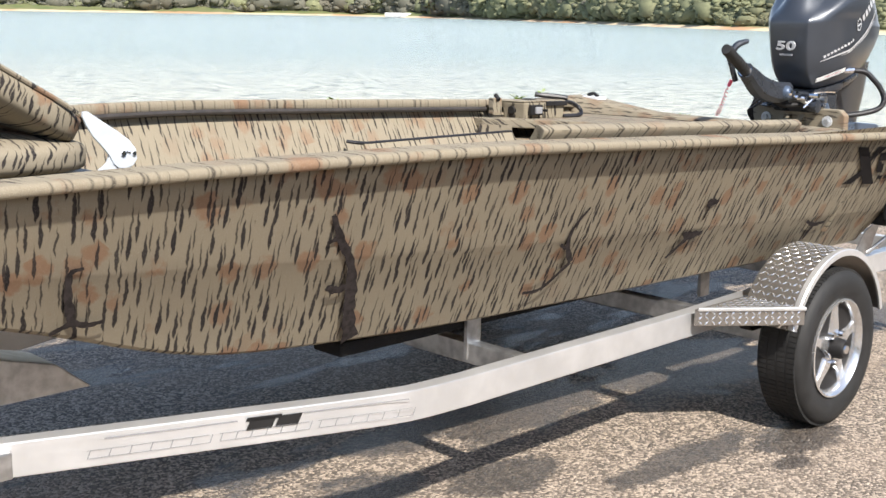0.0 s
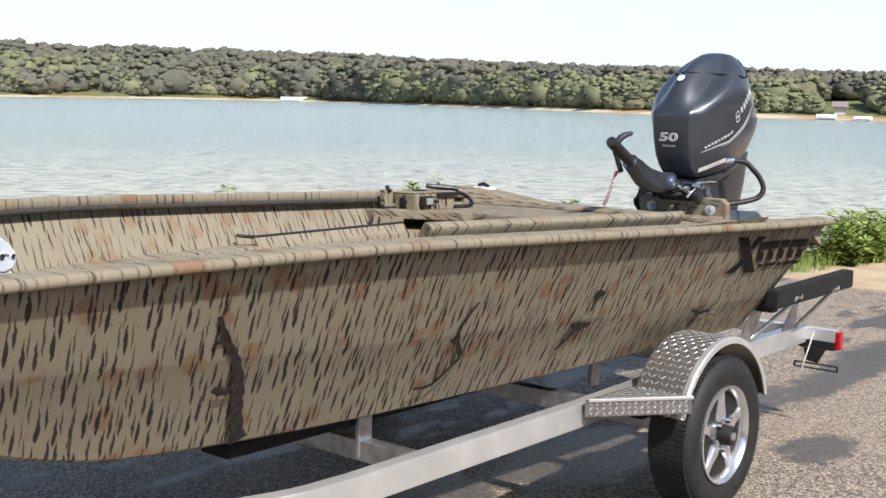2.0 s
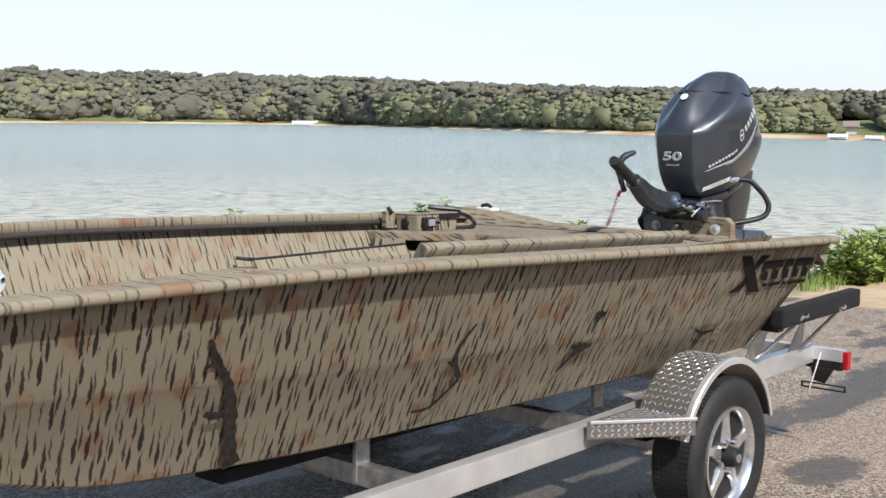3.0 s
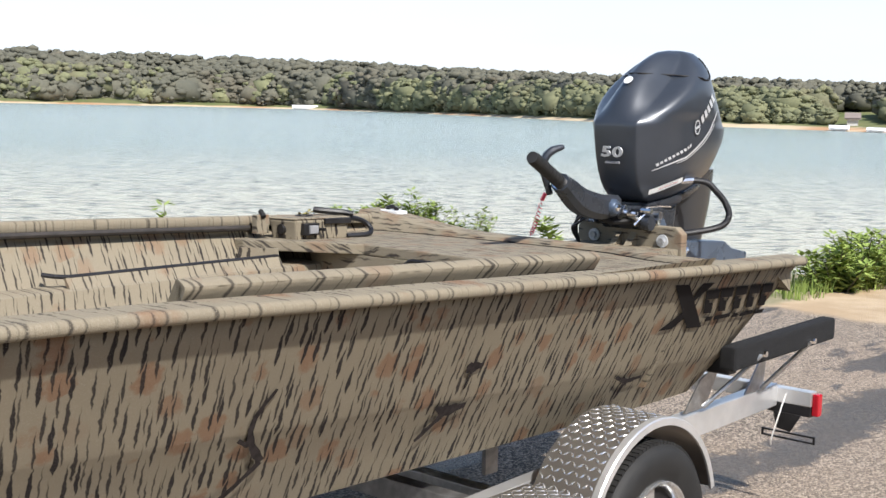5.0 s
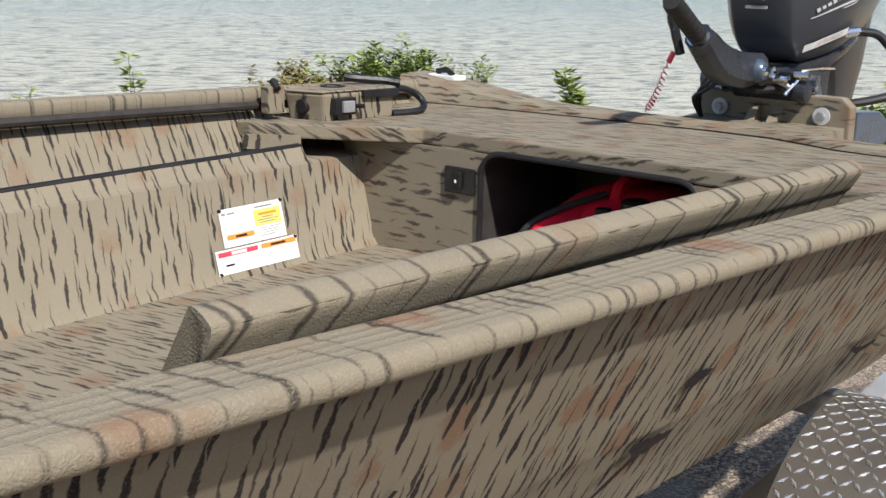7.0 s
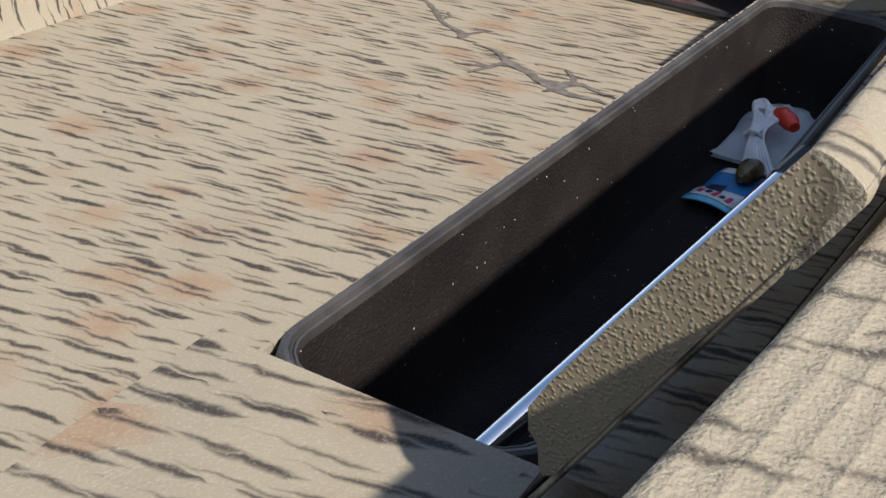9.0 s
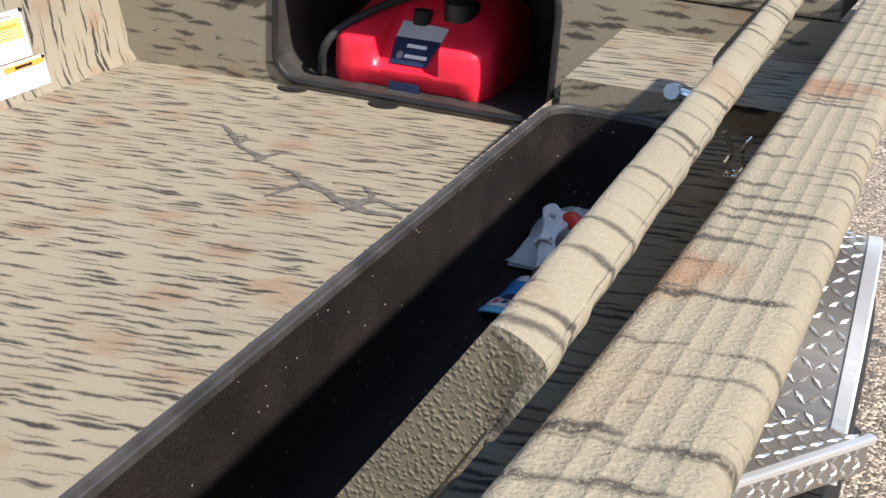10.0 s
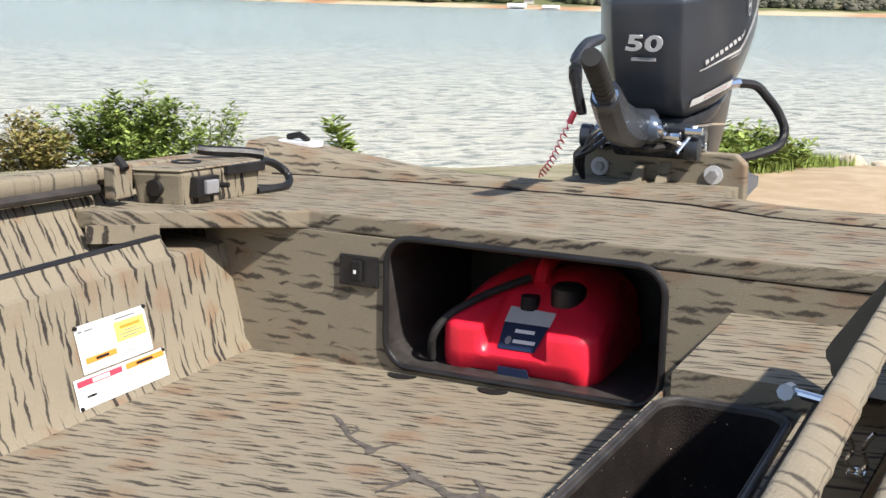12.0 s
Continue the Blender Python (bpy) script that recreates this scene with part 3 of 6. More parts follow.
def make_woods():
    rng = random.Random(4)
    kinds = [lump_mesh(rng, 44, rng.uniform(0.7, 1.1)) for _ in range(14)]
    groups = {}
    bearing = -8.0
    belts = ((14, 0.24), (18, 0.42), (25, 0.52), (36, 0.55), (50, 0.52), (68, 0.48), (90, 0.44), (116, 0.40), (150, 0.36))
    while bearing < 78.0:
        edge = curve_at([(b, d) for b, d, h in FAR_SHORE], bearing)
        tall = curve_at([(b, h) for b, d, h in FAR_SHORE], bearing)
        for row, (back, share) in enumerate(belts):
            if row == 0 and rng.random() < 0.4 or row < 4 and 20.4 < bearing < 23.2:
                continue
            r = edge + back * rng.uniform(0.85, 1.15)
            b = bearing + rng.uniform(-0.2, 0.2)
            x, y = r * math.cos(radians(b)), r * math.sin(radians(b))
            size = tall * share * rng.uniform(0.6, 1.35) * (rng.uniform(0.45, 1.2) if row < 2 else 1.0)
            kind = (rng.randrange(len(kinds)), 0 if row < 3 and (20 < bearing < 43 or rng.random() < 0.25) else 1)
            groups.setdefault(kind, []).append((x, y, land_height(x, y) - 0.08 * size, size, rng.uniform(0, 6.28), rng.uniform(1.15, 1.75)))
        bearing += 0.115 * 260 / edge * rng.uniform(0.8, 1.2) * (tall / 12.0)
    # unseen trees added to close the landward side and dim the hull's sky light
    for n in range(150):
        b = 178 + 172 * (n + rng.uniform(0, 1)) / 150
        r = rng.uniform(36, 50)
        x, y = r * math.cos(radians(b)), r * math.sin(radians(b))
        groups.setdefault((rng.randrange(len(kinds)), 1), []).append((x, y, land_height(x, y) - 0.5, rng.uniform(8, 13), rng.uniform(0, 6.28), rng.uniform(0.9, 1.3)))
    for belt, (name, material, label) in enumerate((("shore_trees", WOODS_NEAR, "light green trees along the far shore"), ("far_woods", HAZED_WOODS, "wooded slope behind the far shore in haze-paled colour, plus unseen landward trees"))):
        points, faces, count = [], [], 0
        for (kind, where), spots in groups.items():
            if where != belt:
                continue
            pts, tris = kinds[kind]
            for x, y, z, size, turn, wide in spots:
                c, s = math.cos(turn), math.sin(turn)
                p = pts * size * np.array([wide, wide, 1.0])
                p = np.stack([p[:, 0] * c - p[:, 1] * s + x, p[:, 0] * s + p[:, 1] * c + y, p[:, 2] + z], 1)
                points.append(p)
                faces.append(tris + count)
                count += len(p)
        mesh = bpy.data.meshes.new(name)
        mesh.from_pydata(np.concatenate(points).tolist(), [], np.concatenate(faces).tolist())
        mesh.shade_smooth()
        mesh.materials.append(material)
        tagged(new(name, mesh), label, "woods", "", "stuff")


make_woods()

# ---- boat: lines of the hull ----
MID = 2.942
LIP_Y = [(-0.2, 2.80), (0.0, 2.68), (0.4, 2.47), (0.9, 2.31), (1.4, 2.19), (1.9, 2.105), (2.5, 2.035), (3.2, 2.0), (4.4, 1.960), (4.96, 1.970)]
LIP_Z = [(-0.2, 1.20), (0.5, 1.215), (0.9, 1.228), (1.5, 1.25), (2.3, 1.255), (3.0, 1.233), (4.96, 1.160)]
CHINE_Z = [(-0.2, 1.22), (0.3, 1.11), (0.8, 0.98), (1.1, 0.908), (1.25, 0.868), (1.5, 0.785), (1.71, 0.738), (2.1, 0.715), (2.6, 0.706), (4.9, 0.700)]


def lip_y(x):
    return curve_at(LIP_Y, x)


def lip_z(x):
    return curve_at(LIP_Z, x)


def side_y(x, z):
    """Outer face of the near hull side."""
    drop = lip_z(x) - z
    return lip_y(x) + 0.030 + 0.580 * drop + 0.003 * math.sin(math.pi * min(1.0, max(0.0, drop / 0.35)))


def across(y, side):
    """y on the near side (1) or mirrored to the far side (-1)."""
    return y if side > 0 else 2 * MID - y


def stations(x0, x1, n):
    return [x0 + (x1 - x0) * i / n for i in range(n + 1)]


def stern_x(x, z):
    """Rakes the last stretch of the hull so that its foot stands ahead of its top."""
    if x < 4.3:
        return x
    return x - (x - 4.3) / 0.55 * 0.42 * max(0.0, 1.16 - z)


boat = thing("jon_boat", (3.0, MID, 0.70), "camouflage painted aluminium jon boat resting on a trailer", "boat")


def hull_bm(side):
    rows = []
    for x in stations(-0.15, 4.93, 62):
        zc, zl = curve_at(CHINE_Z, x), lip_z(x)
        crease = max(zc + 0.05, min(zl - 0.15, 0.863 + 0.05 * (4.4 - x)))
        crease = min(crease, zc + 0.6 * (zl - zc))
        row = []
        for z in (zl - 0.002, zl - 0.06, (zl + crease) / 2 - 0.02, crease + 0.06, crease + 0.012):
            row.append((stern_x(x, z), across(side_y(x, z), side), z))
        yc = side_y(x, crease)
        row.append((stern_x(x, crease), across(yc + 0.001, side), crease))
        row.append((stern_x(x, crease), across(yc + 0.0090, side), crease - 0.009))
        row.append((stern_x(x, zc), across(side_y(x, zc) + 0.004, side), zc + 0.012))
        row.append((stern_x(x, zc), across(side_y(x, zc) + 0.032, side), zc))
        for f in (0.35, 0.7, 1.0):
            yk = side_y(x, zc) + 0.032
            row.append((stern_x(x, zc), across(yk + (MID - yk) * f, side), zc - 0.05 * f))
        rows.append(row)
    return quads(bmesh.new(), rows)


for side in (1, -1):
    ob = part("hull_side", hull_bm(side), CAMO_SIDE if side > 0 else CAMO_INNER, boat, "tan bark camouflage hull skin with welded crease", True, 20)
    mod = ob.modifiers.new("plate", "SOLIDIFY")
    mod.thickness, mod.offset = 0.006, 0.0


def gunwale_bm(side):
    """Extruded cap: ribbed outer lip, sloped top, inner bead."""
    profile = [(0.034, -0.014), (0.014, -0.011)]
    for i in range(9):
        turn = radians(250 - 20 * i)
        profile.append((0.0135 + 0.0135 * math.cos(turn), 0.0035 + 0.0145 * math.sin(turn)))
    for i in range(4):
        y, z = 0.020 + i * 0.0128, 0.0182 + i * 0.0007
        profile += [(y - 0.0016, z), (y - 0.0005, z + 0.0005), (y + 0.0005, z + 0.0005), (y + 0.0016, z)]
    profile += [(0.063, 0.0204), (0.0665, 0.0196), (0.070, 0.0206), (0.075, 0.0216), (0.080, 0.0192), (0.0835, 0.012), (0.084, -0.012), (0.080, -0.016), (0.042, -0.004)]
    rows = []
    for x in stations(-0.18, 4.935, 72):
        rows.append([(x, across(lip_y(x) + dy, side), lip_z(x) + dz) for dy, dz in profile])
    return quads(bmesh.new(), rows, True, True)


for side in (1, -1):
    part("gunwale", gunwale_bm(side), CAMO_RAIL, boat, "ribbed camouflage gunwale cap", True, 60)

part("side_track", tube([(x, across(lip_y(x) + 0.090, -1), lip_z(x) - 0.022) for x in stations(0.2, 4.12, 40)], 0.0105, 8), TRACK, boat, "black rubber track under the gunwale", True)

# cockpit floor and inner sides
FLOOR, DECK_LOW = 0.80, 1.105
bm = bmesh.new()
rows = [[(x, across(side_y(x, FLOOR) + 0.02, s), FLOOR) for s in (1, -1)] for x in stations(1.78, 4.34, 8)]
quads(bm, rows)
ob = part("floor_panel", bm, CAMO_FLAT, boat, "gritty camouflage cockpit floor")
mod = ob.modifiers.new("plate", "SOLIDIFY")
mod.thickness, mod.offset = 0.02, -1.0

bm = bmesh.new()
rows = []
for x in stations(0.9, 4.33, 24):
    rows.append([(x, 3.56, FLOOR), (x, 3.575, FLOOR + 0.02), (x, 3.628, 1.02), (x, 3.632, 1.037), (x, 3.642, 1.042), (x, across(side_y(x, 1.04) + 0.004, -1), 1.044)])
quads(bm, rows)
part("inner_side", bm, CAMO_INNER, boat, "camouflage inner side wall with ledge", True, 40)
part("shelf_lip", prism([(3.632, 1.030), (3.652, 1.030), (3.680, 1.074), (3.668, 1.076)], "x", 3.235, 4.13), CAMO_INNER, boat)
part("shelf_trim", tube([(3.18, 3.715, 1.086), (3.205, 3.682, 1.082), (3.25, 3.674, 1.077), (4.132, 3.674, 1.077)], 0.0075, 8), BLACK_PLASTIC, boat, "black rubber edge trim", True)

part("shelf_flange", prism([(4.128, 3.668), (4.034, 3.788), (4.040, 3.793), (4.134, 3.673)], "z", 1.066, DECK_LOW), CAMO_INNER, boat, "folded plate under the deck corner")

# rear deck, its front face and the bulkhead with the fuel compartment
DECK = 1.12
deck_plan = [(4.305, 2.10), (4.315, 3.41), (4.145, 3.675), (4.055, 3.785), (4.055, 3.835), (4.80, 3.85), (4.93, 3.70), (4.955, 3.50), (4.965, 3.10), (4.965, 2.75), (4.88, 2.52), (4.88, 2.27), (4.86, 2.06)]
deck = prism(deck_plan, "z", DECK - 0.040, DECK, 0.006)
for v in deck.verts:
    v.co.z += 0.013 * max(0.0, min(1.0, (4.80 - v.co.x) / 0.5))
part("rear_deck", deck, CAMO_FLAT, boat, "gritty camouflage stern deck")


def rounded(y0, y1, z0, z1, r, n=6):
    pts = []
    for cy, cz, a0 in ((y1 - r, z1 - r, 0), (y0 + r, z1 - r, 90), (y0 + r, z0 + r, 180), (y1 - r, z0 + r, 270)):
        for i in range(n + 1):
            a = radians(a0 + 90 * i / n)
            pts.append((cy + r * math.cos(a), cz + r * math.sin(a)))
    return pts


def holed_wall(outer, hole, x0, x1):
    """A wall in the plane x = x0 with a hole through to x1; both outlines have the same count."""
    rows = [[(x0, *p) for p in outer], [(x0, *p) for p in hole], [(x1, *p) for p in hole], [(x1, *p) for p in outer], [(x0, *p) for p in outer]]
    bm = quads(bmesh.new(), rows, True)
    bmesh.ops.remove_doubles(bm, verts=bm.verts, dist=1e-5)
    return bm


hole = rounded(2.608, 3.214, 0.814, 1.096, 0.058)


def onto_box(p, y0, y1, z0, z1, cy, cz):
    dy, dz = p[0] - cy, p[1] - cz
    f = min((y1 - cy) / dy if dy > 0 else (y0 - cy) / dy if dy < 0 else 9e9, (z1 - cz) / dz if dz > 0 else (z0 - cz) / dz if dz < 0 else 9e9)
    return (cy + dy * f, cz + dz * f)


outer = [onto_box(p, 2.24, 3.60, FLOOR, DECK - 0.03, 2.905, 0.95) for p in hole]
for cy, cz in ((2.20, FLOOR), (2.06, DECK - 0.03), (3.58, FLOOR), (3.70, DECK - 0.03)):
    k = min(range(len(outer)), key=lambda n: (outer[n][0] - cy) ** 2 + 4 * (outer[n][1] - cz) ** 2)
    outer[k] = (cy, cz)
part("bulkhead", holed_wall(outer, hole, 4.31, 4.325), CAMO_BULK, boat, "camouflage bulkhead under the stern deck")


def ring_tube(points, r, sides=8):
    """A closed round bead."""
    pts = [Vector(p) for p in points]
    rows = []
    n = len(pts)
    centre = sum(pts, Vector()) / n
    for i, p in enumerate(pts):
        d = (pts[(i + 1) % n] - pts[i - 1]).normalized()
        side = (p - centre) - (p - centre).dot(d) * d
        side.normalize()
        top = side.cross(d)
        rows.append([p + r * (math.cos(a) * side + math.sin(a) * top) for a in (2 * math.pi * j / sides for j in range(sides))])
    return quads(bmesh.new(), rows + [rows[0]], True)


inner_hole = rounded(2.612, 3.210, 0.818, 1.092, 0.055)
liner = part("compartment_liner", quads(bmesh.new(), [[(x, *p) for p in inner_hole] for x in (4.306, 4.5, 4.74)], True), LIT_PLASTIC, boat, "black moulded fuel compartment liner")
bm = liner.data
b2 = bmesh.new()
b2.from_mesh(bm)
b2.verts.ensure_lookup_table()
b2.faces.new([b2.verts[i] for i in range(len(hole) * 2, len(hole) * 3)])
b2.to_mesh(bm)
b2.free()
part("rim_bead", ring_tube([(4.308, *p) for p in hole], 0.0072), BLACK_PLASTIC, boat, "black rubber bead round the opening", True)
panel = part("switch_panel", box(4.302, 4.31, 3.232, 3.326, 0.980, 1.048, 0.003), BLACK_PLASTIC, boat, "black switch panel")
part("rocker_switch", box(4.292, 4.302, 3.268, 3.294, 0.992, 1.038, 0.004), INK, panel)
for y, z in ((3.238, 0.986), (3.238, 1.042), (3.320, 0.986), (3.320, 1.042)):
    part("panel_screw", lathe([(0.0, -0.002), (0.003, -0.0015), (0.0035, 0.001), (0.0, 0.001)], (4.3015, y, z), "x", 8), INK, panel)
part("switch_lamp", box(4.2905, 4.293, 3.279, 3.285, 1.010, 1.018), WHITE_VINYL, panel)
for y in (3.165, 2.955):
    part("drain_hole", prism([(4.296 - 0.028 * math.sin(a), y + 0.033 * math.cos(a)) for a in (math.pi * i / 10 for i in range(11))], "z", FLOOR + 0.0005, FLOOR + 0.003), INK, boat)

# stern ridge and motor mount
# stations of the ridge: y, front foot x, back x, top z
RIDGE = [(2.02, 4.83, 4.92, 1.150), (2.16, 4.825, 4.905, 1.145), (2.30, 4.823, 4.90, 1.141), (2.42, 4.822, 4.90, 1.140), (2.52, 4.830, 4.91, 1.140), (2.62, 4.868, 4.945, 1.140), (2.72, 4.902, 4.975, 1.140), (2.90, 4.905, 4.98, 1.140), (3.10, 4.885, 4.978, 1.140), (3.30, 4.868, 4.972, 1.142), (3.44, 4.852, 4.965, 1.147), (3.58, 4.832, 4.955, 1.166), (3.72, 4.812, 4.945, 1.186), (3.82, 4.790, 4.935, 1.198), (3.90, 4.765, 4.925, 1.204)]
rows = []
for y, x0, x1, top in RIDGE:
    rows.append([(x0, y, DECK - 0.004), (x0 + 0.012, y, DECK + (top - DECK) * 0.75), (x0 + 0.028, y, top), (x1 - 0.02, y, top + 0.002), (x1, y, top - 0.012), (x1 + 0.004, y, DECK - 0.06)])
part("stern_ridge", quads(bmesh.new(), rows, True, True), CAMO_FLAT, boat, "low welded ridge round the stern deck", True, 32)
part("deck_seam", tube([(x0 - 0.002, y, DECK + 0.001) for y, x0, x1, top in RIDGE[1:-1]], 0.0035, 6), DECAL, boat, "dark joint along the ridge")
part("transom_wall", prism([(4.76, 1.10), (4.98, 1.10), (4.86, 0.74), (4.76, 0.74)], "y", 2.3, 3.58), CAMO_BULK, boat)
part("motor_mount", prism([(2.695, 1.04), (3.190, 1.04), (3.190, 1.160), (3.165, 1.186), (2.725, 1.186), (2.695, 1.160)], "x", 5.385, 5.43, 0.006), CAMO_BULK, boat, "raised camouflage transom plate")
part("mount_knee", prism([(4.96, 1.10), (5.39, 1.10), (5.39, 0.8), (4.94, 0.8)], "y", 2.71, 3.175), CAMO_FLAT, boat)
part("knee_gusset", prism([(5.33, 1.10), (5.386, 1.10), (5.386, 1.155)], "y", 2.90, 2.93), CAMO_BULK, boat)
part("knee_gusset", prism([(5.33, 1.10), (5.386, 1.10), (5.386, 1.155)], "y", 2.97, 3.00), CAMO_BULK, boat)
for y in (2.780, 3.105):
    washer = part("washer", lathe([(0.0, -0.004), (0.026, -0.004), (0.026, 0.003), (0.0, 0.003)], (5.381, y, 1.128), "x", 20), SILVER_PRINT, boat, "", True)
    part("bolt_head", lathe([(0.0, -0.014), (0.014, -0.014), (0.015, 0.0), (0.0, 0.0)], (5.378, y, 1.128), "x", 6), MATT_STEEL, washer)

# near side: rod locker, its open lid, bench ahead of it and step behind it
RIM_Z = 0.99
BX0, BX1, BY0, BY1 = 2.637, 3.886, 2.300, 2.508
TAPER = 0.024 / (BX1 - BX0)


def rounded_plan(x0, x1, y0, y1, r):
    return rounded(x0, x1, y0, y1, r, 5)


def locker_rows(levels):
    """Rounded outlines at (outward growth, height) levels; the inboard side draws in towards the stern."""
    rows = []
    for grow, z in levels:
        ring = rounded_plan(BX0 - grow, BX1 + grow, BY0 - grow, BY1 + grow, max(0.02, 0.045 + grow))
        rows.append([(x, y - TAPER * (x - BX0) * (y - BY0) / (BY1 - BY0), z) for x, y in ring])
    return rows


bm = quads(bmesh.new(), locker_rows(((0.0, RIM_Z - 0.012), (-0.008, 0.87), (-0.014, 0.816), (-0.024, 0.806))), True)
bm.verts.ensure_lookup_table()
n = len(bm.verts) // 4
bm.faces.new([bm.verts[i] for i in range(3 * n, 4 * n)])
locker = part("rod_locker", bm, LINER, boat, "deep black moulded rod locker", True, 40)
part("locker_rim", quads(bmesh.new(), locker_rows(((0.016, RIM_Z - 0.03), (0.0165, RIM_Z - 0.008), (0.0145, RIM_Z - 0.002), (0.011, RIM_Z), (0.0075, RIM_Z - 0.001), (0.006, RIM_Z - 0.0045), (0.0045, RIM_Z - 0.0045), (0.003, RIM_Z - 0.003), (0.001, RIM_Z - 0.004), (0.0, RIM_Z - 0.012))), True), LIT_PLASTIC, locker, "satin black rolled rim, paled to carry the light on it", True, 40)
part("locker_front", prism([(2.57, BY1 + 0.0165), (3.93, BY1 - 0.0085), (3.93, BY1 - 0.0045), (2.57, BY1 + 0.0205)], "z", FLOOR, RIM_Z - 0.007), CAMO_SIDE, boat)
rows = []
for x in stations(1.60, 2.597, 8):
    inner = 2.541 + 0.10 * max(0.0, (2.1 - x)) ** 1.5
    rows.append([(x, inner, max(FLOOR, curve_at(CHINE_Z, x) + 0.04)), (x, inner, 1.014), (x, inner - 0.008, 1.022), (x, side_y(x, 1.022) + 0.012, 1.022), (x, side_y(x, 0.92) + 0.014, 0.92), (x, side_y(x, max(FLOOR, curve_at(CHINE_Z, x) + 0.04)) + 0.022, max(FLOOR, curve_at(CHINE_Z, x) + 0.04))])
part("side_bench", quads(bmesh.new(), rows, True, True), CAMO_FLAT, boat, "raised camouflage side bench")
rows = []
for x in stations(2.58, 4.31, 14):
    rows.append([(x, side_y(x, 1.235) + 0.012, 1.225), (x, side_y(x, 1.1) + 0.012, 1.1), (x, side_y(x, 0.985) + 0.012, 0.985)])
part("inner_side", quads(bmesh.new(), rows), CAMO_INNER, boat, "camouflage inner side above the locker", True, 40)
part("side_ledge", prism([(2.592, side_y(2.6, 0.98) + 0.008), (4.31, side_y(4.3, 0.98) + 0.008), (4.31, 2.284), (2.592, 2.284)], "z", 0.960, 0.982), CAMO_FLAT, boat, "narrow camouflage ledge beside the locker")
part("bench_filler", box(2.590, 2.626, 2.262, 2.543, 0.93, 0.980, 0.003), CAMO_FLAT, boat)
part("stern_step", prism([(2.486, FLOOR), (2.486, 1.020), (2.481, 1.026), (side_y(4.1, 1.026) + 0.012, 1.026), (side_y(4.1, 0.85) + 0.012, 0.85), (side_y(4.1, FLOOR) + 0.02, FLOOR)], "x", 3.912, 4.309), CAMO_FLAT, boat, "camouflage step box beside the bulkhead")
part("bow_deck", prism([(1.80, across(side_y(1.80, 0.98) + 0.03, 1)), (1.80, across(side_y(1.80, 0.98) + 0.03, -1)), (1.12, across(side_y(1.12, 0.98) + 0.03, -1)), (0.6, 3.2), (0.6, 2.68), (1.12, across(side_y(1.12, 0.98) + 0.03, 1))], "z", 0.94, 0.975, 0.005), CAMO_FLAT, boat, "camouflage bow deck")

LID_TOP = [(2.510, 2.118, 1.298), (3.920, 2.122, 1.245)]
LID_FOOT = [(2.522, 2.262, 1.035), (3.915, 2.262, 1.010)]


def lid_point(f, s, off=0.0):
    """f along the lid, s up it, off to its outboard side."""
    foot = Vector(LID_FOOT[0]).lerp(Vector(LID_FOOT[1]), f)
    top = Vector(LID_TOP[0]).lerp(Vector(LID_TOP[1]), f)
    up = (top - foot).normalized()
    out = Vector((0, -up.z, up.y)).normalized()
    return foot.lerp(top, s) + out * off


def lid_slab(f0, f1, s0, s1, o0, o1, n=1):
    rows = [[lid_point(f, s, o) for s, o in ((s0, o0), (s1, o0), (s1, o1), (s0, o1))] for f in stations(f0, f1, n)]
    b = quads(bmesh.new(), rows, True, True)
    bmesh.ops.recalc_face_normals(b, faces=b.faces)
    return b


LID_DEEP = 0.0265


def lid_end_bm(f0, f1):
    """End flange of the lid, its foot cut away in a round."""
    outline = [(0.985, -LID_DEEP), (0.985, 0.0), (0.19, 0.0), (0.165, -0.004), (0.18, -0.010), (0.215, -0.018), (0.225, -0.027), (0.265, -0.0355), (0.34, -0.0365), (0.5, -0.0350), (0.56, -0.0345), (0.8, -0.0300)]
    b = quads(bmesh.new(), [[lid_point(f, s, o) for s, o in outline] for f in (f0, f1)], True, True)
    bmesh.ops.recalc_face_normals(b, faces=b.faces)
    return b


lid = part("locker_lid", bevelled(lid_slab(0, 1, 0, 1, 0.0, 0.004), 0.0015, 1), CAMO_EDGE, boat, "open camouflage locker lid standing on its hinge")
part("lid_lining", bevelled(lid_slab(0.006, 0.994, 0.03, 0.97, -0.003, -0.0005), 0.001, 1), LINER, lid, "black inner lining of the lid")
edge_rows = []
for f in stations(0, 1, 150):
    dent = 0.0011 * math.sin(f * 172) * (0.6 + 0.4 * math.sin(f * 31)) + 0.0006 * math.sin(f * 67)
    edge_rows.append([lid_point(f, s + 0.25 * w * dent, o + w * dent) for s, o, w in ((0.975, -LID_DEEP, 0.2), (0.990, -LID_DEEP, 0.3), (0.998, -LID_DEEP + 0.003, 0.5), (1.003, -LID_DEEP + 0.009, 0.9), (1.004, -0.008, 1.2), (1.001, -0.001, 1.1), (0.993, 0.0038, 1.0), (0.975, 0.0060, 0.9), (0.93, 0.0062, 0.8), (0.88, 0.0062, 0.6), (0.835, 0.0058, 0.4), (0.825, 0.0042, 0.2))])
part("lid_edge", quads(bmesh.new(), edge_rows, True, True), CAMO_EDGE, lid, "rounded camouflage lid edge with shallow dents", True, 60)
part("lid_end", lid_end_bm(0.0, 0.004), OLIVE, lid, "coarse olive lid end")
part("lid_end", lid_end_bm(0.996, 1.0), OLIVE, lid)
part("gas_strut", tube([(2.655, 2.345, 0.955), (2.985, 2.2225, 1.113)], 0.0105, 12), CHROME, lid, "polished gas strut", True)
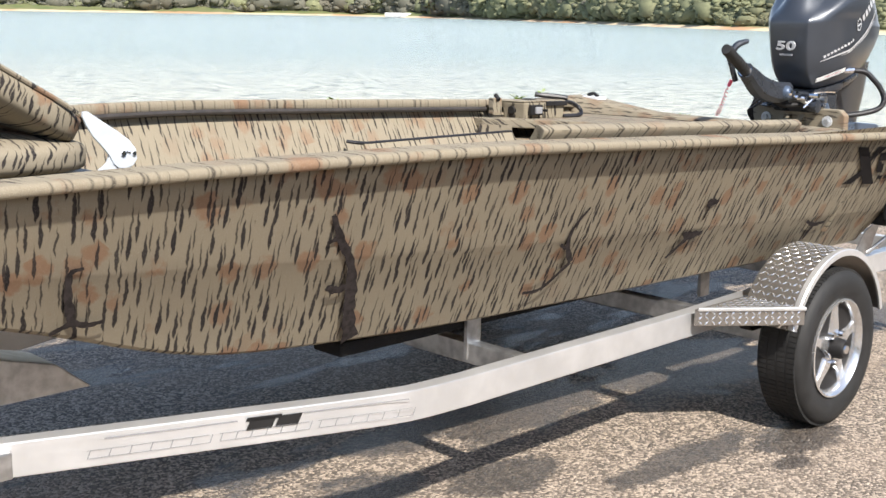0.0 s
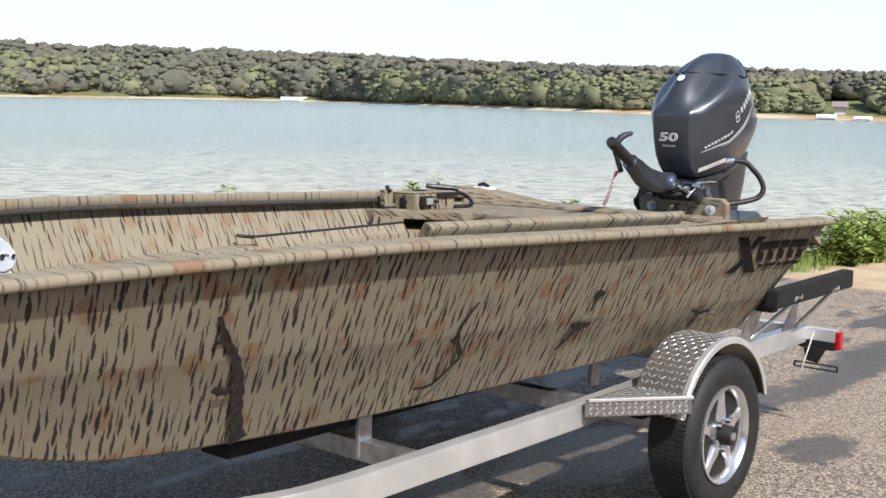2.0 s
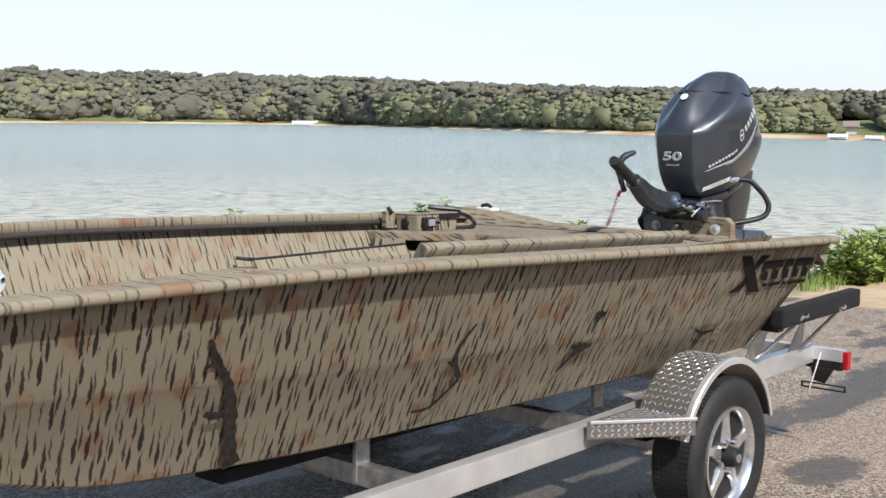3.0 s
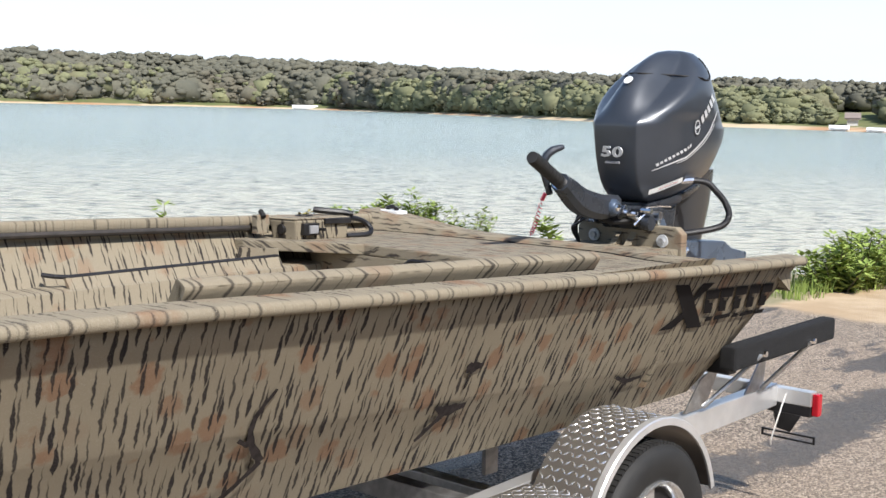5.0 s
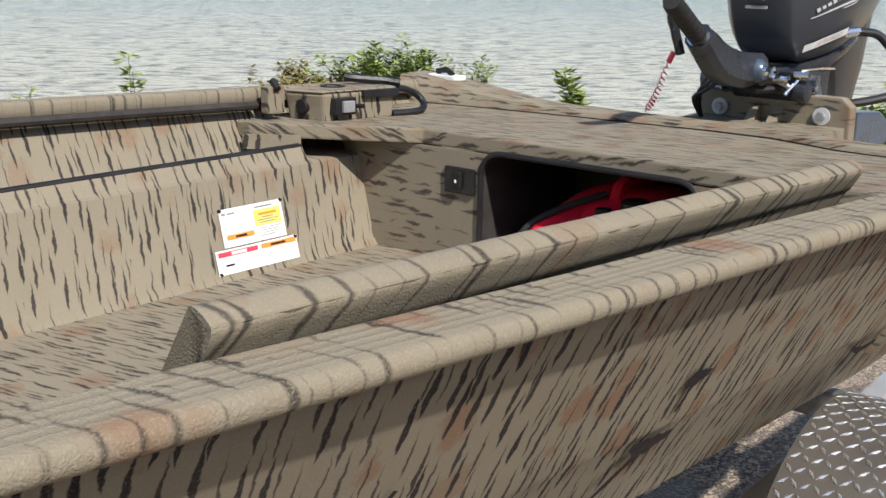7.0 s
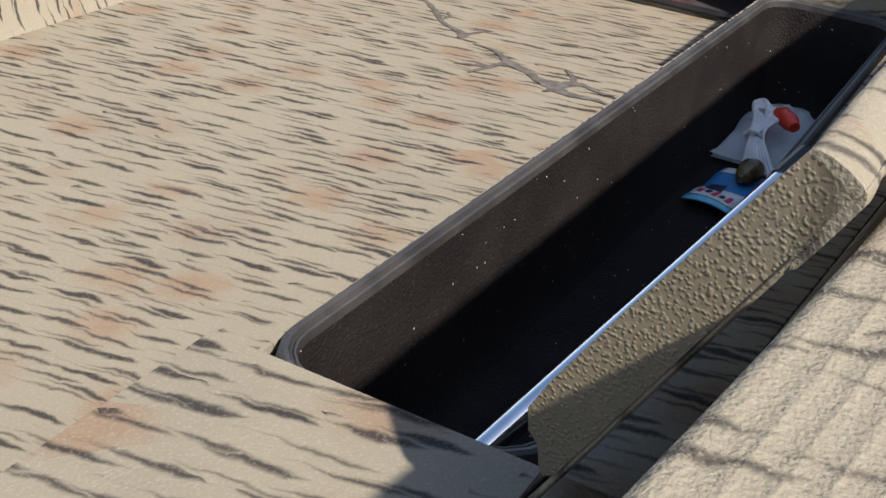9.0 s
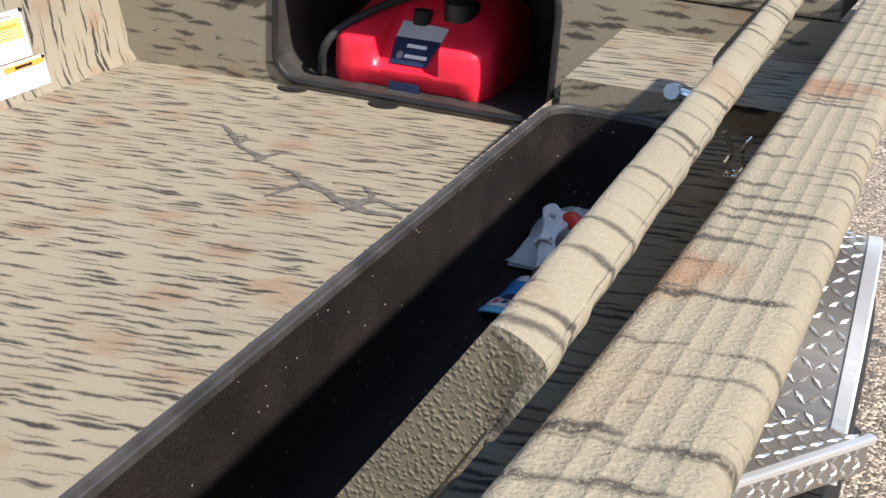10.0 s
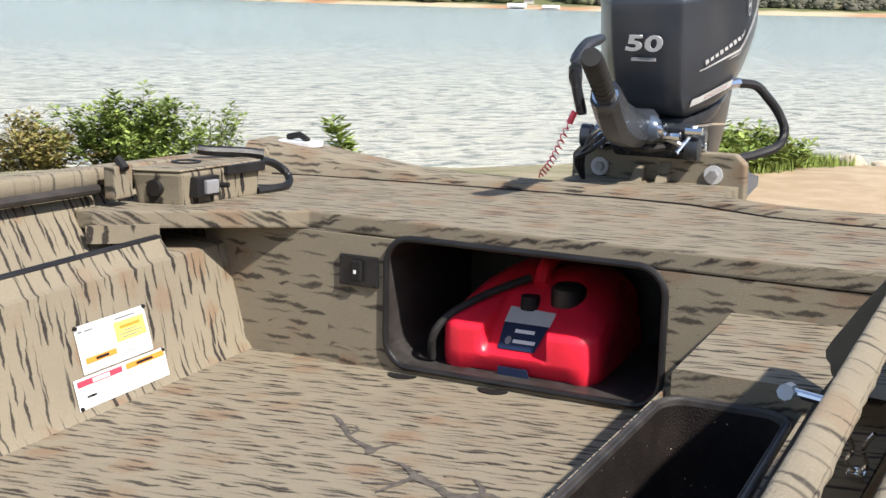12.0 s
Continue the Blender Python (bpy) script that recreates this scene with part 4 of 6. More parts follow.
part("strut_end", tube([(2.955, 2.2335, 1.0985), (2.985, 2.2225, 1.113)], 0.0125, 10), BLACK_PLASTIC, lid, "black strut end", True)
p = lid_point(0.755, 0.42, -0.004)
latch = part("latch", tube([p, p + Vector((0.0, 0.045, 0.006))], 0.006, 10), CHROME, lid, "chrome T latch", True)
part("latch_bar", tube([p + Vector((-0.026, 0.045, 0.012)), p + Vector((0.024, 0.047, 0.0))], 0.0105, 8), WHITE_METAL, latch, "pale latch bar", True)

# ---- labels, lettering bars and painted branches on the boat ----
def on_hull(x, z, off=0.009):
    return (x, side_y(x + 0.42 * max(0.0, x - 4.3) / 0.55 * max(0.0, 1.16 - z), z) - off, z)


def hull_patch(points, name, material, label=""):
    bm = bmesh.new()
    bm.faces.new([bm.verts.new(on_hull(x, z)) for x, z in points])
    return part(name, bm, material, boat, label)


def ribbon(points, surface, bm=None, wobble=0.18):
    """A painted stroke through (a, b, width) rows, laid on a surface."""
    line = smooth_line(points, 5)
    rows = []
    for i, p in enumerate(line):
        d = line[min(i + 1, len(line) - 1)] - line[max(i - 1, 0)]
        n = Vector((-d.y, d.x, 0)).normalized()
        w = p.z / 2 * (1 + wobble * math.sin(i * 2.1))
        rows.append([surface(p.x + n.x * w, p.y + n.y * w), surface(p.x, p.y), surface(p.x - n.x * w, p.y - n.y * w)])
    b = bmesh.new()
    quads(b, rows)
    return merged(bm, b)


def branch(strokes, surface, name="painted_branch", material=BRANCH):
    bm = bmesh.new()
    for s in strokes:
        ribbon(s, surface, bm)
    return part(name, bm, material, boat, "dark painted branch in the camouflage")


for strokes in (
    [[(1.852, 1.119, 0.011), (1.912, 1.038, 0.021), (1.962, 0.979, 0.021), (2.001, 0.895, 0.034), (2.026, 0.821, 0.034), (2.070, 0.731, 0.046)], [(1.868, 1.040, 0.011), (1.896, 1.050, 0.016), (1.924, 1.022, 0.014)], [(1.919, 0.910, 0.014), (1.954, 0.898, 0.023), (2.001, 0.909, 0.018)]],
    [[(2.773, 1.054, 0.009), (2.747, 0.989, 0.014), (2.762, 0.931, 0.016), (2.815, 0.869, 0.021)], [(2.815, 0.869, 0.016), (2.742, 0.789, 0.014), (2.668, 0.784, 0.009)], [(2.726, 0.939, 0.009), (2.762, 0.919, 0.011)]],
    [[(3.376, 1.021, 0.011), (3.396, 1.008, 0.032), (3.437, 1.010, 0.011)], [(3.402, 1.006, 0.011), (3.407, 0.946, 0.009)]],
    [[(3.335, 0.906, 0.009), (3.381, 0.891, 0.034), (3.447, 0.896, 0.014)], [(3.381, 0.891, 0.023), (3.315, 0.816, 0.014)]],
    [[(4.117, 0.865, 0.009), (4.189, 0.843, 0.016), (4.263, 0.846, 0.011)], [(4.189, 0.843, 0.016), (4.178, 0.783, 0.011)]],
    [[(1.267, 1.043, 0.007), (1.240, 1.032, 0.014), (1.249, 0.974, 0.018), (1.272, 0.904, 0.021)], [(1.272, 0.904, 0.018), (1.311, 0.894, 0.014), (1.345, 0.899, 0.009)], [(1.272, 0.904, 0.016), (1.228, 0.880, 0.011)]],
):
    branch(strokes, on_hull)


LIFT = itertools.count()


def on_floor(x, y):
    """On the floor, each stroke a hair above the one before."""
    return (x, y, FLOOR + 0.0012 + next(LIFT) * 1e-6)


branch([[(4.003, 3.178, 0.0043), (4.004, 3.158, 0.0087), (3.955, 3.107, 0.0123), (3.922, 3.079, 0.0087), (3.901, 3.042, 0.0116), (3.884, 3.012, 0.0217), (3.862, 3.012, 0.0087)], [(3.976, 3.097, 0.0043), (3.960, 3.084, 0.0080), (3.931, 3.084, 0.0058)], [(3.886, 3.012, 0.0145), (3.900, 3.005, 0.0087), (3.937, 2.985, 0.0043)]], on_floor, "painted_branch", FLOOR_BRANCH)
branch([[(3.854, 2.976, 0.0043), (3.849, 2.933, 0.0087), (3.822, 2.897, 0.0145), (3.810, 2.882, 0.0232), (3.791, 2.838, 0.0145), (3.771, 2.807, 0.0203), (3.765, 2.775, 0.0290), (3.795, 2.758, 0.0174), (3.799, 2.742, 0.0116), (3.786, 2.700, 0.0087), (3.790, 2.680, 0.0043)], [(3.815, 2.884, 0.0145), (3.754, 2.905, 0.0101), (3.721, 2.914, 0.0043)], [(3.745, 2.954, 0.0043), (3.758, 2.925, 0.0087), (3.772, 2.903, 0.0058)], [(3.847, 2.795, 0.0043), (3.821, 2.768, 0.0101), (3.795, 2.758, 0.0116)], [(3.768, 2.790, 0.010), (3.752, 2.768, 0.022), (3.745, 2.735, 0.018), (3.752, 2.700, 0.012), (3.745, 2.672, 0.005)], [(3.752, 2.768, 0.014), (3.728, 2.780, 0.006)]], on_floor, "painted_branch", FLOOR_BRANCH)

# emblem and word blocks near the stern
hull_patch([(4.140, 1.156), (4.222, 1.150), (4.466, 0.984), (4.372, 0.992)], "emblem_bar", DECAL, "dark emblem on the hull side")
hull_patch([(4.205, 1.004), (4.280, 1.001), (4.352, 1.062), (4.318, 1.078)], "emblem_bar", DECAL)
hull_patch([(4.292, 1.101), (4.312, 1.086), (4.372, 1.142), (4.300, 1.146)], "emblem_bar", DECAL)
for i, (x, hi) in enumerate(((4.350, 1.119), (4.440, 1.116), (4.540, 1.112), (4.640, 1.106), (4.738, 1.100))):
    lo = hi - 0.084
    for f0, f1, left, right in ((0.0, 0.46, 0.0, 0.052), (0.46, 0.60, 0.0, 0.030), (0.60, 1.0, 0.0, 0.082)):
        hull_patch([(x + left + (1 - f0) * 0.072, lo + 0.084 * f0), (x + right + (1 - f0) * 0.072, lo + 0.084 * f0 - 0.004), (x + right + (1 - f1) * 0.072, lo + 0.084 * f1 - 0.004), (x + left + (1 - f1) * 0.072, lo + 0.084 * f1)], "word_block", DECAL)
for i, w in enumerate((0.04, 0.11, 0.045, 0.095, 0.07)):
    x = 4.462 + sum((0.04, 0.11, 0.045, 0.095, 0.07)[:i]) + 0.016 * i
    z = 1.012 - 0.055 * (x - 4.45)
    hull_patch([(x, z - 0.008), (x + w, z - 0.009), (x + w - 0.006, z + 0.006), (x - 0.006, z + 0.007)], "word_bar", DECAL)


def on_wall(x, z, off=0.002):
    return (x, 3.575 + (z - 0.82) * 0.265 - off, z)


def wall_patch(x0, x1, z0, z1, name, material, parent, off, label=""):
    b = bmesh.new()
    quads(b, [[on_wall(x0, z0, off), on_wall(x1, z0, off)], [on_wall(x0, z1, off), on_wall(x1, z1, off)]])
    return part(name, b, material, parent, label)


notice = wall_patch(3.793, 3.997, 0.875, 0.965, "warning_label", WHITE_VINYL, boat, 0.003, "white capacity and warning label")
wall_patch(3.900, 3.988, 0.912, 0.950, "yellow_field", YELLOW, notice, 0.0045)
wall_patch(3.805, 3.892, 0.893, 0.904, "orange_field", ORANGE, notice, 0.0045)
wall_patch(3.800, 3.812, 0.952, 0.956, "text_bar", GREY_PRINT, notice, 0.0045)
wall_patch(3.818, 3.842, 0.952, 0.955, "text_bar", GREY_PRINT, notice, 0.0045)
wall_patch(3.905, 3.965, 0.955, 0.958, "text_bar", GREY_PRINT, notice, 0.0045)
wall_patch(3.832, 3.868, 0.896, 0.901, "text_bar", INK, notice, 0.0055)
wall_patch(3.914, 3.974, 0.936, 0.942, "text_bar", ORANGE, notice, 0.0055)
for i, (x0, x1) in enumerate(((3.925, 3.962), (3.908, 3.978), (3.915, 3.97))):
    wall_patch(x0, x1, 0.930 - i * 0.006, 0.932 - i * 0.006, "text_bar", GREY_PRINT, notice, 0.0055)
for i, (x0, x1) in enumerate(((3.905, 3.985), (3.912, 3.975), (3.92, 3.98), (3.91, 3.96))):
    wall_patch(x0, x1, 0.905 - i * 0.006, 0.9062 - i * 0.006, "text_bar", GREY_PRINT, notice, 0.0045)
lower = wall_patch(3.760, 4.026, 0.815, 0.872, "warning_label", WHITE_VINYL, boat, 0.004, "white warning label")
wall_patch(3.767, 3.893, 0.857, 0.868, "red_field", PINK, lower, 0.0055)
wall_patch(3.905, 4.021, 0.857, 0.868, "orange_field", ORANGE, lower, 0.0055)
wall_patch(3.808, 3.856, 0.859, 0.866, "text_bar", WHITE_VINYL, lower, 0.0065)
wall_patch(3.935, 3.985, 0.860, 0.865, "text_bar", INK, lower, 0.0065)
wall_patch(3.785, 3.812, 0.834, 0.838, "text_bar", INK, lower, 0.0055)
for i in range(4):
    wall_patch(3.91, 4.01 - 0.015 * (i % 2), 0.850 - i * 0.006, 0.8512 - i * 0.006, "text_bar", SILVER_PRINT, lower, 0.0055)
for x, z in ((3.796, 0.963), (3.995, 0.963), (3.766, 0.818), (4.021, 0.868)):
    part("rivet", lathe([(0.0, -0.005), (0.0035, -0.004), (0.0045, 0.002), (0.0, 0.002)], on_wall(x, z, 0.004), "y", 8), INK, boat)

# rod clip on the near inner side, cleat plate on the far gunwale
clip = thing("rod_clip", (3.70, 2.176, 0.982), "chrome spring clip standing on the side ledge", "clip")
for s in (-1, 1):
    part("clip_arm", tube(smooth_line([(3.700, 2.176, 0.988), (3.698, 2.176 + s * 0.013, 1.000), (3.698, 2.176 + s * 0.007, 1.017), (3.697, 2.176 + s * 0.010, 1.031), (3.692, 2.176 + s * 0.020, 1.048)], 4), 0.0036, 8), CHROME, clip, "", True)
part("clip_base", box(3.685, 3.715, 2.164, 2.188, 0.982, 0.990, 0.002), CHROME, clip)
plate = thing("nav_light_base", (4.88, 3.79, 1.19), "white plastic navigation light base on the gunwale", "light base")
part("base_plate", prism(rounded(4.852, 4.912, 3.725, 3.855, 0.026), "z", 1.189, 1.203, 0.003), WHITE_VINYL, plate)
part("socket_cap", tube([(4.872, 3.76, 1.206), (4.878, 3.79, 1.219), (4.885, 3.83, 1.210)], 0.009, 8), INK, plate, "black cap", True)

# switch box with cable on the far gunwale
control = thing("switch_box", (4.30, 3.68, 1.12), "camouflage control box with a rocker switch on the far gunwale", "control box")
def box_level(grow, z):
    """Outline of the control box, wider towards its top."""
    return [(x, y, z) for x, y in ((4.206 - grow, 3.790), (4.232 - grow * 0.6, 3.684 - grow * 0.3), (4.455 + grow * 0.3, 3.640 - grow * 0.3), (4.470 + grow * 0.3, 3.790))]


def box_face(x, off=0.0):
    """y of the box's side towards the cockpit."""
    return 3.680 - (x - 4.232) * 0.197 - off


bm = quads(bmesh.new(), [box_level(0.0, 1.124), box_level(0.012, 1.172), box_level(0.024, 1.204)], True, True)
bmesh.ops.recalc_face_normals(bm, faces=bm.faces)
part("box_body", bevelled(bm, 0.008, 2), CAMO_SIDE, control)
bm = quads(bmesh.new(), [box_level(0.026, 1.2045), box_level(0.026, 1.211)], True, True)
bmesh.ops.recalc_face_normals(bm, faces=bm.faces)
part("box_lid", bevelled(bm, 0.003, 1), CAMO_FLAT, control)


def on_box(x0, x1, z0, z1, near, far):
    return prism([(x0, box_face(x0, far)), (x1, box_face(x1, far)), (x1, box_face(x1, near)), (x0, box_face(x0, near))], "z", z0, z1, 0.003)


sw = part("switch_housing", on_box(4.246, 4.312, 1.146, 1.192, -0.01, 0.022), BLACK_PLASTIC, control, "black switch housing")
part("rocker", on_box(4.266, 4.302, 1.153, 1.184, 0.018, 0.030), GREY_PRINT, sw, "grey rocker")
part("toggle", tube([(4.322, box_face(4.322), 1.166), (4.330, box_face(4.33, 0.030), 1.167)], 0.006, 8), INK, control, "", True)
part("round_plug", lathe([(0.0, -0.006), (0.018, -0.006), (0.020, 0.008), (0.0, 0.008)], (4.207, 3.742, 1.168), "x", 20), BLACK_PLASTIC, control, "black round plug", True)
part("well_ring", lathe([(0.022, 0.0), (0.022, 0.004), (0.034, 0.004), (0.034, 0.0)], (4.325, 3.745, 1.210), "z", 24), INK, control)
part("clamp_bar", tube(smooth_line([(4.395, 3.765, 1.232), (4.415, 3.74, 1.228), (4.475, 3.69, 1.222), (4.505, 3.655, 1.216)], 4), 0.012, 8), BLACK_PLASTIC, control, "black clamp bar", True)
part("edge_strip", on_box(4.345, 4.462, 1.186, 1.208, -0.004, 0.014), BLACK_PLASTIC, control)
part("mount_bracket", box(4.115, 4.175, 3.775, 3.805, 1.150, 1.222, 0.004), CAMO_SIDE, control)
part("bracket_knob", tube([(4.14, 3.765, 1.215), (4.145, 3.79, 1.236)], 0.010, 8), INK, control, "", True)
part("cable", tube(smooth_line([(4.46, 3.665, 1.19), (4.52, 3.672, 1.198), (4.575, 3.665, 1.182), (4.595, 3.645, 1.155), (4.56, 3.628, 1.136), (4.46, 3.645, 1.134)], 5), 0.010, 8), BLACK_PLASTIC, control, "black cable loop", True)

# ---- fuel tank ----
tank = thing("fuel_tank", (4.5, 2.94, 0.815), "red plastic portable fuel tank in the stern compartment", "fuel tank")


TANK_LINE = [(4.372, 0.802), (4.358, 0.815), (4.353, 0.850), (4.353, 0.858), (4.3535, 0.862), (4.351, 0.902), (4.354, 0.914), (4.362, 0.922), (4.378, 0.928), (4.415, 0.943), (4.46, 0.968), (4.51, 0.994), (4.56, 1.006), (4.66, 1.006), (4.71, 0.992), (4.725, 0.96), (4.728, 0.82), (4.715, 0.802)]


def tank_bm():
    """Body lying across: upright foot, sloped shoulder, a hand recess pressed into the front."""
    rows = []
    ys = [2.758, 2.762, 2.775, 2.795, 2.82, 2.845, 2.862, 2.869, 2.879, 2.90, 2.95, 2.99, 3.004, 3.012, 3.03, 3.055, 3.08, 3.098, 3.108, 3.112]
    for y in ys:
        end = min(y - 2.758, 3.112 - y)
        round_in = 0.034 * (1 - min(1.0, end / 0.034)) ** 2
        row = []
        for x, z in TANK_LINE:
            dx, dz = x - 4.54, z - 0.90
            k = 1 - round_in / math.hypot(dx, dz) * 1.1
            px, pz = 4.54 + dx * k, 0.90 + dz * k
            if 2.866 < y < 3.008 and x < 4.48 and z > 0.86:
                px = max(px, 4.368 + (pz - 0.866) * 0.95)
            if 2.80 < y < 3.05 and z < 0.83 and x < 4.40:
                px += 0.012
            high = max(0.0, pz - 0.885) / 0.121
            row.append((px, 2.935 + (y - 2.935) * math.sqrt(1 - 0.66 * high ** 2), pz))
        rows.append(row)
    return quads(bmesh.new(), rows, True, True)


def tank_slope(y, z, off=0.003):
    """The label plane in the hand recess."""
    return (4.368 + (z - 0.866) * 0.95 - 1.2 * off, y, z)


def tank_patch(points, name, material, parent, label="", off=0.003):
    bm = bmesh.new()
    bm.faces.new([bm.verts.new(tank_slope(2.930 + (y - 2.917) * 0.92, 0.907 + (z - 0.907) * 0.9, off)) for y, z in points])
    return part(name, bm, material, parent, label)


part("tank_body", tank_bm(), RED_PLASTIC, tank, "", True, 60)
part("handle_bridge", tube(smooth_line([(4.50, 2.935, 0.985), (4.525, 2.935, 1.018), (4.60, 2.935, 1.028), (4.68, 2.935, 1.0)], 4), 0.018, 8), RED_PLASTIC, tank, "", True)
part("filler_cap", lathe([(0.0, -0.02), (0.038, -0.02), (0.038, 0.018), (0.028, 0.026), (0.0, 0.026)], (4.474, 2.862, 0.974), "z", 20), BLACK_PLASTIC, tank, "black filler cap", True)
part("fuel_gauge", lathe([(0.0, -0.015), (0.022, -0.015), (0.020, 0.014), (0.0, 0.014)], (4.452, 2.940, 0.956), "z", 16), INK, tank, "black fuel gauge", True)
tl = tank_patch([(2.880, 0.866), (2.970, 0.866), (2.974, 0.918), (2.864, 0.918)], "tank_label", NAVY, tank, "navy printed label")
tank_patch([(2.862, 0.918), (2.974, 0.918), (2.970, 0.950), (2.856, 0.946)], "label_head", SILVER_PRINT, tank, "silver label strip")
for y0, y1, z in ((2.892, 2.940, 0.900), (2.884, 2.938, 0.880)):
    tank_patch([(y0, z), (y1, z), (y1, z + 0.007), (y0, z + 0.007)], "text_bar", WHITE_VINYL, tl, "", 0.0045)
tank_patch([(2.95 + 0.008 * math.cos(a), 0.884 + 0.008 * math.sin(a)) for a in (math.pi * i / 5 for i in range(10))], "round_mark", GREY_PRINT, tl, "", 0.0045)
part("low_label", prism([(2.895, 0.806), (2.970, 0.806), (2.970, 0.836), (2.905, 0.836)], "x", 4.351, 4.354), NAVY, tank)
part("fuel_hose", tube(smooth_line([(4.49, 2.955, 1.000), (4.435, 3.03, 0.968), (4.375, 3.095, 0.925), (4.352, 3.122, 0.88), (4.365, 3.13, 0.826)], 5), 0.009, 8), RUBBER, tank, "black fuel hose", True)

# ---- loose things in the locker ----
def crumpled(x0, x1, y0, y1, z, high, seed, n=10):
    """A slack pouch: a lens-shaped sheet with creases."""
    rng = random.Random(seed)
    rows_top, rows_low = [], []
    for i in range(n + 1):
        u = i / n
        top, low = [], []
        for j in range(n + 1):
            v = j / n
            x, y = x0 + (x1 - x0) * u, y0 + (y1 - y0) * v
            swell = (math.sin(math.pi * u) * math.sin(math.pi * v)) ** 0.5 if 0 < i < n and 0 < j < n else 0.0
            top.append((x + rng.uniform(-0.004, 0.004), y + rng.uniform(-0.004, 0.004), z + high * swell * rng.uniform(0.7, 1.1) + 0.004))
            low.append((x, y, z - 0.002))
        rows_top.append(top)
        rows_low.append(low)
    bm = quads(bmesh.new(), rows_top)
    quads(bm, rows_low)
    return bm


pouch = thing("plastic_pouch", (3.76, 2.42, 0.812), "clear plastic bag with manuals and white cord in the locker", "plastic bag")
part("bag_skin", crumpled(3.640, 3.868, 2.352, 2.470, 0.812, 0.044, 3), BAG, pouch, "", True, 80)
part("papers", box(3.70, 3.845, 2.37, 2.445, 0.814, 0.824, 0.003), WHITE_VINYL, pouch, "folded white papers")
cord = thing("white_cord", (3.656, 2.417, 0.850), "bundle of white cord with a red plastic toggle", "cord")
for k in range(4):
    o = 0.0055 * k
    loop = smooth_line([(3.581 - o, 2.407 - 1.5 * o, 0.838), (3.611, 2.413 - 0.5 * o, 0.868), (3.676, 2.427 - o, 0.870), (3.739 - 1.4 * o, 2.446 - 0.4 * o, 0.868), (3.748 - 1.6 * o, 2.432 - o, 0.872), (3.686, 2.413 - o, 0.873), (3.614, 2.406 - 0.5 * o, 0.871), (3.571 - o, 2.382 - 1.6 * o, 0.836)], 5)
    part("cord_loop", tube(loop, 0.0034, 7), ROPE, cord, "", True)
wrap = [(3.608 + 0.004 * i / 12 - 0.002, 2.408 + 0.013 * math.cos(i * 1.05), 0.869 + 0.010 * math.sin(i * 1.05)) for i in range(25)]
part("cord_wrap", tube(wrap, 0.0034, 7), ROPE, cord, "cord wound round the bundle", True)
part("cord_ring", tube([(3.711 + 0.010 * math.cos(i * 0.7), 2.408 + 0.012 * math.sin(i * 0.7), 0.874) for i in range(10)], 0.0034, 7), ROPE, cord, "", True)
part("red_toggle", tube([(3.708, 2.404, 0.874), (3.698, 2.394, 0.876), (3.681, 2.377, 0.875), (3.670, 2.368, 0.873)], [0.008, 0.013, 0.013, 0.008], 12), RED_CAP, cord, "red toggle", True)
packet = thing("blue_packet", (3.528, 2.410, 0.812), "blue and white printed packet lying in the locker", "packet")


def packet_field(u0, u1, v0, v1, lift, name, material, label=""):
    """A crinkled field of the packet between shares of its length and width."""
    rows = []
    for i in range(9):
        u = u0 + (u1 - u0) * i / 8
        row = []
        for j in range(7):
            v = v0 + (v1 - v0) * j / 6
            x = 3.465 + 0.135 * u - 0.006 * v
            y = 2.452 - 0.066 * v - 0.016 * u
            row.append((x, y, 0.812 + lift + 0.004 * math.sin(9 * u + 3 * v) * math.sin(math.pi * u) + 0.005 * math.sin(math.pi * v)))
        rows.append(row)
    ob = part(name, quads(bmesh.new(), rows), material, packet, label, True)
    mod = ob.modifiers.new("foil", "SOLIDIFY")
    mod.thickness, mod.offset = 0.0008, 1.0


packet_field(0, 1, 0, 1, 0.003, "packet_card", BLUE)
packet_field(0.0, 0.10, 0, 1, 0.0045, "packet_hem", PALE_BLUE, "pale blue hem")
packet_field(0.12, 0.42, 0.05, 0.96, 0.0045, "packet_window", WHITE_VINYL, "white printed field")
packet_field(0.36, 0.50, 0.16, 0.5, 0.006, "print_block", NAVY, "navy print")
packet_field(0.80, 0.98, 0.08, 0.42, 0.0045, "print_block", WHITE_VINYL, "white print")
for k in range(5):
    packet_field(0.17 + 0.03 * (k % 2), 0.28 + 0.03 * (k % 3), 0.14 + 0.15 * k, 0.23 + 0.15 * k, 0.006, "text_bar", NAVY if k % 2 else PINK)
part("packet_shell", tube(smooth_line([(3.533, 2.398, 0.834), (3.558, 2.391, 0.840), (3.588, 2.384, 0.834)], 3), [0.006, 0.012, 0.016, 0.018, 0.016, 0.012, 0.006], 12), AMBER, packet, "brown glossy blister", True)

# ---- folding boat seat ----
seat = thing("folding_chair", (1.42, 2.93, 0.975), "camouflage padded boat seat with its back folded down", "seat")


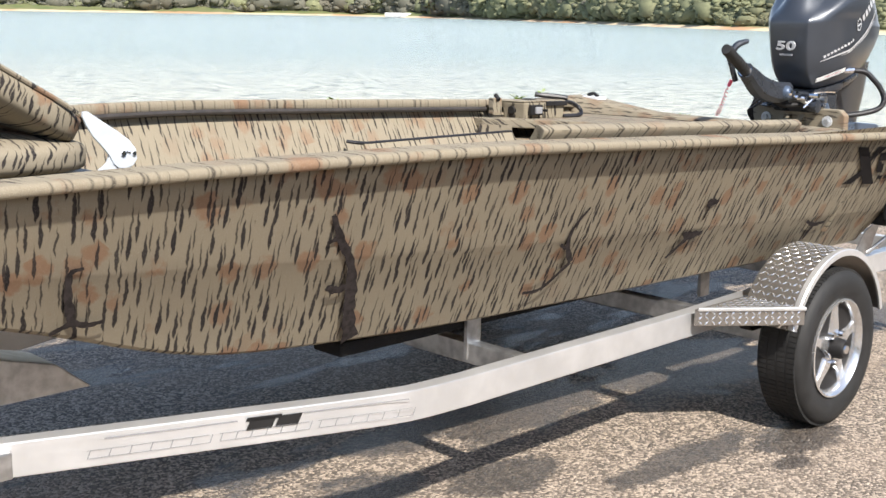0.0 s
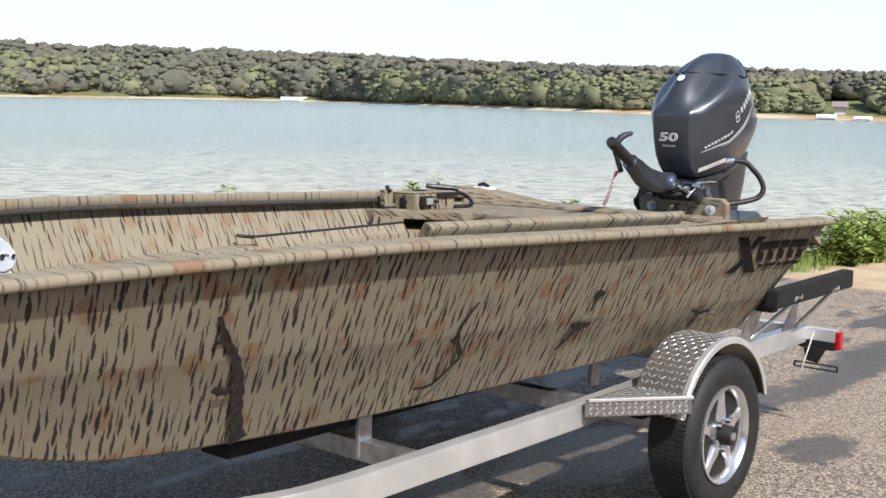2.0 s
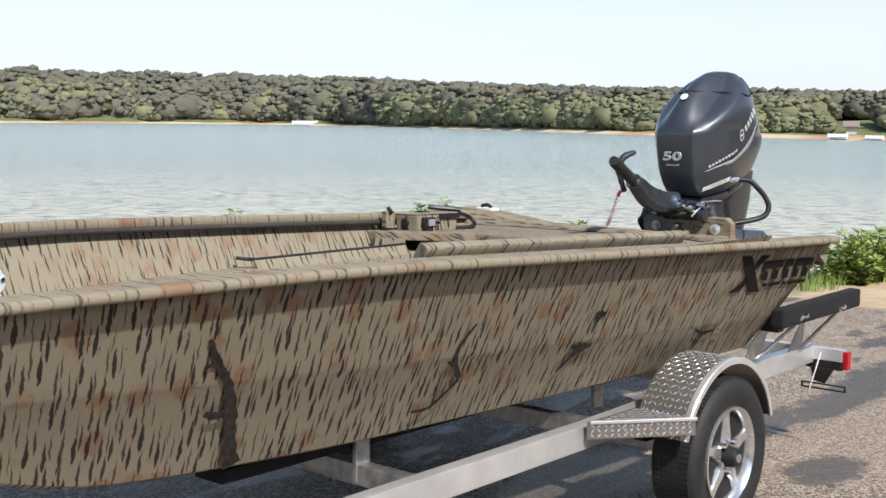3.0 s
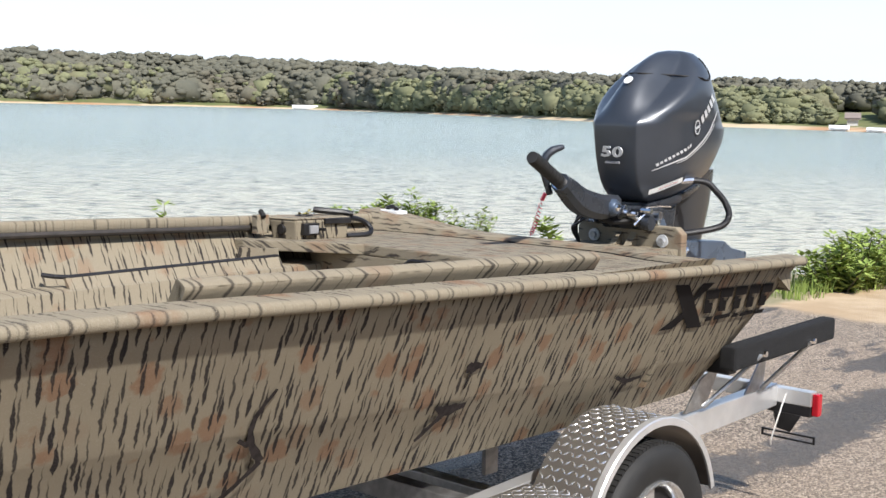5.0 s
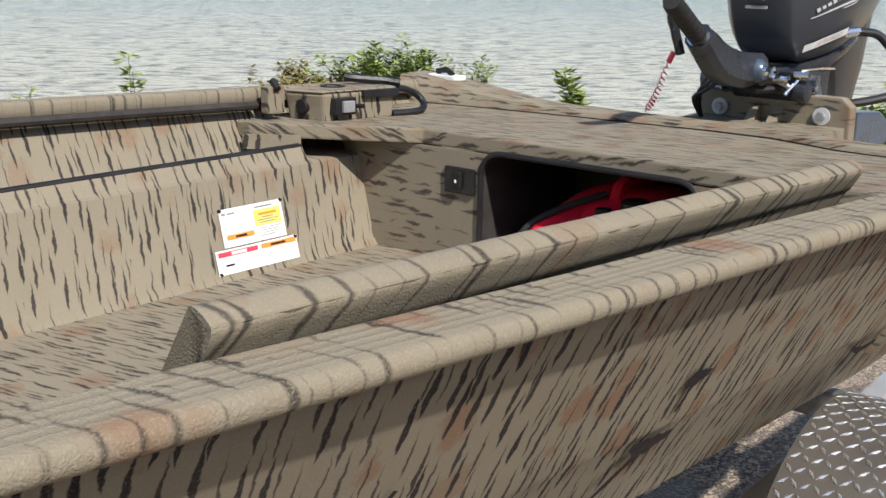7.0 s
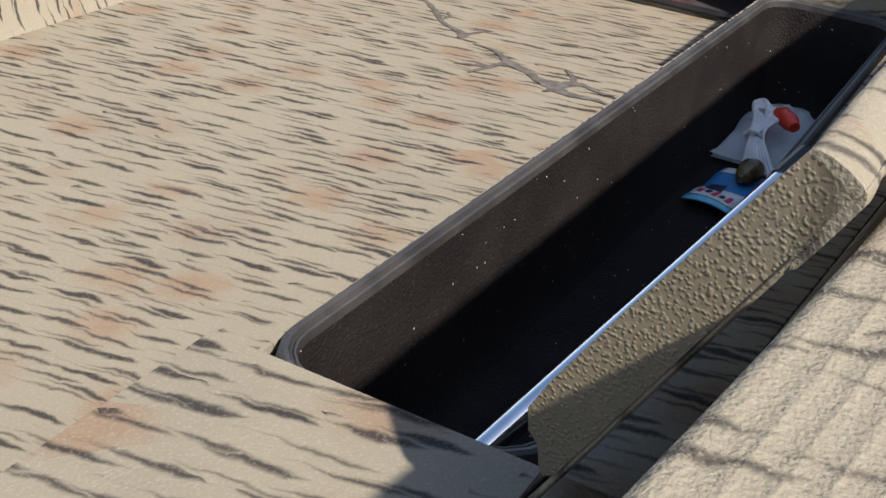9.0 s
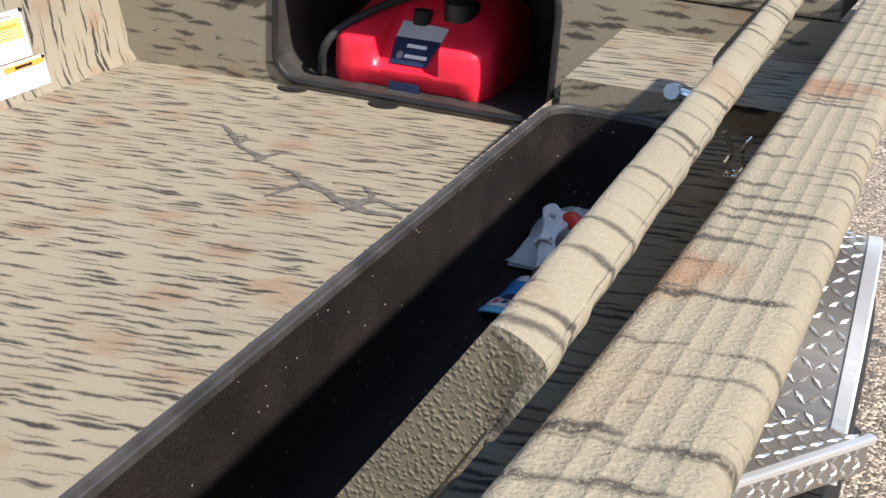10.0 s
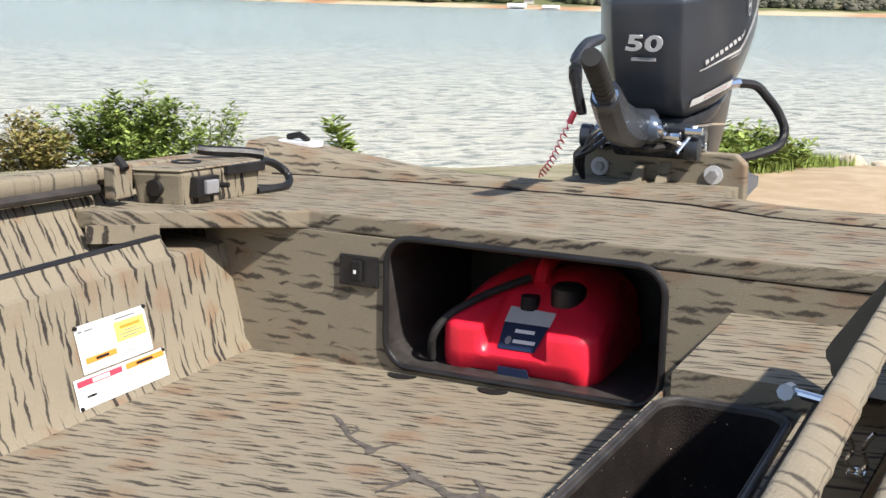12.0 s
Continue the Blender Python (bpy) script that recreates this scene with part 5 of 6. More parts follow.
def cushion(centre, size, tilt, puff=0.75):
    bm = bmesh.new()
    bmesh.ops.create_cube(bm, size=1.0)
    bmesh.ops.subdivide_edges(bm, edges=bm.edges, cuts=6, use_grid_fill=True)
    for v in bm.verts:
        p = v.co * 2
        l = (abs(p.x) ** 5 + abs(p.y) ** 5 + abs(p.z) ** 5) ** 0.2
        q = p / max(l, 1e-6)
        edge = max(abs(q.x), abs(q.y))
        q.z *= 1.0 - (1 - puff) * edge**3 + 0.06 * math.sin(q.x * 6) * (1 - edge)
        v.co = q / 2
    m = Matrix.Translation(centre) @ Euler((0, radians(tilt), 0)).to_matrix().to_4x4() @ Matrix.Diagonal((*size, 1))
    bmesh.ops.transform(bm, matrix=m, verts=bm.verts)
    return bm


part("cushion", cushion((1.285, 2.93, 1.238), (0.46, 0.46, 0.100), 0), CAMO_CLOTH, seat, "padded camouflage vinyl cushion", True, 80)
part("backrest", cushion((1.290, 2.93, 1.408), (0.47, 0.46, 0.110), 31), CAMO_CLOTH, seat, "folded camouflage backrest", True, 80)
part("seat_pan", box(1.08, 1.53, 2.74, 3.12, 1.165, 1.195, 0.008), BLACK_PLASTIC, seat, "black plastic seat pan")
for y in (2.705, 3.155):
    part("piping", tube(smooth_line([(1.10, y, 1.560), (1.20, y, 1.502), (1.33, y, 1.424), (1.43, y, 1.364), (1.475, y, 1.328)], 4), 0.006, 6), CAMO_CLOTH, seat, "raised seam piping", True)
for y in (2.685, 3.175):
    outline = [(1.455, 1.352), (1.468, 1.352), (1.505, 1.328), (1.548, 1.300), (1.580, 1.276), (1.598, 1.252), (1.600, 1.228), (1.588, 1.212), (1.568, 1.205), (1.548, 1.208), (1.534, 1.220), (1.524, 1.240), (1.508, 1.260), (1.482, 1.288), (1.463, 1.318), (1.453, 1.340)]
    arm = part("hinge_arm", prism(outline, "y", y - 0.004, y + 0.004, 0.002), WHITE_METAL, seat, "white hinge plate")
    for x, z, r in ((1.560, 1.244, 0.0075), (1.590, 1.243, 0.006), (1.570, 1.2495, 0.003), (1.577, 1.2475, 0.003)):
        part("hinge_rivet", lathe([(0, -0.010), (r * 0.9, -0.009), (r, -0.004), (0, -0.004)], (x, y, z), "y", 12), CHROME, arm, "", True)
    part("hinge_foot", prism([(1.430, 1.150), (1.455, 1.196), (1.495, 1.205), (1.518, 1.222), (1.530, 1.250), (1.575, 1.225), (1.592, 1.200), (1.592, 1.150)], "y", y + 0.001, y + 0.010, 0.002), WHITE_METAL, seat)
part("pedestal", tube([(1.40, 2.93, 0.97), (1.40, 2.93, 1.14)], 0.035, 14), BLACK_PLASTIC, seat, "", True)
part("pedestal_plate", box(1.25, 1.57, 2.78, 3.08, 1.12, 1.14, 0.004), BLACK_PLASTIC, seat)

# ---- trailer ----
trailer = thing("boat_trailer", (3.6, MID, 0.155), "bright aluminium boat trailer with tread plate fenders", "trailer")
RAIL = [(-0.9, 2.90, 0.5875), (1.14, 2.535, 0.5875), (1.90, 2.265, 0.5875), (2.10, 2.205, 0.5875), (2.30, 2.19, 0.5875), (3.40, 2.20, 0.5875), (4.70, 2.265, 0.5875), (5.40, 2.275, 0.5875)]
for side in (1, -1):
    line = [(x, across(y + 0.012, side), z) for x, y, z in RAIL]
    line = line[:2] + [tuple(p) for p in smooth_line(line[2:5], 4)] + line[5:]
    rail = part("side_rail", bar(line, 0.05, 0.085, None, 0.004), ALUMINIUM, trailer, "satin aluminium box rail")
    if side > 0:
        front = [Vector(p) for p in RAIL]

        def rail_point(f, h):
            """f metres along the tapered rail ahead of the bend, h over its middle."""
            a, b = front[2], front[1]
            d = (b - a).normalized()
            p = a + d * f
            n = Vector((d.y, -d.x, 0))
            n = n if n.y < 0 else -n
            return p + n * 0.0165 + Vector((0, 0, h))

        def rail_patch(f0, f1, h0, h1, name, material, lean=0.0):
            b = bmesh.new()
            quads(b, [[rail_point(f0, h0), rail_point(f1, h0)], [rail_point(f0 - lean, h1), rail_point(f1 - lean, h1)]])
            return part(name, b, material, rail)

        for f0, f1 in ((-0.20, 0.09), (0.26, 0.58)):
            rail_patch(f0, f1, 0.0235, 0.0265, "stripe", GREY_PRINT)
        for f0, f1 in ((0.106, 0.166), (0.174, 0.240)):
            rail_patch(f0, f1, -0.003, 0.026, "emblem_block", INK, 0.014)
        rail_patch(0.150, 0.240, 0.020, 0.030, "emblem_block", INK, 0.005)
        x = -0.21
        for word in (0.26, 0.23, 0.29):
            rail_patch(x, x + word, -0.021, -0.0195, "outline_bar", GREY_PRINT)
            rail_patch(x, x + word, -0.0015, 0.0, "outline_bar", GREY_PRINT)
            n = 6
            for i in range(n + 1):
                f = x + word * i / n
                rail_patch(f - 0.0012, f + 0.0012, -0.021, 0.0, "outline_bar", GREY_PRINT, 0.008)
            x += word + 0.025
BUNK0, BUNK1 = (4.74, 2.145, 0.836), (5.475, 2.112, 0.858)
STRUTS = (((4.782, 2.245, 0.648), (4.912, 2.098, 0.838)), ((5.220, 2.245, 0.642), (5.268, 2.082, 0.838)))
for x in (2.62, 3.55, 4.55):
    part("crossmember", box(x - 0.025, x + 0.025, 2.20, 3.68, 0.548, 0.612, 0.004), MATT_STEEL, trailer, "grey crossmember")
part("rear_crossbar", box(5.395, 5.445, 2.127, 3.757, 0.560, 0.616, 0.004), ALUMINIUM, trailer, "aluminium rear light bar")
part("front_crossmember", box(1.10, 1.15, 2.50, 3.38, 0.548, 0.612, 0.004), MATT_STEEL, trailer)
part("keel_plate", prism([(0.9, 0.60), (1.55, 0.60), (1.45, 0.68), (0.9, 0.83)], "y", 2.86, 3.02, 0.004), MATT_STEEL, trailer)
for side in (1, -1):
    for x in (2.62, 3.90):
        part("bunk_post", prism([(across(2.46, side), 0.56), (across(2.46, side), 0.70), (across(2.475, side), 0.70), (across(2.475, side), 0.56)], "x", x - 0.03, x + 0.03, 0.002), MATT_STEEL, trailer, "galvanised bunk post")
    part("bunk", box(2.1, 5.05, min(across(2.48, side), across(2.60, side)), max(across(2.48, side), across(2.60, side)), 0.655, 0.695, 0.006), CARPET, trailer, "black carpeted bunk board")
    part("guide_bunk", bar([(BUNK0[0], across(BUNK0[1], side), BUNK0[2]), (BUNK1[0], across(BUNK1[1], side), BUNK1[2])], 0.060, 0.082, None, 0.012), CARPET, trailer, "black carpeted guide board")
    part("guide_bracket", box(4.79, 4.85, min(across(2.16, side), across(2.25, side)), max(across(2.16, side), across(2.25, side)), 0.77, 0.84, 0.006), BLACK_PLASTIC, trailer)
    for low, high in STRUTS:
        part("guide_strut", tube([(low[0], across(low[1], side), low[2]), (high[0], across(high[1], side), high[2])], 0.0085, 8), MATT_STEEL, trailer, "galvanised strut", True)
        part("strut_bolt", tube([(high[0], across(high[1] - 0.014, side), high[2]), (high[0], across(high[1] + 0.012, side), high[2])], 0.011, 6), CHROME, trailer)
        part("guide_plate", prism([(low[0] - 0.10, low[2] - 0.01), (low[0] + 0.04, low[2] - 0.01), (high[0] + 0.02, high[2] - 0.05), (low[0] + 0.0, low[2] + 0.09)], "y", across(2.262, side) - 0.003, across(2.262, side) + 0.003), MATT_STEEL, trailer, "galvanised gusset plate")
    lamp = part("tail_lamp", box(5.402, 5.440, min(across(2.100, side), across(2.126, side)), max(across(2.100, side), across(2.126, side)), 0.526, 0.610, 0.006), RED_LENS, trailer, "red tail lamp lens")
    part("lamp_housing", box(5.398, 5.440, min(across(2.127, side), across(2.30, side)), max(across(2.127, side), across(2.30, side)), 0.520, 0.559, 0.004), BLACK_PLASTIC, trailer, "black lamp housing under the bar")
plate_rack = part("plate_bracket", prism([(2.15, 0.53), (2.26, 0.53), (2.245, 0.47), (2.19, 0.46)], "x", 5.365, 5.372), BLACK_PLASTIC, trailer, "black licence plate bracket")
for z in (0.452, 0.43):
    part("slot_bar", box(5.366, 5.372, 2.095, 2.30, z, z + 0.007), BLACK_PLASTIC, plate_rack)
for y in (2.095, 2.30):
    part("slot_end", box(5.366, 5.372, y - 0.004, y + 0.004, 0.430, 0.459), BLACK_PLASTIC, plate_rack)
part("lamp_wire", tube(smooth_line([(5.38, 2.22, 0.60), (5.35, 2.23, 0.52), (5.34, 2.25, 0.43), (5.36, 2.26, 0.40)], 4), 0.003, 6), ROPE, trailer, "white lamp wire", True)

AXLE = (4.0, 0.443)
TYRE = 0.288


def tread_bm(points):
    """Raised lozenges of tread plate at (place, right, up, normal) rows, each turned the other way from its neighbour."""
    bm = bmesh.new()
    for n, (at, right, up, nrm, sign) in enumerate(points):
        a = (right * 0.707 + up * 0.707 * sign) * 0.013
        b = (right * 0.707 - up * 0.707 * sign) * 0.0042
        vs = [bm.verts.new(p) for p in (at - a, at + b, at + a, at - b)]
        top = [bm.verts.new(at + nrm * 0.0022 + a * s) for s in (-0.55, 0.55)]
        for f in ((vs[0], vs[1], top[0]), (vs[1], top[1], top[0]), (vs[1], vs[2], top[1]), (vs[2], vs[3], top[1]), (vs[3], top[0], top[1]), (vs[3], vs[0], top[0])):
            bm.faces.new(f)
    return bm


def fender_arc(r, y, n=22, a0=162, a1=14):
    return [(AXLE[0] + r * math.cos(radians(a0 + (a1 - a0) * i / n)), y, AXLE[1] + 0.012 + r * math.sin(radians(a0 + (a1 - a0) * i / n))) for i in range(n + 1)]


def make_fender(side):
    y_out, y_in = across(1.962, side), across(2.165, side)
    top = part("fender_top", quads(bmesh.new(), [fender_arc(r, y) for r, y in ((0.345, y_in), (0.345, y_out), (0.338, y_out), (0.338, y_in), (0.345, y_in))]), TREAD, trailer, "diamond tread plate fender", True)
    spots = []
    for i in range(34):
        a = radians(161 - 146 * i / 33)
        for j in range(9):
            y = 1.992 + 0.0200 * j
            nrm = Vector((math.cos(a), 0, math.sin(a)))
            up = Vector((-math.sin(a), 0, math.cos(a)))
            spots.append((Vector((AXLE[0], across(y, side), AXLE[1] + 0.012)) + nrm * 0.3455, Vector((0, 1, 0)), up, nrm, 1 if (i + j) % 2 else -1))
    part("tread_pattern", tread_bm(spots), LOZENGE, top)
    rim_band = [fender_arc(r, across(y, side)) for r, y in ((0.348, 1.980), (0.349, 1.960), (0.346, 1.956), (0.326, 1.956), (0.326, 1.963), (0.340, 1.966), (0.340, 1.980), (0.348, 1.980))]
    part("fender_trim", quads(bmesh.new(), rim_band), ALUMINIUM, trailer, "smooth aluminium fender edge", True)
    low = AXLE[1] + 0.012
    face = [(3.386, 2.16), (3.68, 1.925), (3.68, 2.17), (3.386, 2.17)]
    step = part("fender_step", prism([(x, across(y, side)) for x, y in face], "z", 0.588, 0.645, 0.003), TREAD, trailer, "tread plate step")
    part("step_trim", bar([(3.386, across(2.158, side), 0.647), (3.680, across(1.922, side), 0.647)], 0.014, 0.012, None, 0.003), ALUMINIUM, step, "smooth bright step edge")
    spots = []
    d = Vector((3.68 - 3.386, 1.925 - 2.16, 0))
    long = d.length
    d.normalize()
    nrm = Vector((d.y, -d.x, 0))
    for i in range(16):
        for j in range(3):
            p = Vector((3.386, 2.16, 0)) + d * (0.012 + long * i / 16.5)
            spots.append((Vector((p.x + nrm.x * 0.0005, across(p.y + nrm.y * 0.0005, side), 0.600 + 0.0165 * j)), Vector((d.x, d.y * side, 0)), Vector((0, 0, 1)), Vector((nrm.x, nrm.y * side, 0)), 1 if (i + j) % 2 else -1))
    for i in range(13):
        for j in range(10):
            x, y = 3.41 + 0.022 * i, 1.95 + 0.022 * j
            if y > 2.172 - (x - 3.386) * 0.80 and y < 2.155:
                spots.append((Vector((x, across(y, side), 0.6455)), Vector((1, 0, 0)), Vector((0, 1, 0)), Vector((0, 0, 1)), 1 if (i + j) % 2 else -1))
    part("tread_pattern", tread_bm(spots), LOZENGE, step)


def make_wheel(side):
    y_out = across(1.955, side)
    y = lambda d: d * side
    cx, cz = AXLE
    wheel = thing("trailer_wheel", (cx, y_out, cz - TYRE), "black tyre on a five-spoke machined trailer wheel", "wheel", "trailer wheels")
    c = (cx, y_out, cz)
    tyre = part("tyre", lathe([(0.180, y(0.006)), (0.200, y(-0.004)), (0.235, y(-0.010)), (0.265, y(-0.006)), (0.279, y(0.008)), (0.286, y(0.024)), (TYRE, y(0.04)), (TYRE, y(0.125)), (0.284, y(0.145)), (0.262, y(0.172)), (0.22, y(0.178)), (0.18, y(0.165))], c, "y", 56), RUBBER, wheel, "black trailer tyre", True, 50)
    bm = bmesh.new()
    for i in range(96):
        a = 2 * math.pi * i / 96
        for h in (0.028, 0.063, 0.100, 0.135):
            b = bmesh.new()
            r = TYRE - 0.0028
            bmesh.ops.create_cube(b, size=1.0, matrix=Matrix.Translation((cx + r * math.cos(a), y_out + y(h), cz + r * math.sin(a))) @ Euler((0, -a, 0)).to_matrix().to_4x4() @ Matrix.Diagonal((0.009, 0.029, 0.0155, 1)))
            merged(bm, b)
    part("tyre_tread", bm, RUBBER, tyre)
    rim = part("rim", lathe([(0.182, y(0.008)), (0.182, y(-0.004)), (0.176, y(-0.006)), (0.166, y(0.004)), (0.160, y(0.03)), (0.156, y(0.09)), (0.163, y(0.13)), (0.182, y(0.165))], c, "y", 48), RIM, wheel, "bright machined rim", True, 40)
    # black disc close behind the spokes stands in for the wheel's inner shade
    part("wheel_shade_disc", lathe([(0.0, y(0.028)), (0.1635, y(0.028)), (0.161, y(0.060)), (0.0, y(0.060))], c, "y", 32), INK, rim)
    for i in range(5):
        a = radians(18 + 72 * i)
        rad, tan = Vector((math.cos(a), 0, math.sin(a))), Vector((-math.sin(a), 0, math.cos(a)))
        b = bmesh.new()
        rows = []
        for r, w, d in ((0.030, 0.030, 0.020), (0.070, 0.028, 0.012), (0.120, 0.019, 0.016), (0.150, 0.024, 0.020), (0.164, 0.034, 0.018)):
            p = Vector(c) + rad * r
            rows.append([p + tan * w + Vector((0, y(d + 0.012), 0)), p + tan * w * 0.72 + Vector((0, y(d), 0)), p - tan * w * 0.72 + Vector((0, y(d), 0)), p - tan * w + Vector((0, y(d + 0.012), 0)), p - tan * w + Vector((0, y(d + 0.035), 0)), p + tan * w + Vector((0, y(d + 0.035), 0))])
        quads(b, rows, True, True)
        part("spoke", b, RIM, rim, "", True, 30)
        lug = Vector(c) + Vector((math.cos(a + 0.63), 0, math.sin(a + 0.63))) * 0.058
        part("lug_nut", lathe([(0, y(-0.004)), (0.010, y(-0.002)), (0.012, y(0.03)), (0, y(0.03))], lug, "y", 6), CHROME, rim)
    part("hub", lathe([(0, y(-0.030)), (0.030, y(-0.030)), (0.036, y(-0.020)), (0.040, y(0.03)), (0, y(0.03))], c, "y", 24), INK, rim, "black hub cap", True, 40)
    part("hub_plug", lathe([(0, y(-0.036)), (0.016, y(-0.035)), (0.018, y(-0.029)), (0, y(-0.029))], c, "y", 16), CHROME, rim, "", True)


for side in (1, -1):
    make_fender(side)
    make_wheel(side)
part("axle", box(AXLE[0] - 0.03, AXLE[0] + 0.03, 2.12, 2 * MID - 2.12, AXLE[1] - 0.03, AXLE[1] + 0.03, 0.004), MATT_STEEL, trailer, "steel axle tube")
for side in (1, -1):
    part("hanger", prism([(3.70, 0.56), (4.28, 0.56), (4.20, 0.50), (3.78, 0.50)], "y", across(2.20, side) - 0.025, across(2.20, side) + 0.025, 0.004), INK, trailer)

# ---- outboard motor ----
MY = 2.985
motor = thing("outboard_motor", (5.45, MY, 1.0), "dark blue-grey four-stroke outboard with tiller, clamped to the transom", "outboard motor")


MC = MY - 0.023


def cowl_ring(z, fr, back, half, nose=0.58, cut=0.16, rise=0.0, mid=None):
    """A faceted plan outline with slightly rounded corners; rise lifts its back."""
    length = back - fr
    pts = [(fr, -half * nose), (fr, half * nose), (fr + 0.42 * length, half), (back - 0.22 * length, half * 0.95), (back, half * 0.45), (back, -half * 0.45), (back - 0.22 * length, -half * 0.95), (fr + 0.42 * length, -half)]
    for c in (cut, 0.25):
        out = []
        for i, p in enumerate(pts):
            q = pts[(i + 1) % len(pts)]
            out.append((p[0] + (q[0] - p[0]) * c, p[1] + (q[1] - p[1]) * c))
            out.append((p[0] + (q[0] - p[0]) * (1 - c), p[1] + (q[1] - p[1]) * (1 - c)))
        pts = out
    return [(x, (MY if mid is None else mid) + y, z + rise * (x - fr)) for x, y in pts]


# levels of the cowling: height, front x, ridge (x, half width), widest point, back corner, back x, lift towards the stern
COWL_LINES = [
    (1.272, 5.430, 5.440, 0.075, 5.56, 0.130, 5.78, 0.115, 5.84, 0.24),
    (1.290, 5.375, 5.388, 0.085, 5.53, 0.160, 5.82, 0.138, 5.885, 0.235),
    (1.350, 5.322, 5.334, 0.090, 5.50, 0.188, 5.855, 0.155, 5.93, 0.20),
    (1.440, 5.290, 5.302, 0.095, 5.50, 0.202, 5.885, 0.168, 5.955, 0.14),
    (1.540, 5.274, 5.285, 0.098, 5.52, 0.207, 5.895, 0.168, 5.96, 0.06),
    (1.594, 5.270, 5.282, 0.099, 5.53, 0.207, 5.885, 0.164, 5.95, 0.0),
    (1.606, 5.274, 5.292, 0.100, 5.53, 0.207, 5.882, 0.162, 5.945, 0.0),
    (1.650, 5.287, 5.348, 0.104, 5.555, 0.214, 5.868, 0.154, 5.93, -0.005),
    (1.700, 5.315, 5.417, 0.105, 5.585, 0.213, 5.848, 0.144, 5.91, -0.01),
    (1.750, 5.356, 5.490, 0.101, 5.62, 0.203, 5.828, 0.132, 5.885, -0.02),
    (1.797, 5.407, 5.560, 0.094, 5.655, 0.183, 5.808, 0.118, 5.86, -0.02),
    (1.840, 5.470, 5.615, 0.083, 5.685, 0.150, 5.79, 0.104, 5.838, -0.015),
    (1.872, 5.540, 5.655, 0.067, 5.705, 0.108, 5.78, 0.085, 5.82, -0.01),
    (1.893, 5.605, 5.685, 0.046, 5.72, 0.070, 5.77, 0.058, 5.80, 0.0),
    (1.901, 5.670, 5.700, 0.022, 5.725, 0.030, 5.755, 0.026, 5.77, 0.0),
]


# how full the flank is behind the ridge, by height: share of the way aft, share of the way out
FLANK_AFT = [(1.2, 0.32), (1.594, 0.30), (1.66, 0.25), (1.80, 0.25), (1.90, 0.30)]
FLANK_OUT = [(1.2, 0.38), (1.46, 0.42), (1.56, 0.50), (1.61, 0.58), (1.66, 0.70), (1.71, 0.82), (1.76, 0.90), (1.90, 0.88)]


def flank_point(line):
    z, xf, xr, hr, xs, hs = line[:6]
    return xr + curve_at(FLANK_AFT, z) * (xs - xr), hr + curve_at(FLANK_OUT, z) * (hs - hr)


COWL_CURVES = [[(line[0], line[c]) for line in COWL_LINES] for c in range(1, 10)]


def cowl_level(z):
    """The cowling's lines at a height."""
    return [z] + [curve_at(c, z) for c in COWL_CURVES]


def cowl_outline(line, swell=0.0):
    """A plan outline with a bowed front, a ridge on either side of it and rounded back corners."""
    z, xf, xr, hr, xs, hs, xb, hb, xk, lift = line
    half = [(xf, 0.0), (xf + 0.25 * (xr - xf), hr * 0.55), (xr, hr), flank_point(line), (xs, hs), (xb - 0.4 * (xb - xs), hs - 0.25 * (hs - hb)), (xb, hb), (xk - 0.012, hb * 0.62), (xk, hb * 0.3)]
    pts = half + [(x, -y) for x, y in reversed(half[1:])]
    out = []
    for i, (x, y) in enumerate(pts):
        (px, py), (qx, qy) = pts[i - 1], pts[(i + 1) % len(pts)]
        c = 0.05 if i in (2, len(pts) - 2) else 0.24
        out += [(x + (px - x) * c, y + (py - y) * c), (x + (qx - x) * c, y + (qy - y) * c)]
    rounder = []
    for i, (x, y) in enumerate(out):
        (px, py), (qx, qy) = out[i - 1], out[(i + 1) % len(out)]
        rounder += [(x + (px - x) * 0.25, y + (py - y) * 0.25), (x + (qx - x) * 0.25, y + (qy - y) * 0.25)]
    out = rounder
    mid = (xf + xk) / 2
    return [(mid + (x - mid) * (1 + swell), MC + y * (1 + swell), z + lift * (x - xf)) for x, y in out]


def cowl(name, first, last, material, label):
    """The stretch of the cowling between two levels."""
    rows = []
    for low, high in zip(COWL_LINES[first:last], COWL_LINES[first + 1:last + 1]):
        steps = 1 if high[0] - low[0] < 0.02 else 4
        rows += [cowl_outline(cowl_level(z)) for z in (low[0] + (high[0] - low[0]) * i / steps for i in range(steps))]
    rows.append(cowl_outline(COWL_LINES[last]))
    return part(name, quads(bmesh.new(), rows, True, True), material, motor, label, True, 32)


lower = upper = cowl("cowl_shell", 0, 14, COWL, "glossy dark blue-grey cowling with a ridged front")
# joint of the cap: round the front, down along either flank, up the back
seam = [Vector(cowl_outline(cowl_level(z), 0.011)[2 * i]) for z, i in ((1.797, 0), (1.797, 2), (1.797, 4), (1.794, 6), (1.790, 8), (1.783, 9), (1.790, 10), (1.815, 11), (1.850, 11), (1.874, 11))]
for flip in (1, -1):
    line = [Vector((p.x, MC + flip * (p.y - MC), p.z)) for p in seam]
    part("cap_joint", tube(smooth_line(line, 5), 0.0036, 6), INK, upper, "dark joint round the cap", True)
skirt_rows = [[(5.60 + (x - 5.60) * g, MC + (y - MC) * g, z + d) for x, y, z in cowl_outline(COWL_LINES[0])] for g, d in ((0.80, -0.060), (0.96, -0.045), (1.06, -0.022), (1.05, -0.004), (0.98, 0.004))]
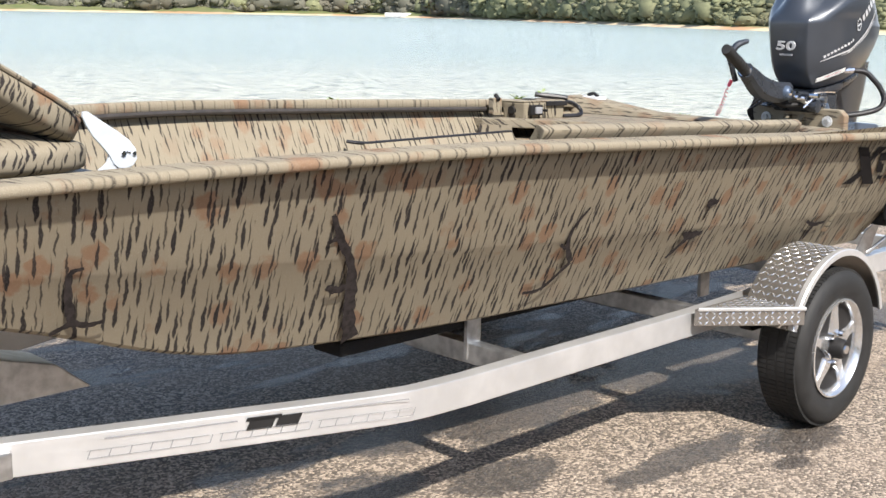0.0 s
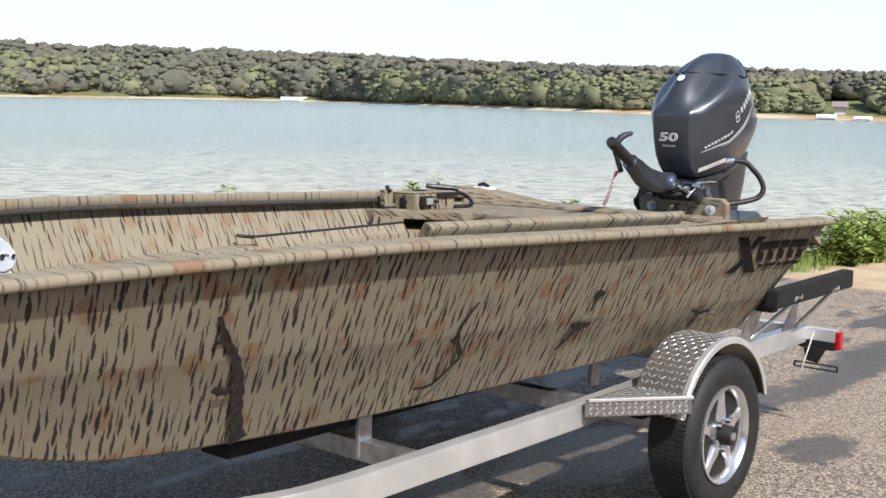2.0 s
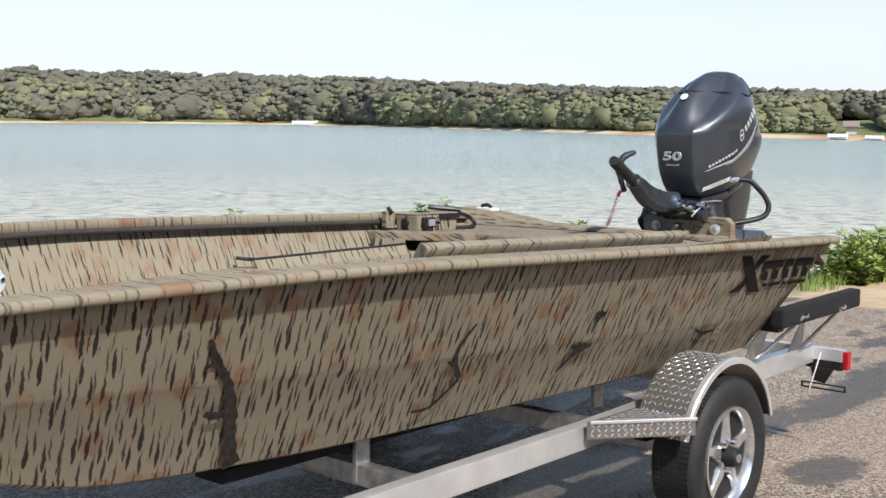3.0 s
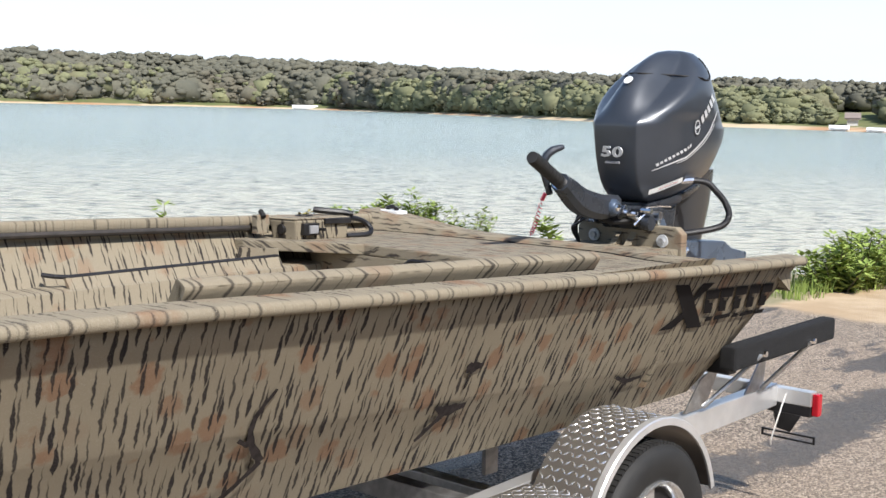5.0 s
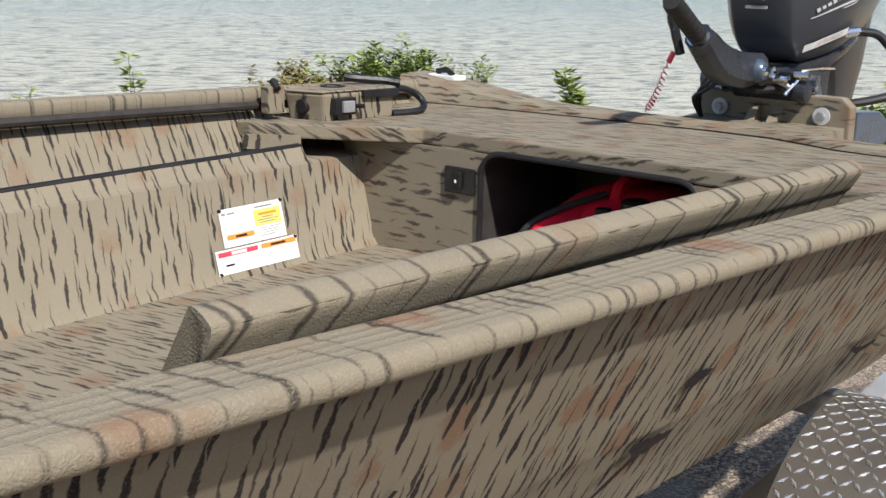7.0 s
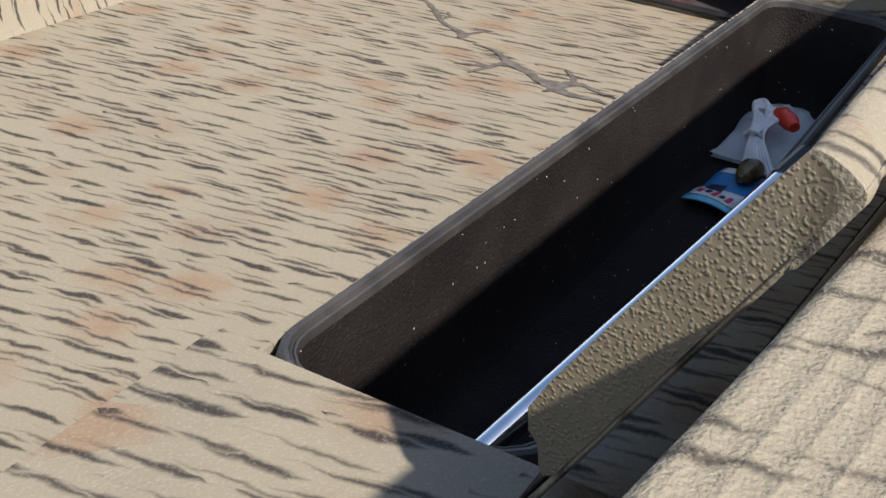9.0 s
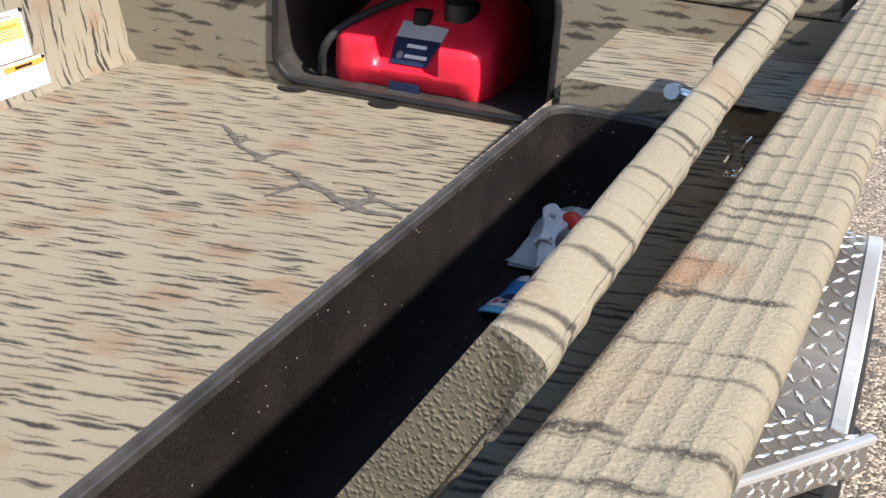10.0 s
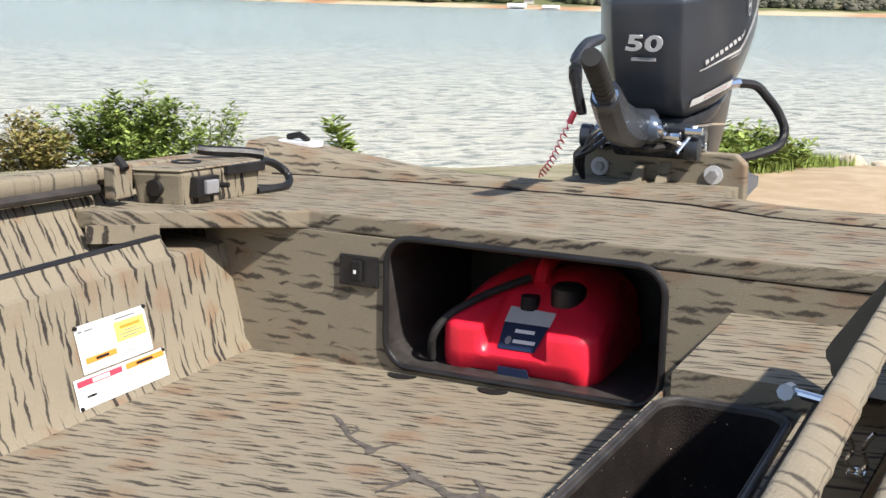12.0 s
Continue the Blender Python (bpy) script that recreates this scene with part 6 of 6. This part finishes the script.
part("cowl_skirt", quads(bmesh.new(), skirt_rows, True, True), COWL_DARK, motor, "charcoal lower pan", True, 40)
dot = Vector((5.370, MC, 1.766))
nrm = Vector((-0.72, 0, 0.69)).normalized()
bm = bmesh.new()
bmesh.ops.create_circle(bm, cap_ends=True, segments=24, radius=0.020, matrix=Matrix.Translation(dot + nrm * 0.004) @ nrm.to_track_quat("Z", "Y").to_matrix().to_4x4())
part("round_badge", bm, WHITE_VINYL, upper, "small white round badge")


def text_part(words, size, matrix, material, parent, name, label="", depth=0.001, shear=0.0):
    """Raised letters in the built-in font."""
    cu = bpy.data.curves.new(name, "FONT")
    cu.body, cu.size, cu.extrude, cu.align_x, cu.align_y, cu.shear = words, size, depth, "CENTER", "CENTER", shear
    cu.resolution_u = 3
    cu.offset = 0.0022 * size / 0.08
    tmp = new("tmp", cu)
    bpy.context.view_layer.update()
    mesh = bpy.data.meshes.new_from_object(tmp.evaluated_get(bpy.context.evaluated_depsgraph_get()))
    bpy.data.objects.remove(tmp)
    bpy.data.curves.remove(cu)
    bm = bmesh.new()
    bm.from_mesh(mesh)
    bpy.data.meshes.remove(mesh)
    bmesh.ops.remove_doubles(bm, verts=bm.verts, dist=1e-5)
    bmesh.ops.transform(bm, matrix=matrix, verts=bm.verts)
    return part(name, bm, material, parent, label)


def facing(at, right, up):
    r, u = Vector(right).normalized(), Vector(up)
    n = r.cross(u).normalized()
    u = n.cross(r)
    m = Matrix((r, u, n)).transposed().to_4x4()
    return Matrix.Translation(at) @ m


for digit, shift in (("5", 0.026), ("0", -0.026)):
    text_part(digit, 0.058, facing((5.262, MC + shift, 1.478), (0, -1, 0), (-0.16, 0, 1)) @ Matrix.Diagonal((1.7, 1, 1, 1)), SILVER_PRINT, lower, "power_digit", "silver number on the cowling", 0.003, 0.10)
part("cowl_mark", prism([(MC - 0.033, 1.433), (MC + 0.033, 1.433), (MC + 0.033, 1.442), (MC - 0.033, 1.442)], "x", 5.270, 5.278), GREY_PRINT, lower)


def cowl_side(x, z, off=0.0045):
    """Near face of the cowling at x, z."""
    level = z
    for _ in range(6):
        line = cowl_level(level)
        level = z - line[9] * (x - line[1])
    line = cowl_level(level)
    _, xf, xr, hr, xs, hs, xb, hb, xk, _ = line
    xm, hm = flank_point(line)
    xn, hn = xb - 0.4 * (xb - xs), hs - 0.25 * (hs - hb)
    half = float(np.interp(x, (xr, xm, xs, xn, xb, xk), (hr, hm, hs, hn, hb, hb * 0.3)))
    return (x, MC - half - off, z)


def cowl_stroke(points, name, material):
    return part(name, ribbon(points, cowl_side, None, 0.0), material, lower)


cowl_stroke([(5.36, 1.408, 0.003), (5.44, 1.440, 0.006), (5.54, 1.480, 0.008), (5.64, 1.534, 0.009), (5.715, 1.600, 0.008), (5.75, 1.665, 0.004)], "swoosh_stripe", SILVER_PRINT)
cowl_stroke([(5.46, 1.438, 0.002), (5.56, 1.478, 0.004), (5.66, 1.532, 0.005), (5.735, 1.60, 0.003)], "swoosh_stripe", SILVER_PRINT)
for i in range(10):
    x = 5.372 + i * 0.0165
    z = 1.430 + i * 0.0086
    cowl_stroke([(x, z, 0.010 if i % 3 else 0.014), (x + 0.011, z + 0.006, 0.010)], "word_block", SILVER_PRINT)
ring = [(5.575 + 0.021 * math.cos(a), 1.584 + 0.027 * math.sin(a), 0.006) for a in (2 * math.pi * i / 12 for i in range(13))]
cowl_stroke(ring, "round_emblem", SILVER_PRINT)
cowl_stroke([(5.562, 1.578, 0.010), (5.590, 1.590, 0.010)], "round_emblem", SILVER_PRINT)
for i in range(5):
    x = 5.607 + i * 0.022
    cowl_stroke([(x, 1.612 + i * 0.021, 0.036), (x + 0.014, 1.626 + i * 0.021, 0.036)], "word_block", SILVER_PRINT)
cowl_stroke([(5.385, 1.318, 0.024), (5.44, 1.342, 0.024), (5.51, 1.372, 0.023)], "caution_label", WHITE_VINYL)
for k in range(3):
    cowl_stroke([(5.40, 1.331 - 0.006 * k, 0.0018), (5.49, 1.370 - 0.006 * k, 0.0018)], "caution_print", PINK if k == 1 else GREY_PRINT)

part("leg", quads(bmesh.new(), [cowl_ring(*r) for r in ((0.70, 5.60, 5.90, 0.05, 0.4), (0.95, 5.60, 5.97, 0.075, 0.4), (1.12, 5.57, 6.01, 0.10, 0.5), (1.24, 5.50, 6.03, 0.125, 0.6), (1.40, 5.50, 6.03, 0.145, 0.6))], True, True), LEG, motor, "dark grey motor leg", True, 30)
part("swivel_bracket", prism([(5.40, 1.23), (5.50, 1.23), (5.56, 0.98), (5.44, 0.86), (5.43, 1.05)], "y", MY - 0.075, MY + 0.055, 0.008), LEG_BLUE, motor, "blue-grey swivel bracket")
for y in (MY - 0.145, MY + 0.12):
    part("clamp_bracket", prism([(5.345, 1.19), (5.395, 1.215), (5.47, 1.21), (5.60, 1.03), (5.68, 0.97), (5.66, 0.93), (5.46, 0.92), (5.435, 1.0), (5.435, 1.185), (5.35, 1.18)], "y", y - 0.014, y + 0.014, 0.006), LEG_BLUE, motor, "blue-grey clamp bracket")
    part("clamp_bolt", tube([(5.40, y - 0.03, 1.20), (5.40, y + 0.03, 1.20)], 0.013, 8), CHROME, motor, "", True)
    part("clamp_pad", lathe([(0, -0.016), (0.032, -0.014), (0.034, 0.012), (0, 0.016)], (5.36, y + 0.035, 1.215), "y", 20), COWL_DARK, motor, "", True)
part("anti_splash_plate", prism([(5.50, 1.12), (5.80, 1.10), (5.98, 1.085), (6.05, 1.05), (6.20, 1.02), (6.19, 0.985), (5.80, 0.95), (5.50, 0.98)], "y", MY - 0.17, MY - 0.10, 0.008), LEG_BLUE, motor, "blue-grey splash plate")
part("tilt_ram", tube([(5.50, MY - 0.185, 1.01), (5.62, MY - 0.18, 1.075)], 0.014, 10), CHROME, motor, "chrome tilt ram", True)
part("tilt_tube", tube([(5.42, MY - 0.17, 1.225), (5.42, MY + 0.15, 1.225)], 0.017, 12), MATT_STEEL, motor, "", True)
part("steering_plate", box(5.22, 5.50, MC - 0.06, MC + 0.06, 1.232, 1.262, 0.006), COWL_DARK, motor)
part("swivel_block", prism([(5.33, 1.255), (5.62, 1.262), (5.60, 1.12), (5.46, 1.10), (5.36, 1.185)], "y", MC - 0.105, MC + 0.105, 0.010), COWL_DARK, motor, "charcoal swivel block under the cowling")
part("carry_handle", tube(smooth_line([(5.335, MC - 0.105, 1.205), (5.325, MC - 0.075, 1.222), (5.322, MC - 0.035, 1.226), (5.335, MC - 0.005, 1.214)], 4), 0.009, 8), MATT_STEEL, motor, "pale metal front handle", True)
part("tilt_knob", lathe([(0.0, -0.020), (0.030, -0.018), (0.034, 0.0), (0.030, 0.018), (0.0, 0.020)], (5.352, MC - 0.128, 1.198), "y", 18), COWL_DARK, motor, "round clamp knob", True)
for i, (x, y, z, r) in enumerate(((5.27, MY - 0.07, 1.255, 0.018), (5.31, MY - 0.10, 1.235, 0.012), (5.24, MY + 0.045, 1.24, 0.014), (5.33, MY - 0.155, 1.25, 0.012), (5.30, MY + 0.08, 1.22, 0.016))):
    part("pivot_bolt", tube([(x, y - 0.025, z), (x, y + 0.02, z)], r, 8), CHROME, motor, "", True)
part("tilt_lever", bar([(5.33, MY - 0.15, 1.262), (5.37, MY - 0.19, 1.268), (5.42, MY - 0.21, 1.266)], 0.018, 0.006), CHROME, motor)
part("shift_link", tube([(5.30, MY - 0.12, 1.19), (5.36, MY - 0.16, 1.26)], 0.006, 8), CHROME, motor, "", True)
part("linkage", tube(smooth_line([(5.22, MY + 0.0, 1.22), (5.27, MY - 0.04, 1.20), (5.33, MY - 0.09, 1.205)], 3), 0.012, 8), INK, motor, "", True)
for k in range(3):
    part("wire", tube(smooth_line([(5.30, MY + 0.05 - 0.02 * k, 1.27), (5.24, MY + 0.10, 1.23 - 0.02 * k), (5.26, MY + 0.13 + 0.01 * k, 1.16), (5.30, MY + 0.14, 1.10)], 4), 0.0065, 6), BLACK_PLASTIC, motor, "", True)

arm_line = smooth_line([(5.27, MC - 0.012, 1.268), (5.17, MC - 0.012, 1.272), (5.04, MC - 0.012, 1.303), (4.93, MC - 0.022, 1.352), (4.87, MC - 0.030, 1.374)], 5)
rows = []
for i, p in enumerate(arm_line):
    d = (arm_line[min(i + 1, len(arm_line) - 1)] - arm_line[max(i - 1, 0)]).normalized()
    side = d.cross(Vector((0, 0, 1))).normalized()
    top = side.cross(d)
    f = i / (len(arm_line) - 1)
    w, h = 0.040 - 0.006 * f, 0.040 + 0.012 * math.sin(math.pi * min(1.0, f * 1.15)) - 0.008 * f
    rows.append([p + side * w * u + top * h * v - top * 0.010 * math.sin(math.pi * f) for u, v in ((1, 0.55), (0.6, 1), (-0.6, 1), (-1, 0.55), (-1, -0.6), (-0.55, -1.05), (0.55, -1.05), (1, -0.6))])
tiller = part("tiller_arm", quads(bmesh.new(), rows, True, True), COWL_DARK, motor, "charcoal moulded tiller arm", True, 30)
part("tiller_pivot", lathe([(0, -0.060), (0.024, -0.058), (0.034, -0.045), (0.036, 0.045), (0.024, 0.055), (0, 0.055)], (5.215, MC - 0.012, 1.262), "y", 20), LEG_BLUE, tiller, "grey tiller pivot", True, 40)
part("pivot_cap", lathe([(0, -0.068), (0.013, -0.066), (0.015, -0.058), (0, -0.058)], (5.215, MC - 0.012, 1.262), "y", 14), CHROME, tiller, "", True)
part("grip", tube([(4.875, MC - 0.030, 1.370), (4.82, MC - 0.040, 1.393), (4.74, MC - 0.054, 1.426), (4.65, MC - 0.069, 1.464), (4.634, MC - 0.072, 1.471)], [0.025, 0.024, 0.0245, 0.026, 0.022], 14), RUBBER, tiller, "black ribbed grip", True)
for k in range(7):
    p = Vector((4.85, MC - 0.034, 1.381)).lerp(Vector((4.67, MC - 0.066, 1.456)), k / 6)
    d = Vector((-0.18, -0.032, 0.075)).normalized() * 0.004
    part("grip_ring", tube([p - d, p + d], 0.0262, 14), RUBBER, tiller, "", True)
part("collar", tube([(4.885, MC - 0.028, 1.366), (4.868, MC - 0.031, 1.374)], 0.032, 14), CHROME, tiller, "", True)
part("shift_lever", tube(smooth_line([(4.905, MC + 0.038, 1.322), (4.875, MC + 0.044, 1.39), (4.862, MC + 0.042, 1.445), (4.885, MC + 0.026, 1.485), (4.93, MC + 0.0, 1.503)], 4), [0.013] * 5 + [0.017] * 5 + [0.016] * 4 + [0.013] * 2 + [0.009], 10), COWL_DARK, tiller, "curved shift lever", True)
part("kill_switch", tube([(4.895, MC + 0.052, 1.325), (4.89, MC + 0.064, 1.296)], 0.008, 8), PINK, tiller, "red stop switch", True)
coil = []
for i in range(121):
    f = i / 120
    base = Vector((4.89, MC + 0.064, 1.298)).lerp(Vector((4.962, 3.128, 1.147)), f)
    base.z -= 0.018 * math.sin(math.pi * f)
    coil.append(base + Vector((math.cos(f * 75), math.sin(f * 75) * 0.7, math.sin(f * 75) * 0.7)) * (0.0085 * min(1, 8 * f, 8 * (1 - f))))
part("lanyard", tube(coil, 0.0018, 5), PINK, motor, "red coiled stop lanyard", True)
part("fuel_hose", tube(smooth_line([(5.59, 2.775, 1.366), (5.64, 2.735, 1.358), (5.665, 2.705, 1.325), (5.690, 2.675, 1.28), (5.695, 2.655, 1.23), (5.675, 2.663, 1.19), (5.64, 2.70, 1.168), (5.56, 2.765, 1.152), (5.48, 2.83, 1.148)], 5), 0.0135, 10), BLACK_PLASTIC, motor, "black fuel hose loop", True)
part("hose_elbow", tube([(5.54, 2.805, 1.362), (5.592, 2.774, 1.367)], 0.014, 8), CHROME, motor, "", True)

# ---- far buildings ----
def far_spot(bearing, over):
    r = curve_at([(b, d) for b, d, h in FAR_SHORE], bearing) + over
    return r * math.cos(radians(bearing)), r * math.sin(radians(bearing))


def shed(name, bearing, over, width, deep, wall, roof, wall_mat, roof_mat, label, category, lift=0.0):
    x, y = far_spot(bearing, over)
    z = max(land_height(x, y), WATER_Z) + lift
    ob = thing(name, (x, y, z), label, category)
    a = radians(bearing)
    r, d = Vector((-math.sin(a), math.cos(a), 0)), Vector((math.cos(a), math.sin(a), 0))
    o = Vector((x, y, z))
    bm = bmesh.new()
    quads(bm, [[o + r * sx * width / 2 + d * sy * deep / 2 + Vector((0, 0, h)) for sx, sy in ((-1, -1), (1, -1), (1, 1), (-1, 1))] for h in (-0.5, wall)], True, True)
    part("wall", bm, wall_mat, ob)
    bm = bmesh.new()
    w, g = width / 2 + 0.5, deep / 2 + 0.5
    quads(bm, [[o + r * s * w + d * e * g + Vector((0, 0, wall + h)) for e, h in ((-1, -0.1), (0, roof), (1, -0.1))] for s in (-1, 1)])
    quads(bm, [[o + r * s * w + d * e * g + Vector((0, 0, wall + h - 0.25)) for e, h in ((-1, -0.1), (0, roof), (1, -0.1))] for s in (-1, 1)])
    part("roof", bm, roof_mat, ob)
    return ob


HOUSE_WALL = plain("house_paint", (0.55, 0.52, 0.48), 0.7)
HOUSE_ROOF = plain("shingle_grey", (0.22, 0.18, 0.16), 0.8)
shed("boat_house", 47.0, -2, 10.5, 6, 0.6, 1.3, INK, WHITE_VINYL, "low white-roofed boat house at the far shore", "boat house")
shed("lake_house", 22.1, 14, 2.0, 3, 1.5, 1.0, HOUSE_WALL, HOUSE_ROOF, "white house among trees on the far shore", "house")
shed("boat_dock", 22.65, 1, 2.6, 3, 0.5, 0.5, GREY_PRINT, WHITE_VINYL, "pale covered dock on the far shore", "dock")
shed("boat_dock", 21.1, 1, 2.2, 3, 0.4, 0.4, GREY_PRINT, WHITE_VINYL, "pale covered dock on the far shore", "dock")

# ---- plants and stones on the near bank ----
def leaf_faces(bm, at, way, size, wide, fold):
    """One folded leaf of four triangles."""
    side = way.cross(Vector((0, 0, 1)))
    side = side.normalized() if side.length > 1e-3 else Vector((1, 0, 0))
    up = side.cross(way)
    a, b = bm.verts.new(at), bm.verts.new(at + way * size)
    m = bm.verts.new(at + way * size * 0.5 - up * size * fold)
    l, r = bm.verts.new(at + way * size * 0.45 + side * size * wide), bm.verts.new(at + way * size * 0.45 - side * size * wide)
    for f in ((a, l, m), (l, b, m), (a, m, r), (m, b, r)):
        bm.faces.new(f)


def make_bush(name, at, stems, high, spread, leaves, size, material, label, lean=(0, 0), seed=1, category="bush"):
    rng = random.Random(seed)
    ob = thing(name, at, label, category)
    wood, leaf = bmesh.new(), bmesh.new()
    base = Vector(at)
    for s in range(stems):
        a = rng.uniform(0, 2 * math.pi)
        out = Vector((math.cos(a), math.sin(a), 0)) * spread * rng.uniform(0.15, 1.0)
        h = high * rng.uniform(0.45, 1.0) * (1 - 0.35 * out.length / max(spread, 1e-3))
        tip = base + out + Vector((lean[0] * h, lean[1] * h, h))
        start = base + out * 0.25 + Vector((0, 0, -0.05))
        line = smooth_line([start, start.lerp(tip, 0.5) + Vector((rng.uniform(-1, 1), rng.uniform(-1, 1), 0.4)) * 0.06 * h, tip], 3)
        tube(line, [0.006 * (1 - 0.7 * i / len(line)) for i in range(len(line))], 5, wood)
        for n in range(leaves):
            f = rng.uniform(0.15, 1.0) ** 0.8
            k = min(len(line) - 2, int(f * (len(line) - 1)))
            p = line[k].lerp(line[k + 1], f * (len(line) - 1) - k)
            b = rng.uniform(0, 2 * math.pi)
            way = Vector((math.cos(b), math.sin(b), rng.uniform(-0.35, 0.7))).normalized()
            leaf_faces(leaf, p + way * rng.uniform(0, 0.045), way, size * rng.uniform(0.6, 1.3), 0.24, 0.10)
    part("branchwork", wood, STEM, ob)
    part("crown", leaf, material, ob)
    return ob


def ground_at(x, y):
    return (x, y, land_height(x, y))


LEAVES = woods_paint("bush_leaves", (0.13, 0.19, 0.045), (0.34, 0.42, 0.12))
LEAVES_DRY = woods_paint("bronze_leaves", (0.21, 0.15, 0.065), (0.34, 0.33, 0.11))
make_bush("bush", ground_at(12.8, 11.0), 85, 1.06, 1.00, 70, 0.095, LEAVES, "leafy green bush on the bank", seed=3)
make_bush("bush", ground_at(12.0, 11.75), 55, 0.78, 0.85, 60, 0.085, LEAVES_DRY, "bronze-green bush on the bank", seed=5)
make_bush("bush", ground_at(13.4, 10.45), 26, 0.95, 0.65, 50, 0.075, LEAVES, "thin green bush on the bank", seed=8)
make_bush("weed", ground_at(10.6, 6.95), 3, 0.66, 0.05, 80, 0.11, LEAVES, "single leafy weed stalk on the bank", (-0.28, 0.1), 11, "weed")
make_bush("weed", ground_at(7.6, 9.0), 2, 1.0, 0.06, 46, 0.09, LEAVES, "leafy weed stalk on the bank", (0.05, 0.05), 12, "weed")
make_bush("weed", ground_at(7.0, 9.4), 4, 0.5, 0.25, 24, 0.06, LEAVES, "small weed on the bank", (0, 0), 13, "weed")
for n, (x, y, h, s) in enumerate(((11.2, 4.45, 0.46, 0.35), (11.7, 4.45, 0.60, 0.42), (12.3, 4.4, 0.58, 0.45), (13.1, 4.3, 0.52, 0.45), (13.9, 4.2, 0.42, 0.45))):
    make_bush("bush", ground_at(x, y), 30, h, s, 44, 0.085, LEAVES, "bright green bush beside the sandy ramp", seed=20 + n)


def make_grass(name, spots, count, high, label, seed):
    rng = random.Random(seed)
    bm = bmesh.new()
    for cx, cy, r in spots:
        for i in range(count):
            a, d = rng.uniform(0, 6.28), r * math.sqrt(rng.random())
            x, y = cx + d * math.cos(a), cy + d * math.sin(a)
            p = Vector((x, y, land_height(x, y) - 0.01))
            h = high * rng.uniform(0.4, 1.1)
            lean = Vector((rng.uniform(-1, 1), rng.uniform(-1, 1), 0)) * 0.35 * h
            w = Vector((math.cos(a * 3), math.sin(a * 3), 0)) * 0.006
            v = [bm.verts.new(q) for q in (p - w, p + w, p + lean * 0.4 + w * 0.7 + Vector((0, 0, h * 0.6)), p + lean * 0.4 - w * 0.7 + Vector((0, 0, h * 0.6)), p + lean + Vector((0, 0, h)))]
            bm.faces.new((v[0], v[1], v[2], v[3]))
            bm.faces.new((v[3], v[2], v[4]))
    return solid(name, bm, LEAVES, label, "grass", "stuff")


make_grass("bank_grass", [(10.6 + 0.4 * i, 4.65 - 0.05 * i + 0.12 * math.sin(i * 1.7), 0.32) for i in range(14)] + [(15.0 + 0.5 * i, 4.2, 0.35) for i in range(3)], 150, 0.17, "long green grass along the bank", 6)
make_grass("bank_grass", [(18.0 + 0.5 * i, 4.6 + 0.2 * math.sin(i), 0.5) for i in range(7)], 45, 0.16, "grass tufts at the far edge of the sand", 7)
rng = random.Random(9)
for n in range(9):
    x, y = (22.5 + rng.uniform(-0.5, 0.4), 5.0 - n * 0.5)
    bm = bmesh.new()
    bmesh.ops.create_icosphere(bm, subdivisions=2, radius=1.0)
    s = rng.uniform(0.08, 0.22)
    for v in bm.verts:
        v.co = Vector((v.co.x * s * 1.5, v.co.y * s * 1.2, v.co.z * s * 0.7)) * (1 + 0.35 * noise.noise(v.co * 1.7 + Vector((n, 0, 0)))) + Vector(ground_at(x, y)) + Vector((0, 0, s * 0.3))
    solid("shore_rock", bm, ROCK, "pale weathered rock at the waterline", "rock", "", True, "shore rocks")
